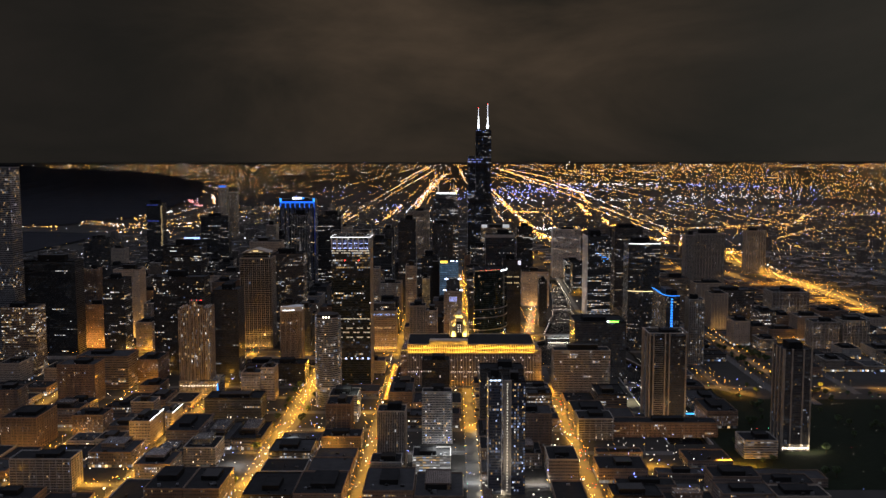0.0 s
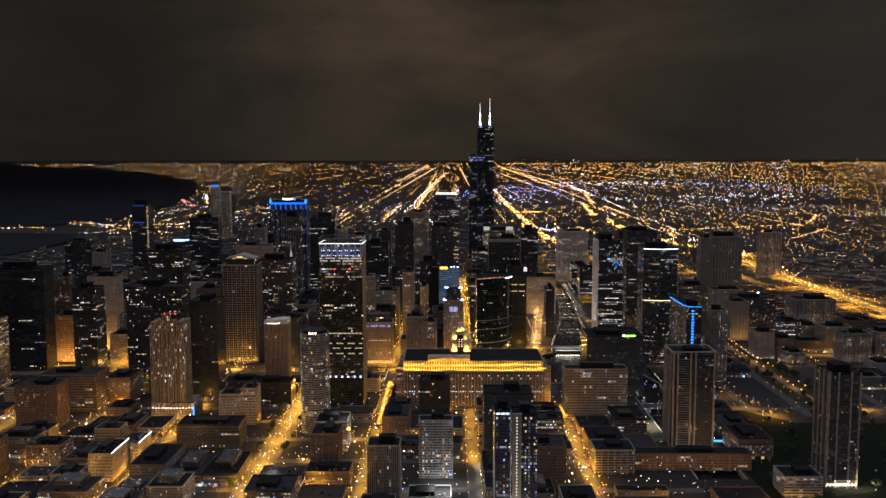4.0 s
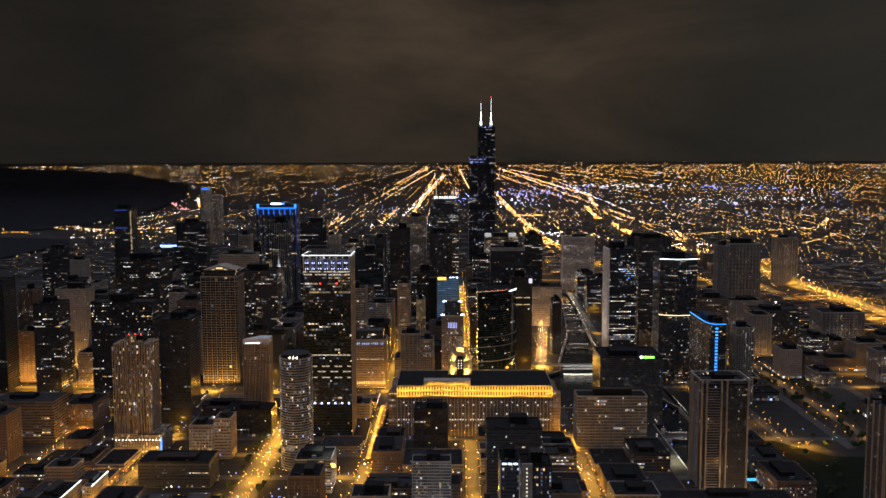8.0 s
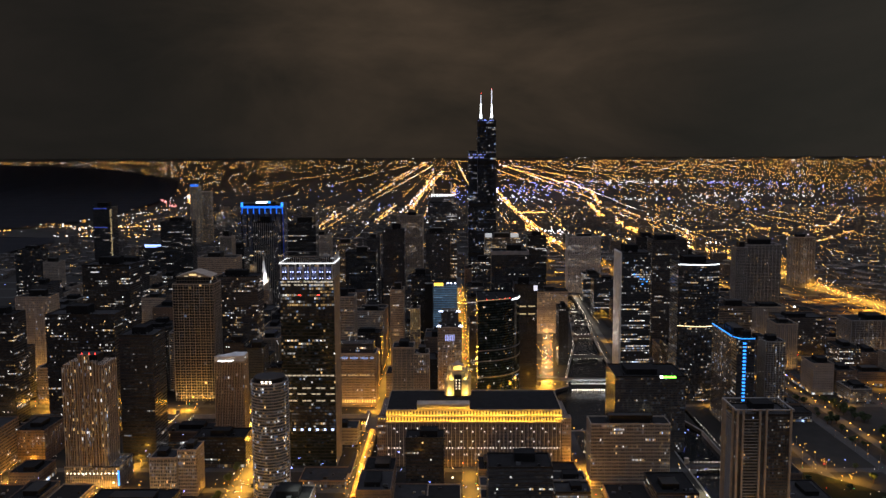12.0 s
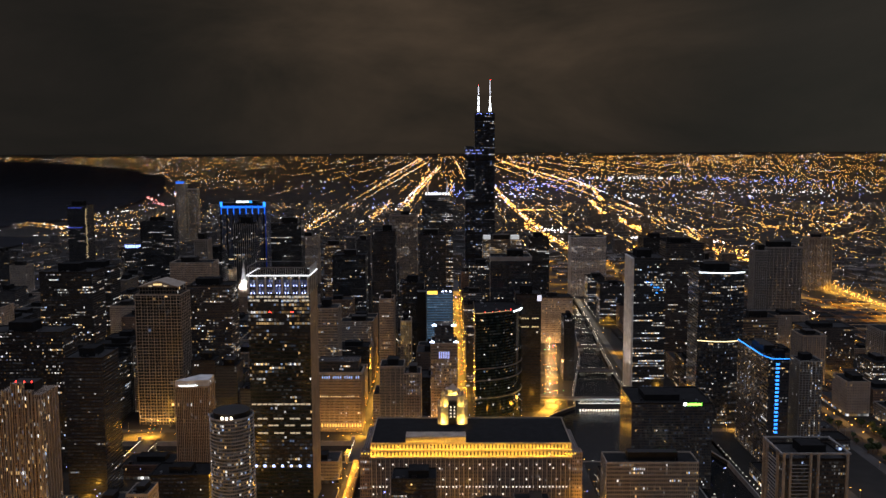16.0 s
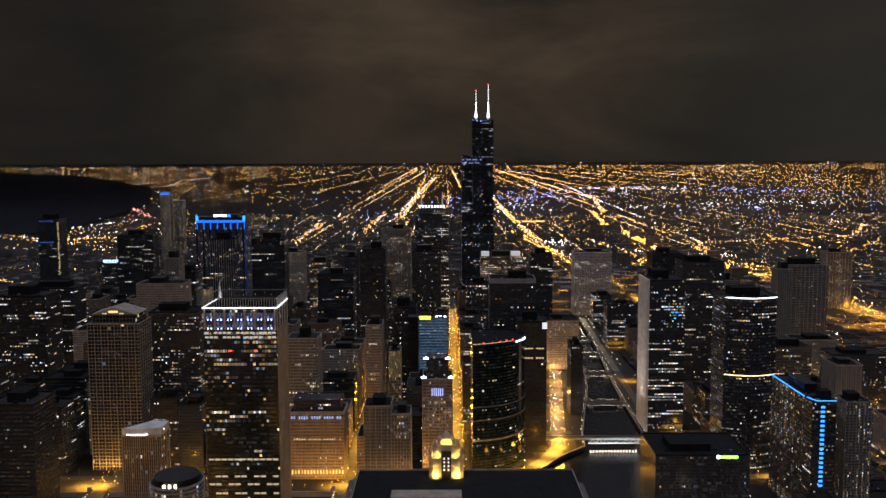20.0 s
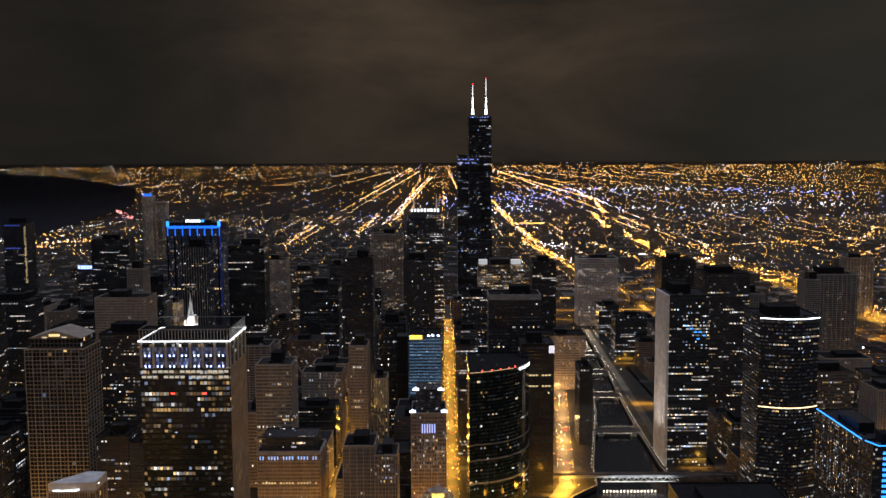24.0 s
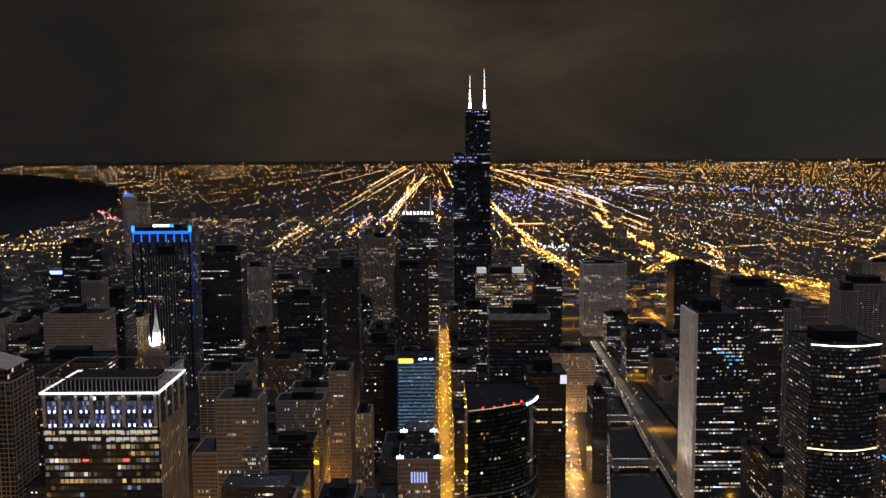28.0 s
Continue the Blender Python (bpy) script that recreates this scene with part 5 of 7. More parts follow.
def flood(x0, x1, y, z, ty, tz, watts, colour=(1.0, 0.54, 0.05)):
    """A run of floodlights on a ledge, washing the wall behind it."""
    n = max(1, round((x1 - x0) / 34))
    for i in range(n):
        lamp = bpy.data.lights.new("ledge_flood", "AREA")
        lamp.shape, lamp.energy, lamp.color = "RECTANGLE", watts, colour
        lamp.size, lamp.size_y = (x1 - x0) / n, 0.5
        c = x0 + (x1 - x0) * (i + 0.5) / n
        new("ledge_flood", lamp).matrix_world = look(mm @ Vector((c, y, z)), mm @ Vector((c, ty, tz)))


flood(11, 215, -0.4, 53.6, 2.6, 57.5, 6400)
flood(11, 215, 2.0, 60.3, 4.4, 64.2, 6400)
flood(46, 108, 5.2, 66.0, 8, 69.5, 4000)
TX, TY = 94.5, 82


def stepped(w, d, c):
    """A plan with cut corners about the tower's axis."""
    return [(TX - w + c, TY - d), (TX + w - c, TY - d), (TX + w, TY - d + c), (TX + w, TY + d - c), (TX + w - c, TY + d), (TX - w + c, TY + d), (TX - w, TY + d - c), (TX - w, TY - d + c)]


part("tower_base", Build().prism(stepped(16.5, 11, 4), 64, 85, True), STONE, root)
part("tower_stage", Build().prism(stepped(13, 8.6, 4), 85, 97, True), STONE, root)
part("tower_crown", Build().prism(stepped(8, 6, 3), 97, 103, True).cone(TX, TY, 5.4, 1.2, 103, 108, 8), STONE, root)
part("tower_recess", Build().box(TX - 4.6, TY - 12.4, 64.5, TX + 4.6, TY - 8, 92), DARK, root)
bars("recess_window", root, [(TX - 2, TY - 12.4, 74 + 3.6 * k) for k in range(4)] + [(TX + 2, TY - 12.4, 74 + 3.6 * k) for k in range(4)], (1.6, 0.2, 1.8), glow("pale_window", (1.0, 0.9, 0.8), 0.9))
for sx in (-1, 1):
    for z0, z1, off, yy in ((85, 90, 14, 8), (97, 101, 10.5, 5.6), (85, 89, 15.5, -3)):
        part("turret", Build().cone(TX + sx * off, TY - yy, 1.5, 1.3, z0, z1, 8).cone(TX + sx * off, TY - yy, 1.4, 0.2, z1, z1 + 2.2, 8), STONE, root)
    part("buttress", Build().box(TX + sx * 7.5 - 0.8, TY - 11.8, 64, TX + sx * 7.5 + 0.8, TY - 10.9, 86.5), STONE, root)
for sx, y0, z, tz, e in ((-10.5, TY - 14.5, 68.0, 79, 8000), (10.5, TY - 14.5, 68.0, 79, 8000), (-9, TY - 10.6, 85.4, 93, 5000), (9, TY - 10.6, 85.4, 93, 5000), (-3, TY - 8.0, 97.4, 102, 2500), (3, TY - 8.0, 97.4, 102, 2500)):
    lamp = bpy.data.lights.new("tower_flood", "AREA")
    lamp.size, lamp.energy, lamp.color = 3.5, e, (1.0, 0.66, 0.14)
    new("tower_flood", lamp).matrix_world = look(mm @ Vector((TX + sx, y0, z)), mm @ Vector((TX + sx, TY - 6, tz)))
bars("lit_window", root, [(13 + 3.4 * k, -0.05, 21.5) for k in range(60) if k % 11 != 5] + [(13 + 3.4 * k, -0.05, z) for z in (13.7, 29.3, 41.0, 45.0) for k in range(60) if (k * 13 + int(z) * 7) % 17 < (7 if z < 14 else 4)], (1.3, 0.25, 1.6), glow("white_office_light", (1.0, 0.9, 0.78), 1.3))

# fluted stone tower on a lit podium
root = thing("fluted_tower", 201, -930, "fluted pale stone tower on a gold lit podium", "building")
take(201, -934, 62, 44)
part("podium", Build().prism(rect(60, 44, -2, -4), -0.2, 24, True).ring(rect(60, 44, -2, -4), 0.8, 24, 25.4), F["flute"], root)
part("wall", Build().prism(rect(45, 36), 24, 138, True), F["flute"], root)
for x0, w, h in ((-0.8, 6, 134), (8.5, 7, 142), (17.5, 10, 149), (29.5, 7, 142), (39.8, 6, 134)):
    part("shaft", Build().prism(rect(w, 6, x0, -1.4), 24, h, True), F["flute"], root)
    for k in (0.2, w / 2, w - 0.2):
        part("pier", Build().box(x0 + k - 0.35, -2.0, 24, x0 + k + 0.35, -1.4, h + 1.5), STONE, root)
for k in range(6):
    part("pier", Build().box(44.9, 3 + 6 * k, 24, 45.6, 3.9 + 6 * k, 139), STONE, root)
part("mechanical_penthouse", Build().box(12, 10, 138, 34, 28, 147), DARK, root)
bars("podium_lamp", root, [(1 + 4.2 * k, -4.3, 17) for k in range(14)], (0.8, 0.4, 1.4), LAMP_WHITE)
for px in (16, 24, 31):
    part("beacon", Build().cone(px, 12, 0.7, 0.5, 147, 148.6, 6), BEACON, root)
bars("blue_sign", root, [(57.5, -4.2, 4)], (1.6, 0.6, 17), LED_SKY)

TAKEN.append((335, -1262, 368, -1212))

# ---------------------------------------------------------------- other blocks, by the street grid
rng = random.Random(5)
cols = sorted([-280] + [x for n, x in road_ns.items() if n not in ("wacker", "kingsbury", "express")])
rows_ = sorted(road_ew)
FILL = []


def DIAG(y):
    """The slanting avenue west of the river, in the grid, by y."""
    return float(np.interp(y, (-900, -400), (1154.5, 1140)))


for c0, c1 in zip(cols, cols[1:]):
    for r0, r1 in zip(rows_, rows_[1:]):
        if r0 < -1480 or r1 > 440:
            continue
        x0, x1, y0, y1 = c0 + 9.5, c1 - 9.5, r0 + 9, r1 - 9
        nxl = max(1, round((x1 - x0) / rng.uniform(30, 55)))
        nyl = max(1, round((y1 - y0) / rng.uniform(34, 60)))
        for i in range(nxl):
            for j in range(nyl):
                a, b = x0 + (x1 - x0) * i / nxl, y0 + (y1 - y0) * j / nyl
                w, d = (x1 - x0) / nxl - rng.uniform(0.5, 5), (y1 - y0) / nyl - rng.uniform(0.5, 5)
                if rng.random() < (0.12 if b > -590 and a < 766 else 0.07 if b < -860 else 0.16) or not free(a, b, a + w, b + d):
                    continue
                if DIAG(b) - 16 - w < a < DIAG(b) + 16 or (995 < a + w / 2 < 1100 and -930 < b < -690):
                    continue
                if -590 < b < 575 and a < 766:
                    h, st = rng.choice((22, 30, 40, 48, 55, 66, 78, 90)) + rng.uniform(0, 9), rng.choice(("stone", "brown", "dark", "office", "stonegrid", "black", "resid", "officecool"))
                elif a > 944:
                    if a > 980 and b < -800:
                        continue
                    h, st = rng.choice((4, 5, 7) if a > 1365 and b > -300 else (8, 10, 12, 16) if a > 1200 and b > -150 else (9, 12, 15, 20, 28, 36, 46) if b > -600 else (9, 12, 15, 18, 24)) + rng.uniform(0, 4), rng.choice(("low", "brown", "brown", "resid", "office", "blank"))
                elif b < -860:
                    h, st = rng.choice((8, 10, 12, 15, 18, 24)) + rng.uniform(0, 4), rng.choice(("low", "low", "low", "brown", "brown", "stonegrid", "resid", "office"))
                else:
                    h, st = rng.choice((10, 14, 20, 28, 36)) + rng.uniform(0, 5), rng.choice(("low", "brown", "office", "stone", "black"))
                FILL.append((a, b, w, d, h, st))
for a, b, w, d, h, st in FILL:
    x, y = G(a, b)
    block = tower(x, y, w, d, h, st, relief=(h > 60 and b < -200), group="city blocks", claim=False, units=b < -560, plant=h > 14)
    if b < -700 or (a > 900 and b < -100):
        part("shop_front", Build().prism(inset(rect(w, d), -0.09), 0.15, 3.8, True), F["shop"], block, "lit shop fronts")
    if b < -1000 and h > 13 and int(a + b) % 3 == 0:
        part("upper_storey", Build().prism(rect(w * 0.55, d * 0.6, w * 0.2, d * 0.3), h - 1.2, h + 5.5, True).ring(rect(w * 0.55, d * 0.6, w * 0.2, d * 0.3), 0.4, h + 5.5, h + 6.2), F[st], block)

# far low city, too many to count
far = Build()
rng = random.Random(9)
for _ in range(3600):
    y = rng.uniform(760, 4200)
    x = rng.uniform(-700 + 0.1 * y, 1700) if rng.random() < 0.3 else rng.uniform(-1100, 640 + (y + 2300) * 0.56)
    if x < shore(y) + 60 or in_river(x, y) or x > 4000 or abs(x - 1620 - max(0, y - 900) * 0.28) < 65:
        continue
    w, d, h = rng.uniform(15, 50), rng.uniform(15, 60), rng.choice((6, 8, 9, 12, 16)) if rng.random() < 0.93 else rng.uniform(20, 60)
    p = [warp(*G(*q)) for q in rect(w, d, x, y)]
    z = p[0][2]
    far.prism([q[:2] for q in p], z - 2, z + h * 0.9)
for _ in range(700):
    x, y = rng.uniform(1680, 3000), rng.uniform(-700, 760)
    w, d, h = rng.uniform(15, 50), rng.uniform(15, 60), rng.choice((6, 8, 9, 12, 16))
    far.prism([G(*q) for q in rect(w, d, x, y)], -1, h)
tagged(new("distant_blocks", far.mesh("distant_blocks", F["far"])), "countless low dark buildings of the far city", "buildings", kind="stuff")

# ---------------------------------------------------------------- lights of the far plain
rng = random.Random(21)
SETS = {"pink": ([], []), "amber": ([], []), "faint": ([], []), "white": ([], []), "blue": ([], [])}


def lamp_at(x, y, px, kind, lift=8.0, always=False):
    if x < shore(y):
        return
    east = min(1.0, max(0.0, (300 - x) / 700))        # dark parks and yards between the south-eastern streets
    if y > 1500 and not always and rng.random() < east * (0.34 + 0.9 * noise.noise((x * 0.0011, y * 0.0007, 5.0))):
        return
    if kind in ("amber", "faint") and rng.random() < 0.16 * east:
        kind = "white"
    p = Vector(EYE) + (Vector(warp(*G(x, y), lift)) - Vector(EYE)) * 0.992
    r = math.dist(p, EYE)
    SETS[kind][0].append(tuple(p))
    SETS[kind][1].append(r / 1607 * px * (0.78 if x < 250 else 0.86) * (0.42 + 1.0 * rng.random() ** 3))


def seen(x, y):
    d = y + 2290
    return d > 0 and -0.56 * d < x - 640 < 0.56 * d


def colour():
    k = rng.random()
    return "faint" if k < 0.42 else "amber" if k < 0.58 else "white" if k < 0.79 else "blue"


for k in range(-40, 90):
    x = -5 + 201 * k
    major = k % 4 == 0 and x < 9000
    y = 1350.0 if -700 < x < 1750 else 700.0
    bright = rng.uniform(0.6, 1.0) if major else rng.uniform(0.2, 0.75)
    while y < (26000 if major else 9000):
        if seen(x, y) and rng.random() < bright * (0.9 if major else 0.8):
            lamp_at(x + rng.uniform(-6, 6), y, rng.uniform(0.42, 0.85) * (1.1 if y < 4000 else 0.8), ("amber" if major or y < 4000 or rng.random() < 0.5 else "faint") if rng.random() < 0.9 else "white")
        d = y + 1850
        y += max(24, d * (0.0042 if major else 0.0062)) * rng.uniform(0.7, 1.3)
for k in range(-12, 60):
    y = 1621 + 201 * k if k < 0 else 1621 + 402 * k if k < 30 else 1621 + 402 * 30 + 1100 * (k - 30)
    d = y + 1850
    major = k % 2 == 0
    bright = rng.uniform(0.55, 0.95) if major else rng.uniform(0.15, 0.6)
    x = 640 - 0.56 * d if k >= 0 else 1750
    while x < 640 + 0.56 * d:
        if rng.random() < bright * (0.9 if noise.noise((x * 0.0006, y * 0.0006, 3.0)) > -0.05 else 0.15):
            lamp_at(x, y + rng.uniform(-6, 6), rng.uniform(0.32, 0.68), rng.choice(("amber", "amber", "faint")) if rng.random() < 0.9 else "white")
        x += max(24, d * 0.0026) * rng.uniform(0.6, 1.4)
for k in range(2, 30):
    for x, y, dx, dy in ((700 + 100.5 * k, 900.0, 0, 1), (700.0, 900 + 100.5 * k, 1, 0), (-900 + 52 * k, 1400.0, 0, 1)):
        bright = rng.uniform(0.15, 0.95) ** 1.3
        while y < 4400 and x < 3600:
            if seen(x, y) and rng.random() < bright:
                lamp_at(x + rng.uniform(-5, 5), y + rng.uniform(-5, 5), rng.uniform(0.32, 0.72), "amber" if rng.random() < 0.7 else rng.choice(("faint", "white")))
            x, y = x + dx * rng.uniform(20, 36), y + dy * rng.uniform(20, 36)
for _ in range(9500):
    dep = 7.5 + 122 * rng.random() ** 1.1          # steps below the horizon
    d = 365 * 1607 / dep
    az = math.tan(radians(rng.uniform(-29, 29)))
    x, y = 640 + d * az, d - 1850
    if (az < -0.22 and dep < 10) or (az < -0.04 and rng.random() < 0.5):
        continue
    if y > 900 and rng.random() < 0.5 + 0.5 * noise.noise((x / d * 14, math.log(d) * 7, 1.0)):
        lamp_at(x, y, rng.uniform(0.25, 0.55) if rng.random() < 0.94 else rng.uniform(0.7, 1.2), colour())


for k in range(46):                       # streets of the western quarters
    for x, y, dx, dy in ((1660 + 100.5 * k, -700.0, 0, 1), (1660.0, -700 + 50.3 * k, 1, 0)):
        bright = rng.uniform(0.2, 0.95) ** 1.2
        while y < 2400 and x < 3300:
            if seen(x, y) and rng.random() < bright:
                lamp_at(x + rng.uniform(-5, 5), y + rng.uniform(-5, 5), rng.uniform(0.32, 0.75), "amber" if rng.random() < 0.72 else rng.choice(("faint", "white", "white", "blue")), 9.0)
            x, y = x + dx * rng.uniform(22, 40), y + dy * rng.uniform(22, 40)


for k in range(12):                       # park drives by the lake
    for x, y, dx, dy in ((-1040 + 62 * k, 150.0, 0, 1), (-1050.0, 150 + 150 * k, 1, 0)):
        bright = rng.uniform(0.05, 0.55)
        while y < 2100 and x < -300:
            if rng.random() < bright:
                lamp_at(x + rng.uniform(-5, 5), y + rng.uniform(-5, 5), rng.uniform(0.3, 0.65), "amber" if rng.random() < 0.75 else rng.choice(("faint", "white", "blue")), 9.0)
            x, y = x + dx * rng.uniform(26, 44), y + dy * rng.uniform(26, 44)


def bright_line(xa, ya, xb, yb, n, kind, px=(0.6, 1.25), spread=10):
    """A brightly lit road; evenly spaced as it is seen."""
    ia, ib = 1 / (ya + 2290), 1 / (yb + 2290)
    for i in range(n):
        t = (i + rng.random()) / n
        y = 1 / (ia + (ib - ia) * t) - 2290
        x = xa + (xb - xa) * (y - ya) / (yb - ya)
        lamp_at(x + rng.uniform(-spread, spread), y, rng.uniform(*px), kind if rng.random() < 0.6 else rng.choice(("white", "faint", "faint", "faint")), always=True)


for xa, ya, xb, yb, n in ((1007, 5414, 1027, 1680, 150), (1155, 2758, 1149, 1843, 40), (1601, 4650, 1497, 3621, 50), (1497, 3621, 1443, 1741, 150), (1251, 2477, 1364, 1248, 100),
                          (1508, 3048, 1448, 1918, 60), (2842, 3309, 2244, 2178, 40), (2097, 2694, 2090, 1979, 40), (-37, 2314, -89, 3539, 60), (208, 2976, 210, 4483, 50),
                          (355, 3504, 219, 17531, 70), (-200, 10261, -571, 37516, 60), (-1085, 2157, -1013, 3612, 60), (-1050, 2375, -761, 2477, 30), (2129, 25495, 1934, 6720, 120),
                          (1934, 6720, 1675, 4643, 60), (1465, 1826, 1672, 1121, 70), (1223, 1518, 1348, 1374, 30), (1634, 2215, 1590, 1651, 40), (1695, 1010, 1590, 300, 60),
                          (1409, 263, 1394, 144, 12), (-765, 1142, -600, 1011, 20), (-1563, 2879, -1192, 2544, 40), (-1192, 2544, -844, 2680, 40)):
    bright_line(xa, ya, xb, yb, n, "amber", (0.6, 1.5), 16)
for k in range(70):
    lamp_at(1522 + 150 * k / 70 + rng.uniform(-5, 5), 1183 - 62 * k / 70 + rng.uniform(-8, 8), rng.uniform(0.7, 1.2), "amber")
    lamp_at(1003 + 186 * k / 70, 3655 + rng.uniform(-10, 10), rng.uniform(0.6, 1.0), "amber")
for xa, ya, xb, yb, n, kind in ((-50, 2700, -330, 30000, 150, "amber"), (330, 3600, 420, 17000, 140, "amber"), (300, 3600, 380, 17000, 110, "white"),
                                (1010, 2500, 1050, 7500, 170, "amber"), (1650, 2200, 2200, 26000, 230, "amber"), (1690, 2200, 2240, 12000, 120, "white"),
                                (1500, 1100, 1690, 2300, 120, "amber"), (620, 3000, 640, 9000, 60, "amber"), (2500, 2600, 1690, 2250, 70, "amber"),
                                (2100, 1800, 2600, 2500, 60, "amber"), (-1500, 2700, -700, 2100, 60, "amber"), (-2150, 2340, -1500, 2420, 70, "amber"),
                                (-1180, 2120, -750, 2050, 40, "amber"), (-1380, 3300, -1100, 4700, 60, "white"), (-1750, 6200, -1300, 4700, 60, "amber")):
    if abs(yb - ya) > 60:
        bright_line(xa, ya, xb, yb, n, kind)
for cx, cy, sx, sy, n, kind in ((1350, 6800, 500, 1500, 90, "blue"), (1950, 8500, 900, 1500, 70, "blue"), (2400, 5200, 800, 500, 60, "white"), (1100, 5200, 300, 900, 50, "white"), (3800, 9000, 900, 1200, 60, "blue"), (250, 2900, 250, 300, 30, "white"), (-300, 3300, 300, 500, 25, "blue"), (3300, 5800, 700, 500, 90, "white"), (700, 6200, 160, 1900, 40, "blue"),
                                (2900, 9500, 900, 900, 90, "white"), (-700, 7000, 500, 1500, 25, "blue"), (2600, 4300, 600, 900, 40, "blue"), (3400, 3500, 500, 500, 25, "blue"), (100, 4200, 300, 500, 15, "blue"), (4200, 7500, 700, 1500, 50, "blue"), (1050, 2300, 90, 150, 50, "white"),
                                (-1700, 2700, 250, 160, 40, "amber"), (-1250, 3000, 200, 260, 30, "amber"), (-900, 2600, 200, 300, 45, "amber"), (1604, 1738, 90, 60, 60, "white"), (1050, 1850, 120, 120, 40, "white"), (1368, 1922, 25, 25, 14, "white")):
    for _ in range(n):
        lamp_at(cx + rng.gauss(0, sx * 0.5), cy + rng.gauss(0, sy * 0.5), rng.uniform(0.6, 1.25), kind)
for k in range(46):
    t = rng.random()
    lamp_at(-1230 + rng.gauss(0, 14) - 470 * t, 4180 + 1120 * t, rng.uniform(0.6, 1.3), "pink", always=True)
for _ in range(34):
    az = math.tan(radians(rng.uniform(-29, -9)))
    p = Vector(EYE) + (Vector(warp(EYE[0] + 36000 * az, EYE[1] + 36000 * rng.uniform(0.9, 1.1), 30.0)) - Vector(EYE)) * 0.99
    SETS["faint"][0].append(tuple(p))
    SETS["faint"][1].append(math.dist(p, EYE) / 1607 * rng.uniform(0.3, 0.7))
# lit highways of the far plain
far_road = Build()
for line in (((1343, 3436), (1373, 2748), (1368, 1922), (1449, 1659), (1488, 1242), (1590, 700)), ((841, 2921), (930, 2030), (977, 1668), (1010, 1180)), ((1209, 1500), (1368, 1900)), ((1400, 1225), (1680, 1200)), ((1370, 1910), (1650, 1260))):
    for p, q in zip(line, line[1:]):
        p, q = Vector(p), Vector(q)
        d, L = (q - p).normalized(), (q - p).length
        s = Vector((-d.y, d.x)) * 11
        quad = [Vector(warp(*c, 1.2)) for c in (p + s, p - s, q - s, q + s)]
        far_road.v += [tuple(c) for c in quad]
        far_road.f.append(tuple(range(len(far_road.v) - 4, len(far_road.v))))
        far_road.uv += [(0, 0), (1, 0), (1, 1), (0, 1)]
        n = max(1, round(L / 170))
        for i in range(n):
            c = p + d * (L * (i + 0.5) / n)
            lamp = bpy.data.lights.new("highway_light_run", "AREA")
            lamp.shape, lamp.size, lamp.size_y, lamp.energy, lamp.color = "RECTANGLE", 110, 14, 80000 * rng.uniform(0.3, 1.3), SODIUM
            new("highway_light_run", lamp).matrix_world = pose(*warp(*c, 16.0), 0, 0, math.degrees(math.atan2(d.y, d.x)))
            for _ in range(16):
                e = c + d * rng.uniform(-80, 80) + s * rng.choice((-1, 1))
                lamp_at(*U(*e), rng.uniform(0.6, 1.3), "amber", 10.0)
tagged(new("highway", far_road.mesh("highway", ASPHALT)), "far amber lit highways crossing the plain", "road", kind="structure")

for kind, mat, text in (("faint", AMBER_FAINT, "countless faint far amber lamps on the plain"), ("amber", AMBER_DIM, "countless far amber street lamps on the plain"), ("white", LAMP_DIM, "countless far white lamps on the plain"), ("blue", LAMP_BLUE, "scattered far blue lamps on the plain"), ("pink", glow("pink_lamp", (1.0, 0.30, 0.28), 7.0), "far pink road lamps by the lake")):
    dots("distant_lamps", text, *SETS[kind], mat, flat=0.78)

# ---------------------------------------------------------------- street lamps in the near streets
heads, sizes, poles = [], [], Build()
for name, x in road_ns.items():
    if name == "wacker":
        continue
    y = -1650.0
    while y < 1250:
        y += 32 * rng.uniform(0.85, 1.15)
        if in_river(x, y) or (abs(y + 665) < 50) or (x > 944 and y < -880):
            continue
        for side in (-7.5, 7.5):
            gx, gy = G(x + side, y)
            heads.append((gx, gy, 9.2))
            sizes.append(rng.uniform(0.3, 0.62))
            if y < -500:
                poles.box(gx - 0.1, gy - 0.1, 0, gx + 0.1, gy + 0.1, 9, False)
for y in road_ew:
    x = -600.0
    while x < 1740:
        x += 34 * rng.uniform(0.85, 1.15)
        if in_river(x, y) or y < -1500 or (x > 944 and y < -700):
            continue
        gx, gy = G(x, y + rng.choice((-7, 7)))
        heads.append((gx, gy, 9.2))
        sizes.append(rng.uniform(0.28, 0.6))
        if y < -500:
            poles.box(gx - 0.1, gy - 0.1, 0, gx + 0.1, gy + 0.1, 9, False)
for name, a, b, step in (("lasalle", -1500, -720, 13), ("franklin", -600, 560, 14), ("wacker", -470, -50, 11), ("orleans", -1480, -840, 16), ("wells", -1480, 40, 18), ("clark", -1480, 300, 20), ("dearborn", -1480, 200, 22), ("lasalle", -600, 300, 18)):
    y = float(a)
    while y < b:
        y += step * rng.uniform(0.6, 1.4)
        if in_river(NS[name], y):
            continue
        heads.append((*G(street_x(name, y) + rng.choice((-8.6, 8.6)), y), rng.uniform(4.0, 8.5)))
        sizes.append(rng.uniform(0.25, 0.5))
for y0, a, b in ((-618, -200, 640), (-726, -200, 800), (-1090, 0, 480), (-1185, 0, 500), (-1300, 0, 500), (-1005, 0, 620), (-925, 100, 480)):
    x = float(a)
    while x < b:
        x += 14 * rng.uniform(0.6, 1.4)
        heads.append((*G(x, y0 + rng.choice((-7.5, 7.5))), rng.uniform(4.0, 8.5)))
        sizes.append(rng.uniform(0.25, 0.5))
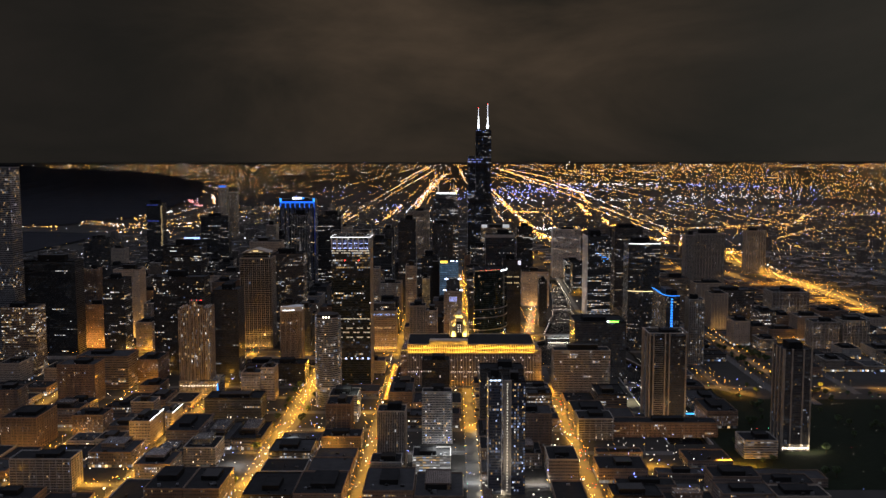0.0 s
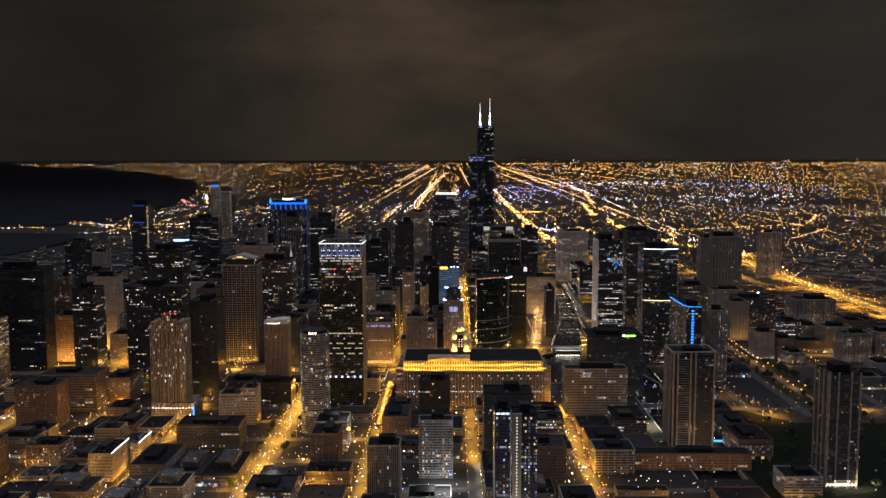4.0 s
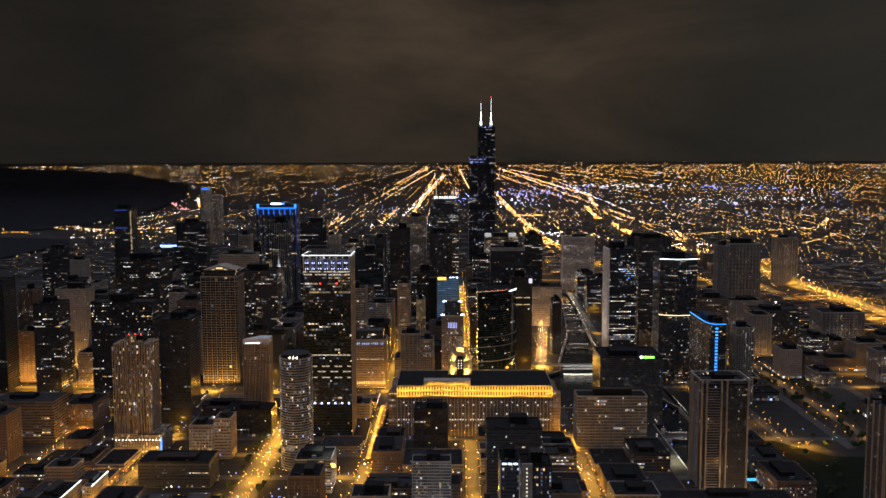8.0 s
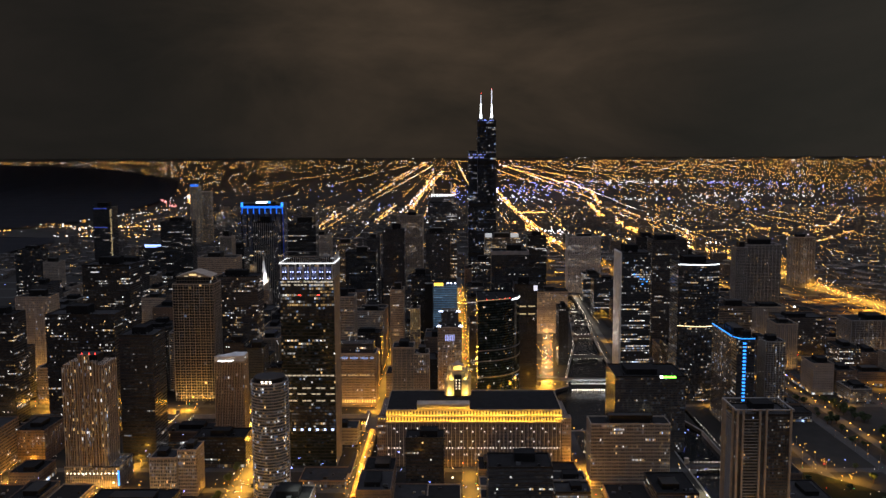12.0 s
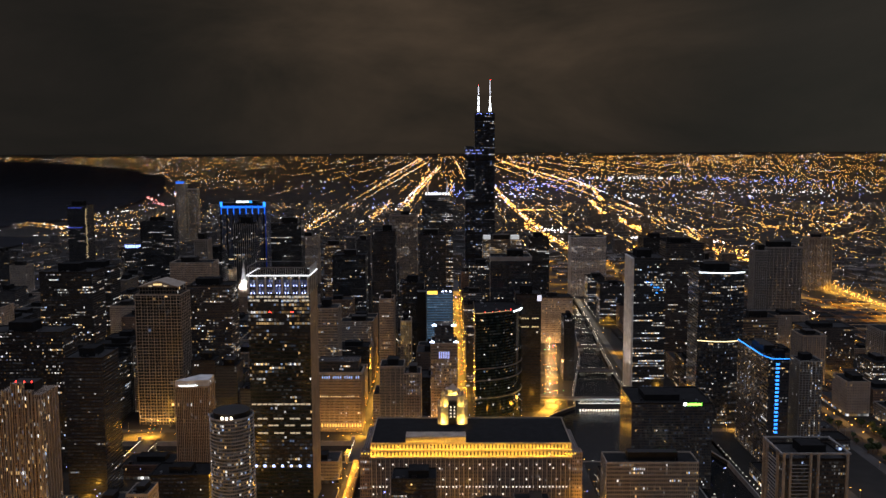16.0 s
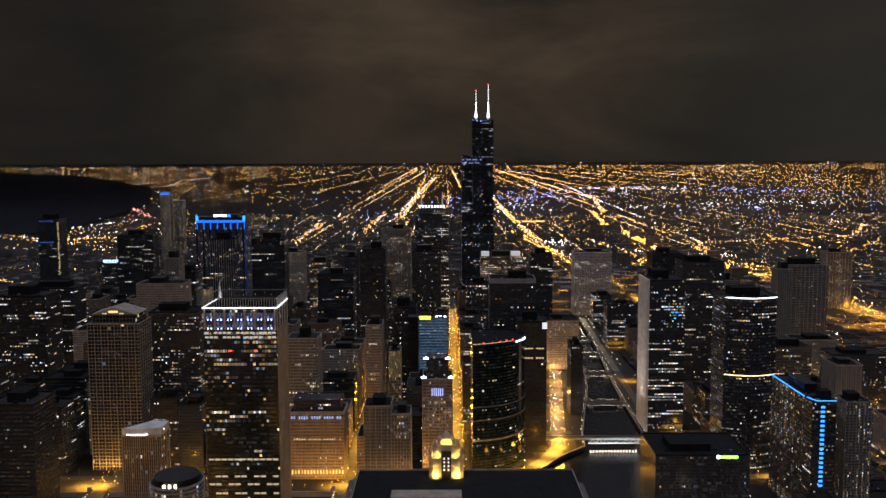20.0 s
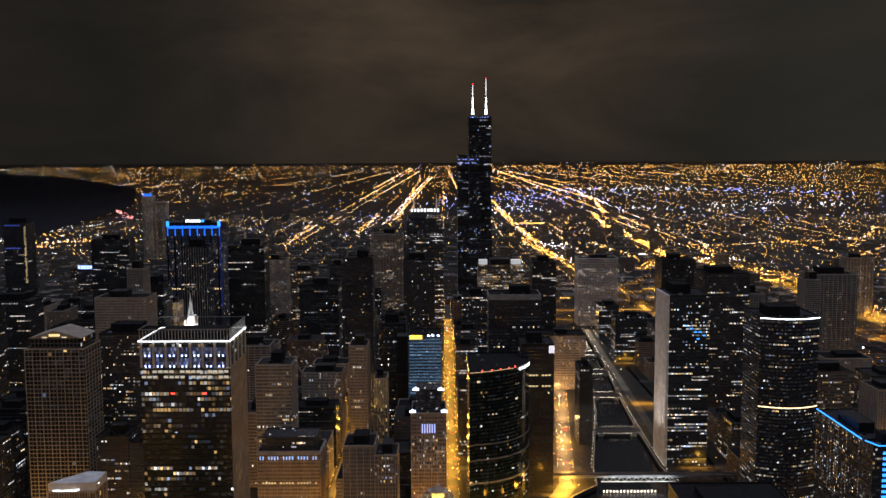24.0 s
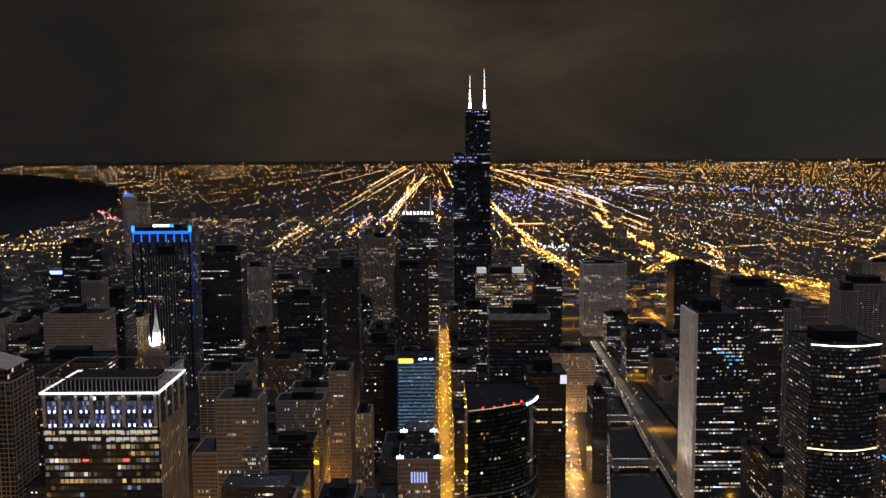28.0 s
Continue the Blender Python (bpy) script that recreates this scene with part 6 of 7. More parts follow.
dots("street_lamp_heads", "rows of glowing sodium street lamp heads", heads, sizes, AMBER)
tagged(new("street_lamp_poles", poles.mesh("street_lamp_poles", STEEL)), "rows of thin steel street lamp poles", "lamps", kind="stuff")

# ---------------------------------------------------------------- floodlit fronts


def front_flood(x, y, w, watts, up=45.0, out=14.0, colour=(1.0, 0.52, 0.12)):
    """A row of floodlights on the pavement before a front that faces north."""
    m = Matrix(pose(x, y, 0, 0, 0, TILT))
    lamp = bpy.data.lights.new("front_flood", "AREA")
    lamp.shape, lamp.energy, lamp.color, lamp.size, lamp.size_y = "RECTANGLE", watts * 0.45, colour, w * 0.9, 1.0
    new("front_flood", lamp).matrix_world = look(m @ Vector((w / 2, -out, 2.5)), m @ Vector((w / 2, 0, up)))


for x, y, w, watts in ((202, -575, 60, 60000), (-103, -580, 42, 90000), (442, -600, 62, 21000), (531, -628, 51, 24000),
                       (594, -596, 34, 45000), (-85, -480, 53, 80000), (328, -798, 35, 4000), (534.5, -851, 226, 7000), (765, -50, 68, 9000),
                       (428, -540, 37, 14000), (121, -1130, 41, 12000), (62, -1200, 45, 16000), (302, -955, 28, 9000), (838, -1115, 136, 9000),
                       (1155, -350, 36, 14000), (1168, -150, 68, 14000), (469, -160, 41, 18000)):
    front_flood(x, y, w, watts)
front_flood(199, -934, 60, 16000, 10.0, 7.0)
front_flood(120, -575, 60, 50000, 20.0)
front_flood(300, -575, 60, 50000, 20.0)
front_flood(-140, -815, 57, 60000)
# side of the plain slab, lit from the street beside it
m = Matrix(pose(-85, -480, 0, 0, 0, TILT))
lamp = bpy.data.lights.new("front_flood", "AREA")
lamp.shape, lamp.energy, lamp.color, lamp.size, lamp.size_y = "RECTANGLE", 60000, (1.0, 0.55, 0.14), 1.0, 34
new("front_flood", lamp).matrix_world = look(m @ Vector((61, 20, 1.2)), m @ Vector((53, 20, 45)))

# drive round the river bend
BENDROAD = ((640, -622), (668, -612), (698, -590), (722, -562), (744, -528), (762, -485), (771, -410), (789, -235), (808, -60))
b = Build()
for p, q in zip(BENDROAD, BENDROAD[1:]):
    d = (Vector(q) - Vector(p)).normalized()
    s = Vector((-d.y, d.x)) * 10
    e = d * 2
    b.prism([G(*(Vector(p) - s - e)), G(*(Vector(q) - s + e)), G(*(Vector(q) + s + e)), G(*(Vector(p) + s - e))], -0.3, 0.2 + 0.004 * len(b.f))
    c = (Vector(p) + Vector(q)) / 2
    street_light(c.x - 8, c.y, c.x + 8, c.y, 40000 if c.y < -440 else 16000, height=10, wide=16)
tagged(new("road", b.mesh("road", ASPHALT)), "curved asphalt drive round the river bend", "road", kind="structure")

# slanting avenue, expressway ramps and lit lots west of the river
b = Build()
pts, siz = [], []
rng = random.Random(31)
b.prism([G(DIAG(-960) - 6.5, -960), G(DIAG(-960) + 6.5, -960), G(DIAG(-380) + 6.5, -380), G(DIAG(-380) - 6.5, -380)], -0.3, 0.14)
tagged(new("road", b.mesh("road", ASPHALT)), "slanting avenue with spaced amber lamps", "road", kind="structure")
for i in range(22):
    y = -940 + 26 * i
    for s in (-8.5, 8.5):
        if rng.random() < 0.75:
            pts.append((*G(DIAG(y) + s, y + rng.uniform(-4, 4)), 9.5))
            siz.append(rng.uniform(0.5, 1.0))
for i in range(9):
    y = -920 + 60 * i
    street_light(DIAG(y) - 5, y - 16, DIAG(y) + 5, y + 16, 4500 * rng.uniform(0.5, 1.3))
for x, y, w, d, e in ((1040, -845, 40, 22, 9500), (1035, -780, 22, 40, 5000), (1075, -890, 30, 14, 7900), (1262, -40, 14, 60, 36000), (1285, 110, 14, 60, 36000),
                      (1290, -480, 60, 10, 26000), (1180, -330, 30, 10, 16000), (1235, -120, 60, 10, 26000), (1400, -180, 90, 12, 60000), (1480, -150, 60, 40, 60000)):
    gx, gy = U(x, y)
    street_light(gx - w / 2, gy - d / 2, gx + w / 2, gy + d / 2, e, SODIUM, 10.0)
    for _ in range(7):
        pts.append((*G(gx + rng.uniform(-0.7, 0.7) * w, gy + rng.uniform(-0.7, 0.7) * d), 9.5))
        siz.append(rng.uniform(0.3, 0.6))
ramp = Build()
for k, (p, q, wide) in enumerate((((1492, 640), (1486, 380), 20), ((1486, 380), (1543, 206), 20), ((1543, 206), (1552, -80), 20), ((1552, -80), (1595, -240), 18),
                                  ((1560, -220), (1588, 640), 15), ((1620, -220), (1625, 640), 15), ((1588, 640), (1680, 1250), 15), ((1625, 640), (1720, 1250), 15),
                                  ((1480, -60), (1560, 210), 7), ((1690, 60), (1630, 420), 7), ((1460, -160), (1750, -160), 10), ((1430, 330), (1750, 330), 9))):
    d = (Vector(q) - Vector(p)).normalized()
    s = Vector((-d.y, d.x)) * wide
    ramp.prism([G(*(Vector(p) + s)), G(*(Vector(p) - s)), G(*(Vector(q) - s)), G(*(Vector(q) + s))], -0.3, 0.18 + 0.012 * k)
    L = (Vector(q) - Vector(p)).length
    for i in range(int(L / 22)):
        c = Vector(p) + d * (i * 22 + rng.uniform(-5, 5))
        for e in (-1, 1):
            pts.append((*G(*(c + s * e)), 10.5))
            siz.append(rng.uniform(0.25, 0.55))
    n = max(1, int(L / 130))
    for i in range(n):
        c = Vector(p) + d * (L * (i + 0.5) / n)
        street_light(c.x - max(5, abs(d.x) * 50), c.y - max(5, abs(d.y) * 50), c.x + max(5, abs(d.x) * 50), c.y + max(5, abs(d.y) * 50), 76000 * rng.uniform(0.4, 1.1), SODIUM, 13.0)
tagged(new("expressway", ramp.mesh("expressway", ASPHALT)), "wide amber lit expressway with ramps and cross bridges", "road", kind="structure")
dots("avenue_lamp_heads", "bright amber lamp heads of the avenue and expressway", pts, siz, AMBER)

# head and tail lamps of the traffic, and signals at the crossings
lit = {"white": ([], []), "red": ([], []), "green": ([], [])}
for name, a0, a1, n in (("franklin", -600, 560, 110), ("lasalle", -1480, -740, 120), ("wacker", -460, -60, 70), ("orleans", -1480, -860, 60), ("wells", -1480, -760, 50), ("clark", -1480, -740, 70),
                        ("dearborn", -1480, -740, 50), ("state", -1480, -740, 40), ("halsted", -300, 1200, 180), ("express", -300, 1200, 180), ("canal", -600, 400, 60), ("jefferson", -400, 400, 40)):
    for _ in range(n):
        s = rng.choice((-1, 1))
        kind = "white" if s < 0 else "red"
        y = rng.uniform(a0, a1)
        x = street_x(name, y) + s * rng.choice((2.2, 5.0)) + (-26 if name in ("halsted",) else 0)
        for e in (-0.65, 0.65):
            lit[kind][0].append((*G(x + e, y), 0.75))
            lit[kind][1].append(rng.uniform(0.12, 0.26))
for y in road_ew:
    for name, x in NS.items():
        if -1500 < y < 500 and x < 1400 and not in_river(x, y) and rng.random() < 0.8:
            lit["green" if rng.random() < 0.5 else "red"][0].append((*G(x + rng.choice((-7, 7)), y + rng.choice((-7, 7))), 5.2))
            lit["green" if len(lit["green"][0]) > len(lit["green"][1]) else "red"][1].append(rng.uniform(0.25, 0.4))
for kind, mat, text in (("white", LAMP_WHITE, "white head lamps of moving traffic in the streets"), ("red", BEACON, "red tail lamps and stop signals in the streets"), ("green", glow("green_signal", (0.1, 1.0, 0.45), 4.0), "green traffic signals at the street crossings")):
    dots("traffic_lamps", text, *lit[kind], mat)

# ---------------------------------------------------------------- bridges


def bridge(gx0, gy0, gx1, gy1, wide, label, lamps=LAMP_WHITE):
    """A steel bascule bridge between two banks, in the street grid."""
    along = abs(gx1 - gx0) > abs(gy1 - gy0)
    L = max(abs(gx1 - gx0), abs(gy1 - gy0))
    x, y = G(gx0, gy0)
    root = thing("bridge", x, y, label, "bridge", turn=TILT if along else TILT + 90)
    half = wide / 2
    part("deck", Build().box(0, -half, 0.3, L, half, 1.2), ASPHALT, root)
    for s in (-1, 1):
        t = Build()
        n = 8
        for i in range(n):
            a, b = L * i / n, L * (i + 1) / n
            za, zb = (4.4 - 2.2 * math.sin(math.pi * c / n) for c in (i, i + 1))
            t.beam((a, s * half, za), (b, s * half, zb), 0.45)
            t.beam((a, s * half, 1.2), (b, s * half, zb), 0.3)
            t.beam((b, s * half, 1.2), (b, s * half, zb), 0.3)
        t.beam((0, s * half, 1.0), (L, s * half, 1.0), 0.8)
        part("truss", t, RUST, root)
        part("railing", Build().beam((0, s * (half - 0.6), 2.3), (L, s * (half - 0.6), 2.3), 0.12), STEEL, root)
    for i in range(2):
        px = L * (0.12 + 0.76 * i)
        part("pier", Build().box(px - 3, -half - 1, -6.2, px + 3, half + 1, 0.3), CONCRETE, root)
    for c in (-1, 1):
        part("bridge_house", Build().box(L * 0.5 + c * L * 0.46 - 2, half, -2, L * 0.5 + c * L * 0.46 + 2, half + 4, 7).box(L * 0.5 + c * L * 0.46 - 2.4, half - 0.4, 7, L * 0.5 + c * L * 0.46 + 2.4, half + 4.4, 7.8), STONE, root)
    me = Build().cone(0, 0, 0.3, 0.3, 0, 0.6, 6).mesh("bridge_lamp", lamps)
    for i in range(13):
        for s in (-1, 1):
            shared("bridge_lamp", me, root, L * (i + 0.5) / 13, s * (half + 0.3), 3.4 if s > 0 else -0.8)


for y in (-275, -92, 60, 210):
    bridge(east_bank(y), y, west_bank(y), y, 17, "steel truss river bridge edged with white lamps")
for name in ("wells", "franklin", "lasalle", "clark", "dearborn"):
    bridge(NS[name], -712, NS[name], -636, 18, "steel truss river bridge lit by the streets")
bridge(888, -850, 944, -850, 14, "steel bridge over the dark north branch")
# railway on its steel deck across the river
gx, gy = G(650, -470)
root = thing("elevated_railway", gx, gy, "steel railway viaduct crossing the river above white light streaks", "railway")
part("deck", Build().box(0, -4.6, 8.6, 330, 4.6, 9.4), RUST, root)
for s in (-4.8, 4.8):
    part("girder", Build().box(0, s - 0.3, 7.4, 330, s + 0.3, 10.2), STEEL, root)
for s in (-3, -1.5, 1.5, 3):
    part("rail", Build().box(0, s - 0.06, 9.4, 330, s + 0.06, 9.6), STEEL, root)
leg = Build().box(-0.4, -5.2, 0, 0.4, -4.5, 8.6).box(-0.4, 4.5, 0, 0.4, 5.2, 8.6).box(-0.4, -4.5, 7.9, 0.4, 4.5, 8.6).mesh("bent", RUST)
for i in range(20):
    if not 145 < 8 + 16 * i < 238:
        shared("bent", leg, root, 8 + 16 * i, 0, 0)
web = Build()
for i in range(9):
    x0 = 153 + 8.6 * i
    web.beam((x0, -5.2, 3.0), (x0 + 4.3, -5.2, 8.6), 0.5).beam((x0 + 4.3, -5.2, 8.6), (x0 + 8.6, -5.2, 3.0), 0.5)
web.beam((152, -5.2, 3.0), (234, -5.2, 3.0), 0.8)
# lattice coloured white, so part of its floodlight lies in the colour
part("truss", web, WHITE, root, "lattice girder coloured white as if floodlit")
# lamp reflections on the river, built as glowing upright posts at the water
streak_mesh = Build().cone(0, 0, 0.4, 0.4, 0, 2.4, 6).mesh("viaduct_lamp", LAMP_WHITE)
for i in range(16):
    shared("viaduct_lamp", streak_mesh, root, 153 + 3.8 * i, -18.0, -4.6)
mv = Matrix(pose(gx, gy, 0, 0, 0, TILT))
for k in range(4):
    lamp = bpy.data.lights.new("truss_flood", "AREA")
    lamp.shape, lamp.energy, lamp.color, lamp.size, lamp.size_y = "RECTANGLE", 2600, (0.86, 0.93, 1.0), 18, 0.6
    new("truss_flood", lamp).matrix_world = look(mv @ Vector((163 + 20 * k, -13, 1.5)), mv @ Vector((163 + 20 * k, -5.2, 6.0)))

# bright drive beside the offices west of the river
b = Build()
b.prism([G(*U(891, -330)), G(*U(902, -330)), G(*U(904, 620)), G(*U(893, 620))], -0.3, 0.22)
tagged(new("road", b.mesh("road", ASPHALT)), "straight asphalt drive under white lamps beside the river offices", "road", kind="structure")
pts, siz = [], []
rng = random.Random(8)
for i in range(16):
    gx, gy = U(897, -40 + 32 * i)
    street_light(gx, gy - 12, gx, gy + 12, (900 if i < 11 else 3600) * rng.uniform(0.5, 1.4), (1.0, 0.86, 0.64), 9.0, 6.0)
    for s in (-9, 9):
        pts.append((*G(gx + s, gy + rng.uniform(-8, 8)), 8.0))
        siz.append(rng.uniform(0.3, 0.55))
dots("drive_lamps", "white lamp heads along the riverside drive", pts, siz, LAMP_WHITE)

# river walk lamps
pts, siz = [], []
rng = random.Random(3)
for i in range(70):
    pts.append((*G(west_bank(-640 + i * 13) + 2, -640 + i * 13), 3.2))
    siz.append(rng.uniform(0.2, 0.5))
for i in range(30):
    pts.append((*G(947, -660 - i * 12), 3.2))
    siz.append(rng.uniform(0.35, 0.6))
for i in range(24):
    pts.append((*G(east_bank(-470 + i * 14) - 2, -470 + i * 14), 3.2))
    siz.append(rng.uniform(0.3, 0.5))
dots("river_walk_lamps", "row of small white lamps along the river walk", pts, siz, LAMP_WHITE)
b = Build()
for y0, y1 in zip(range(-660, 0, 60), range(-600, 60, 60)):
    b.prism([G(west_bank(y0) + 2, y0), G(west_bank(y0) + 6, y0), G(west_bank(y1) + 6, y1), G(west_bank(y1) + 2, y1)], -0.3, 0.14)
tagged(new("pavement", b.mesh("pavement", ASPHALT)), "narrow dark promenade on the west bank of the river", "pavement", kind="structure")

# parking and forecourt lamps among the low blocks
pts, siz, pb, sb = [], [], [], []
for _ in range(900):
    x, y = rng.uniform(0, 940), rng.uniform(-1480, -720)
    pts.append((*G(x, y), rng.uniform(3, 9)))
    siz.append(rng.uniform(0.22, 0.5))
for _ in range(70):
    x, y = rng.uniform(60, 900), rng.uniform(-1380, -900)
    pts.append((*G(x, y), rng.uniform(4, 12)))
    siz.append(rng.uniform(0.7, 1.2))
for _ in range(160):
    x, y = rng.uniform(960, 1400), rng.uniform(-1300, -850)
    pts.append((*G(x, y), 5))
    siz.append(rng.uniform(0.14, 0.32))
for _ in range(130):
    x, y = rng.uniform(0, 1500), rng.uniform(-1400, 500)
    if in_river(x, y):
        continue
    pb.append((*G(x, y), rng.uniform(4, 30)))
    sb.append(rng.uniform(0.3, 0.7))
for _ in range(330):
    x, y = rng.uniform(0, 940), rng.uniform(-1480, -720)
    pb.append((*G(x, y), rng.uniform(4, 16)))
    sb.append(rng.uniform(0.25, 0.55))
for _ in range(420):
    x, y = rng.uniform(-150, 760), rng.uniform(-610, 200)
    pts.append((*G(x, y), rng.uniform(4, 60)))
    siz.append(rng.uniform(0.25, 0.5))
dots("yard_lamps", "scattered small white yard and shop lamps", pts, siz, LAMP_WHITE)
dots("blue_sign_lamps", "scattered small blue sign lamps", pb, sb, LAMP_BLUE)
for x, y, w, watts, c in ((600, -1290, 60, 9000, (0.9, 0.95, 1.0)), (380, -1180, 40, 8000, (0.9, 0.95, 1.0)), (300, -1320, 40, 9000, (1, 0.9, 0.75)), (900, -1080, 30, 9000, (0.95, 1.0, 0.85)),
                          (430, -1330, 30, 8000, (0.9, 0.95, 1.0)), (560, -1200, 30, 7000, (1.0, 0.9, 0.8)), (200, -1130, 40, 8000, (1.0, 0.6, 0.2)), (690, -1290, 30, 9000, (1, 0.9, 0.8))):
    street_light(x, y, x + w, y, watts, c, 9.0, 12.0)

street_light(868, -968, 888, -930, 12000, (1.0, 0.9, 0.6), 9.0, 14.0)
street_light(458, -1050, 488, -1025, 5000, (0.92, 1.0, 0.92), 47.0, 14.0)
street_light(588, -1258, 622, -1238, 26000, (0.92, 0.96, 1.0), 31.0, 14.0)
street_light(300, -1322, 335, -1306, 26000, (0.9, 0.95, 1.0), 9.0, 10.0)
street_light(338, -1252, 364, -1222, 10000, (0.92, 0.95, 1.0), 10.0, 14.0)
street_light(395, -1165, 410, -1150, 9000, (0.85, 0.95, 1.0), 9.0, 10.0)

street_light(580, -1180, 625, -1160, 9000, (0.95, 0.97, 1.0), 12.0, 12.0)
for i in range(6):                       # bright lane under the railway
    for side in (-9, 12):
        street_light(652 + side, -1345 + 44 * i, 652 + side, -1315 + 44 * i, 4200 * rng.uniform(0.6, 1.4), (1.0, 0.86, 0.62), 5.0, 4.0)

# ---------------------------------------------------------------- elevated railway


def elevated(x, y0, y1):
    L = y1 - y0
    gx, gy = G(x, y0)
    root = thing("elevated_railway", gx, gy, "dark steel elevated railway with two tracks over the street", "railway", turn=TILT + 90)
    part("deck", Build().box(0, -4.6, 6.2, L, 4.6, 7.0), RUST, root)
    for s in (-4.7, 4.7):
        part("girder", Build().box(0, s - 0.25, 5.2, L, s + 0.25, 7.6), RUST, root)
    for s in (-3, -1.5, 1.5, 3):
        part("rail", Build().box(0, s - 0.06, 7.0, L, s + 0.06, 7.2), STEEL, root)
    leg = Build().box(-0.3, -5.2, 0, 0.3, -4.6, 6.2).box(-0.3, 4.6, 0, 0.3, 5.2, 6.2).box(-0.3, -5.2, 5.4, 0.3, 5.2, 6.2).mesh("bent", RUST)
    for i in range(int(L / 16)):
        shared("bent", leg, root, 8 + i * 16, 0, 0)


elevated(648, -1700, -1050)
elevated(512, -960, -722)
st = thing("railway_station", *G(505, -905), "elevated railway station with long lit platforms", "station")
for s in (-8, 20):
    part("platform", Build().box(s, 0, 6.6, s + 4, 90, 7.6), CONCRETE, st)
    part("canopy", Build().box(s - 0.5, 4, 11, s + 4.5, 80, 11.4), PALE_ROOF, st)
    part("lamp_row", Build().box(s + 1.8, 6, 10.6, s + 2.2, 78, 10.9), glow("platform_light", (1, 0.8, 0.5), 3.0), st)
    for k in range(8):
        part("post", Build().box(s + 1.8, 8 + k * 10, 7.6, s + 2.2, 8.4 + k * 10, 11), STEEL, st)

# ---------------------------------------------------------------- cars
PAINTS = [surface("car_paint_" + n, c, 0.3, 0.2, vary=0.08, bump=0) for n, c in (("silver", (0.35, 0.35, 0.36)), ("black", (0.02, 0.02, 0.022)), ("white", (0.6, 0.6, 0.58)), ("red", (0.25, 0.02, 0.02)))]
GLASS = surface("car_glass", (0.02, 0.022, 0.025), 0.1, bump=0)
HEAD, TAIL = glow("head_lamp", (1.0, 0.92, 0.75), 14.0), glow("tail_lamp", (1.0, 0.05, 0.02), 8.0)
CARS = []
for paint in PAINTS:
    c = thing("car", 0, 0, "small %s car with its lights on in the street" % paint.name.split("_")[-1], "car", "cars in the streets", z=-40)
    b = Build().prism([(-0.9, -2.2), (0.9, -2.2), (0.9, 2.2), (-0.9, 2.2)], 0.3, 0.85)
    part("body", b, paint, c)
    part("cabin", Build().prism([(-0.75, -1.3), (0.75, -1.3), (0.75, 1.0), (-0.75, 1.0)], 0.85, 1.42), GLASS, c)
    part("head_lamp", Build().box(-0.85, 2.15, 0.5, -0.4, 2.3, 0.8).box(0.4, 2.15, 0.5, 0.85, 2.3, 0.8), HEAD, c)
    part("tail_lamp", Build().box(-0.85, -2.3, 0.55, -0.4, -2.15, 0.8).box(0.4, -2.3, 0.55, 0.85, -2.15, 0.8), TAIL, c)
    CARS.append(c)
rng = random.Random(77)
spots = []
for name, a, b, n in (("franklin", -580, 500, 28), ("lasalle", -1330, -740, 20), ("wacker", -460, -60, 20), ("orleans", -1330, -870, 16), ("wells", -1330, -760, 14), ("clark", -1330, -740, 12), ("halsted", -200, 700, 24)):
    for _ in range(n):
        side = rng.choice((-1, 1))
        y = rng.uniform(a, b)
        spots.append((street_x(name, y) + side * rng.choice((2.2, 5.2)), y, 0 if side > 0 else 180))
for i, (x, y, turn) in enumerate(spots):
    gx, gy = G(x, y)
    m = pose(gx, gy, 0.08, 0, 0, TILT + turn)
    if i < 4:
        CARS[i].matrix_world = m
    else:
        copy_thing(CARS[i % 4], m)

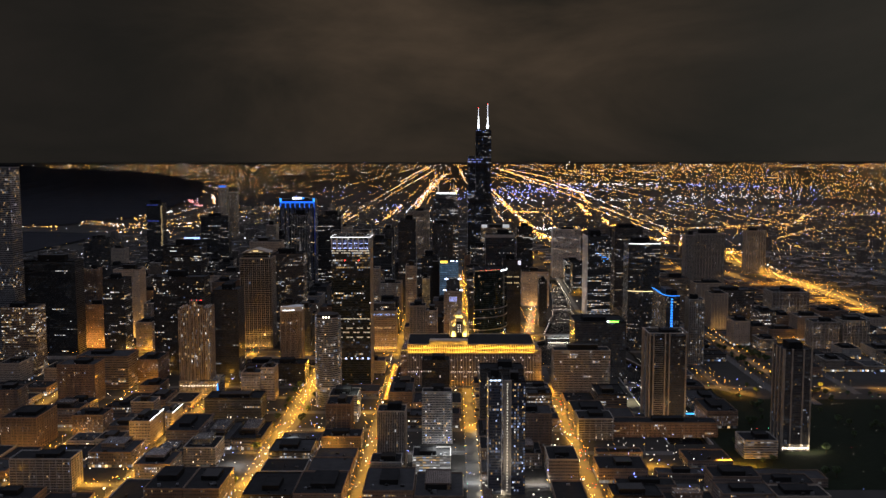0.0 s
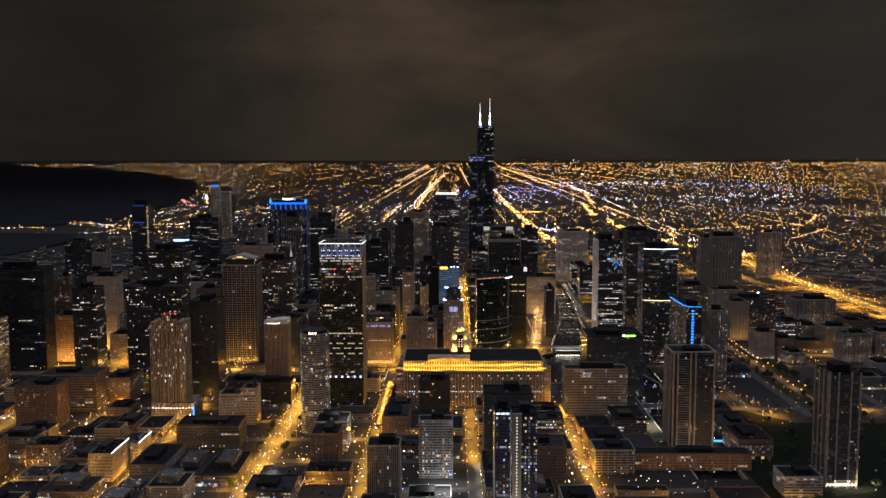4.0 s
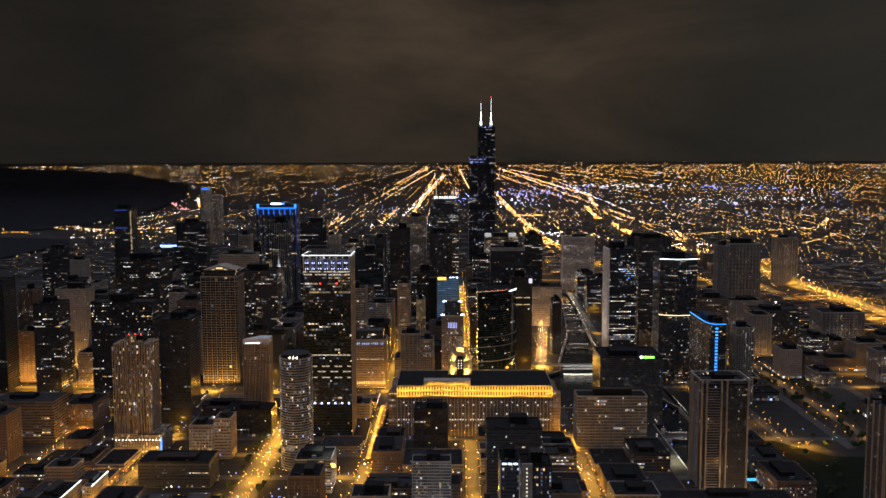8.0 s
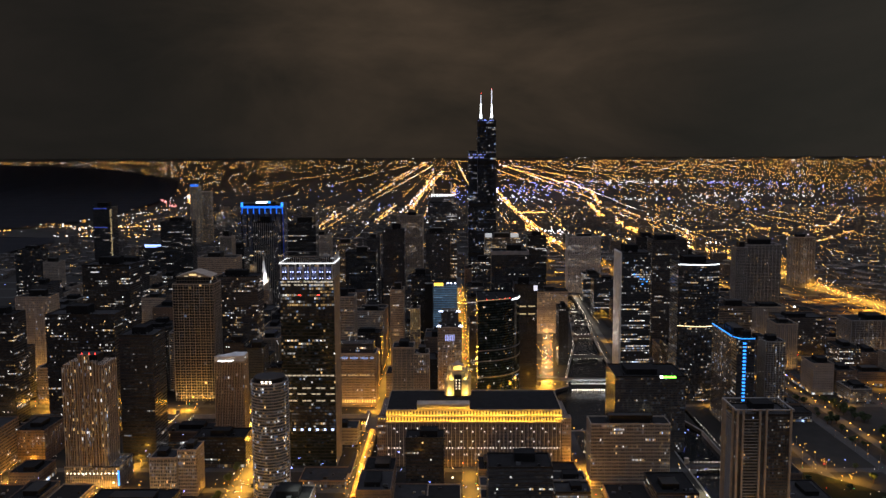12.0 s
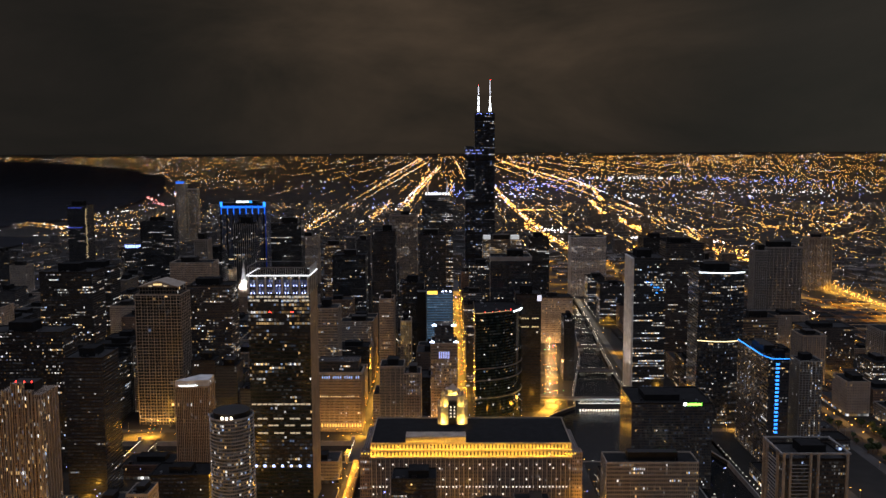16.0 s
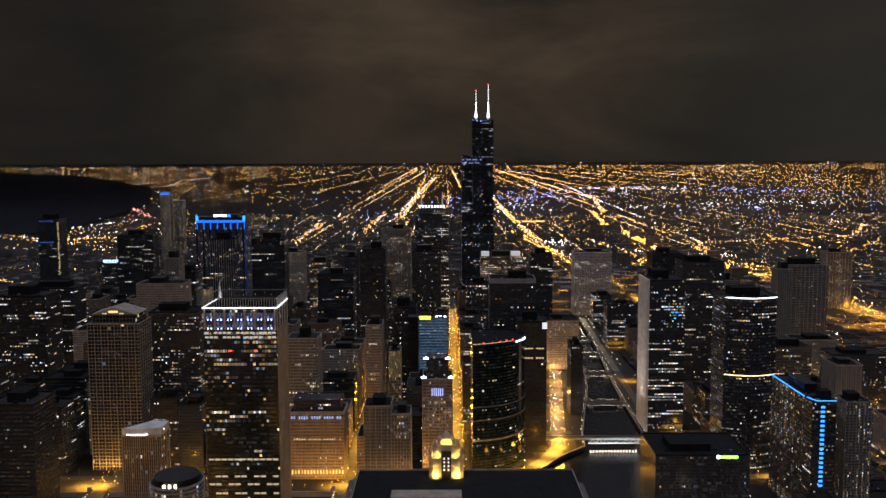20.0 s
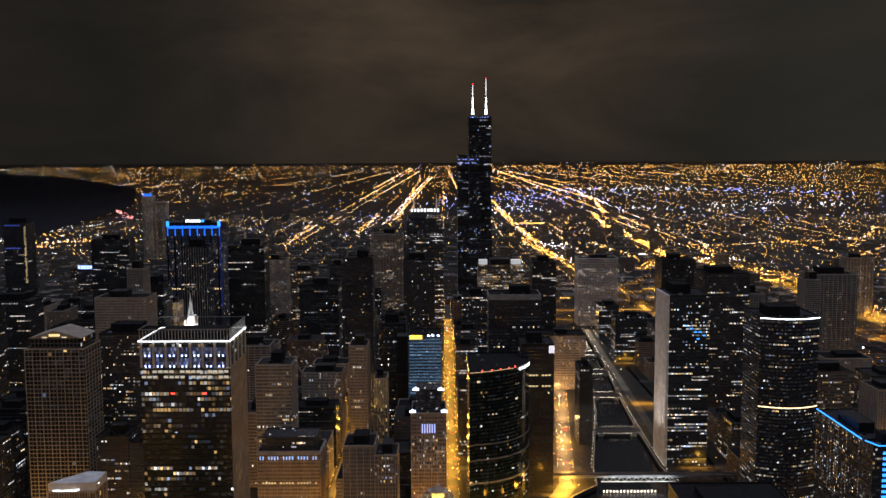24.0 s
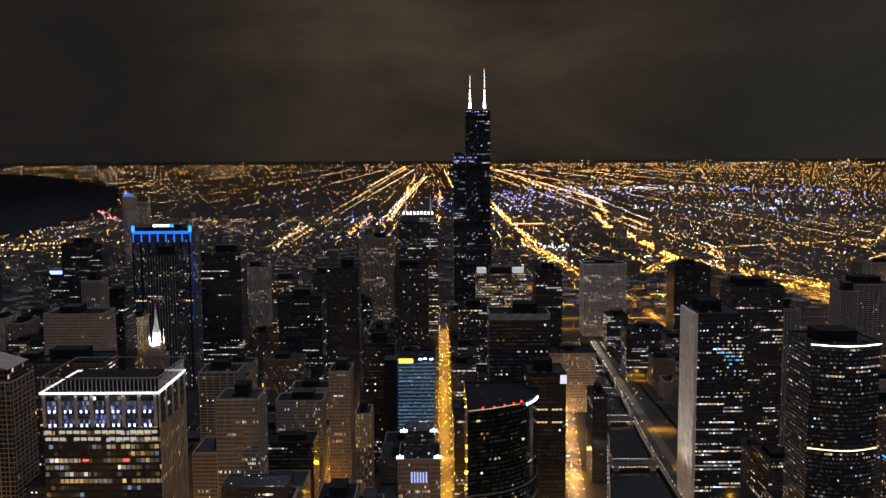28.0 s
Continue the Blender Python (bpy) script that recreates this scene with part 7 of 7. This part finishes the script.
# ---------------------------------------------------------------- park and trees
tr = bpy.data.meshes.new("crown")
rng = random.Random(12)
cv, cf = [], []
for _ in range(420):
    a, u = rng.uniform(0, 6.283), rng.uniform(-1, 1)
    r = 3.2 * rng.uniform(0.55, 1.0) * (1 + 0.25 * math.sin(3 * a))
    p = Vector((r * math.cos(a) * math.sqrt(1 - u * u), r * math.sin(a) * math.sqrt(1 - u * u), 6.2 + 2.6 * u))
    d1 = Vector((rng.gauss(0, 1), rng.gauss(0, 1), rng.gauss(0, 0.6))).normalized() * rng.uniform(0.4, 0.8)
    d2 = Vector((rng.gauss(0, 1), rng.gauss(0, 1), rng.gauss(0, 0.6))).normalized() * rng.uniform(0.4, 0.8)
    n = len(cv)
    cv += [tuple(p - d1), tuple(p + d2), tuple(p + d1), tuple(p - d2)]
    cf.append((n, n + 1, n + 2, n + 3))
tr.from_pydata(cv, [], cf)
tr.materials.append(LEAF)
TREE = thing("tree", *G(1010, -900), "leafy dark street tree with an uneven crown", "tree", "park trees")
part("trunk", Build().cone(0, 0, 0.32, 0.2, 0, 4.6, 7).beam((0, 0, 3.6), (1.4, 0.5, 6.2), 0.16).beam((0, 0, 3.8), (-1.2, 0.9, 6.4), 0.16).beam((0, 0, 4.2), (0.2, -1.5, 6.8), 0.14), BARK, TREE)
ob = new("crown", tr)
ob.parent = TREE
for _ in range(190):
    k = rng.random()
    if k < 0.42:
        x, y = rng.uniform(955, 1300), rng.uniform(-1300, -860)
    elif k < 0.75:
        y = rng.uniform(-950, -560)
        x = DIAG(y) + rng.choice((-1, 1)) * rng.uniform(11, 34)
    else:
        x, y = NS["lasalle"] + rng.choice((-17.5, 17.5)), rng.uniform(-1330, -760)
    if free(x - 4, y - 4, x + 4, y + 4):
        copy_thing(TREE, pose(*G(x, y), 0, 0, 0, rng.uniform(0, 360)) @ Matrix.Scale(rng.uniform(0.8, 1.5), 4))

# lawn far darker than grass: the unlit park's darkness is in its colour
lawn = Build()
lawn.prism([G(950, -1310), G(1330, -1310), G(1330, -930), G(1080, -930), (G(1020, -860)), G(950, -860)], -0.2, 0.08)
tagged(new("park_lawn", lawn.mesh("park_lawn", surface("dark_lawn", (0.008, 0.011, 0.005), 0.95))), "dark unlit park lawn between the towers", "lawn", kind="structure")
# pool
root = thing("swimming_pool", *G(942, -1016), "small blue lit swimming pool beside the towers", "pool")
part("rim", Build().ring(rect(26, 10), 0.8, 0, 0.5), CONCRETE, root)
part("water", Build().prism(rect(24.4, 8.4, 0.8, 0.8), 0, 0.4), glow("lit_pool_water", (0.05, 0.45, 1.0), 1.6), root)
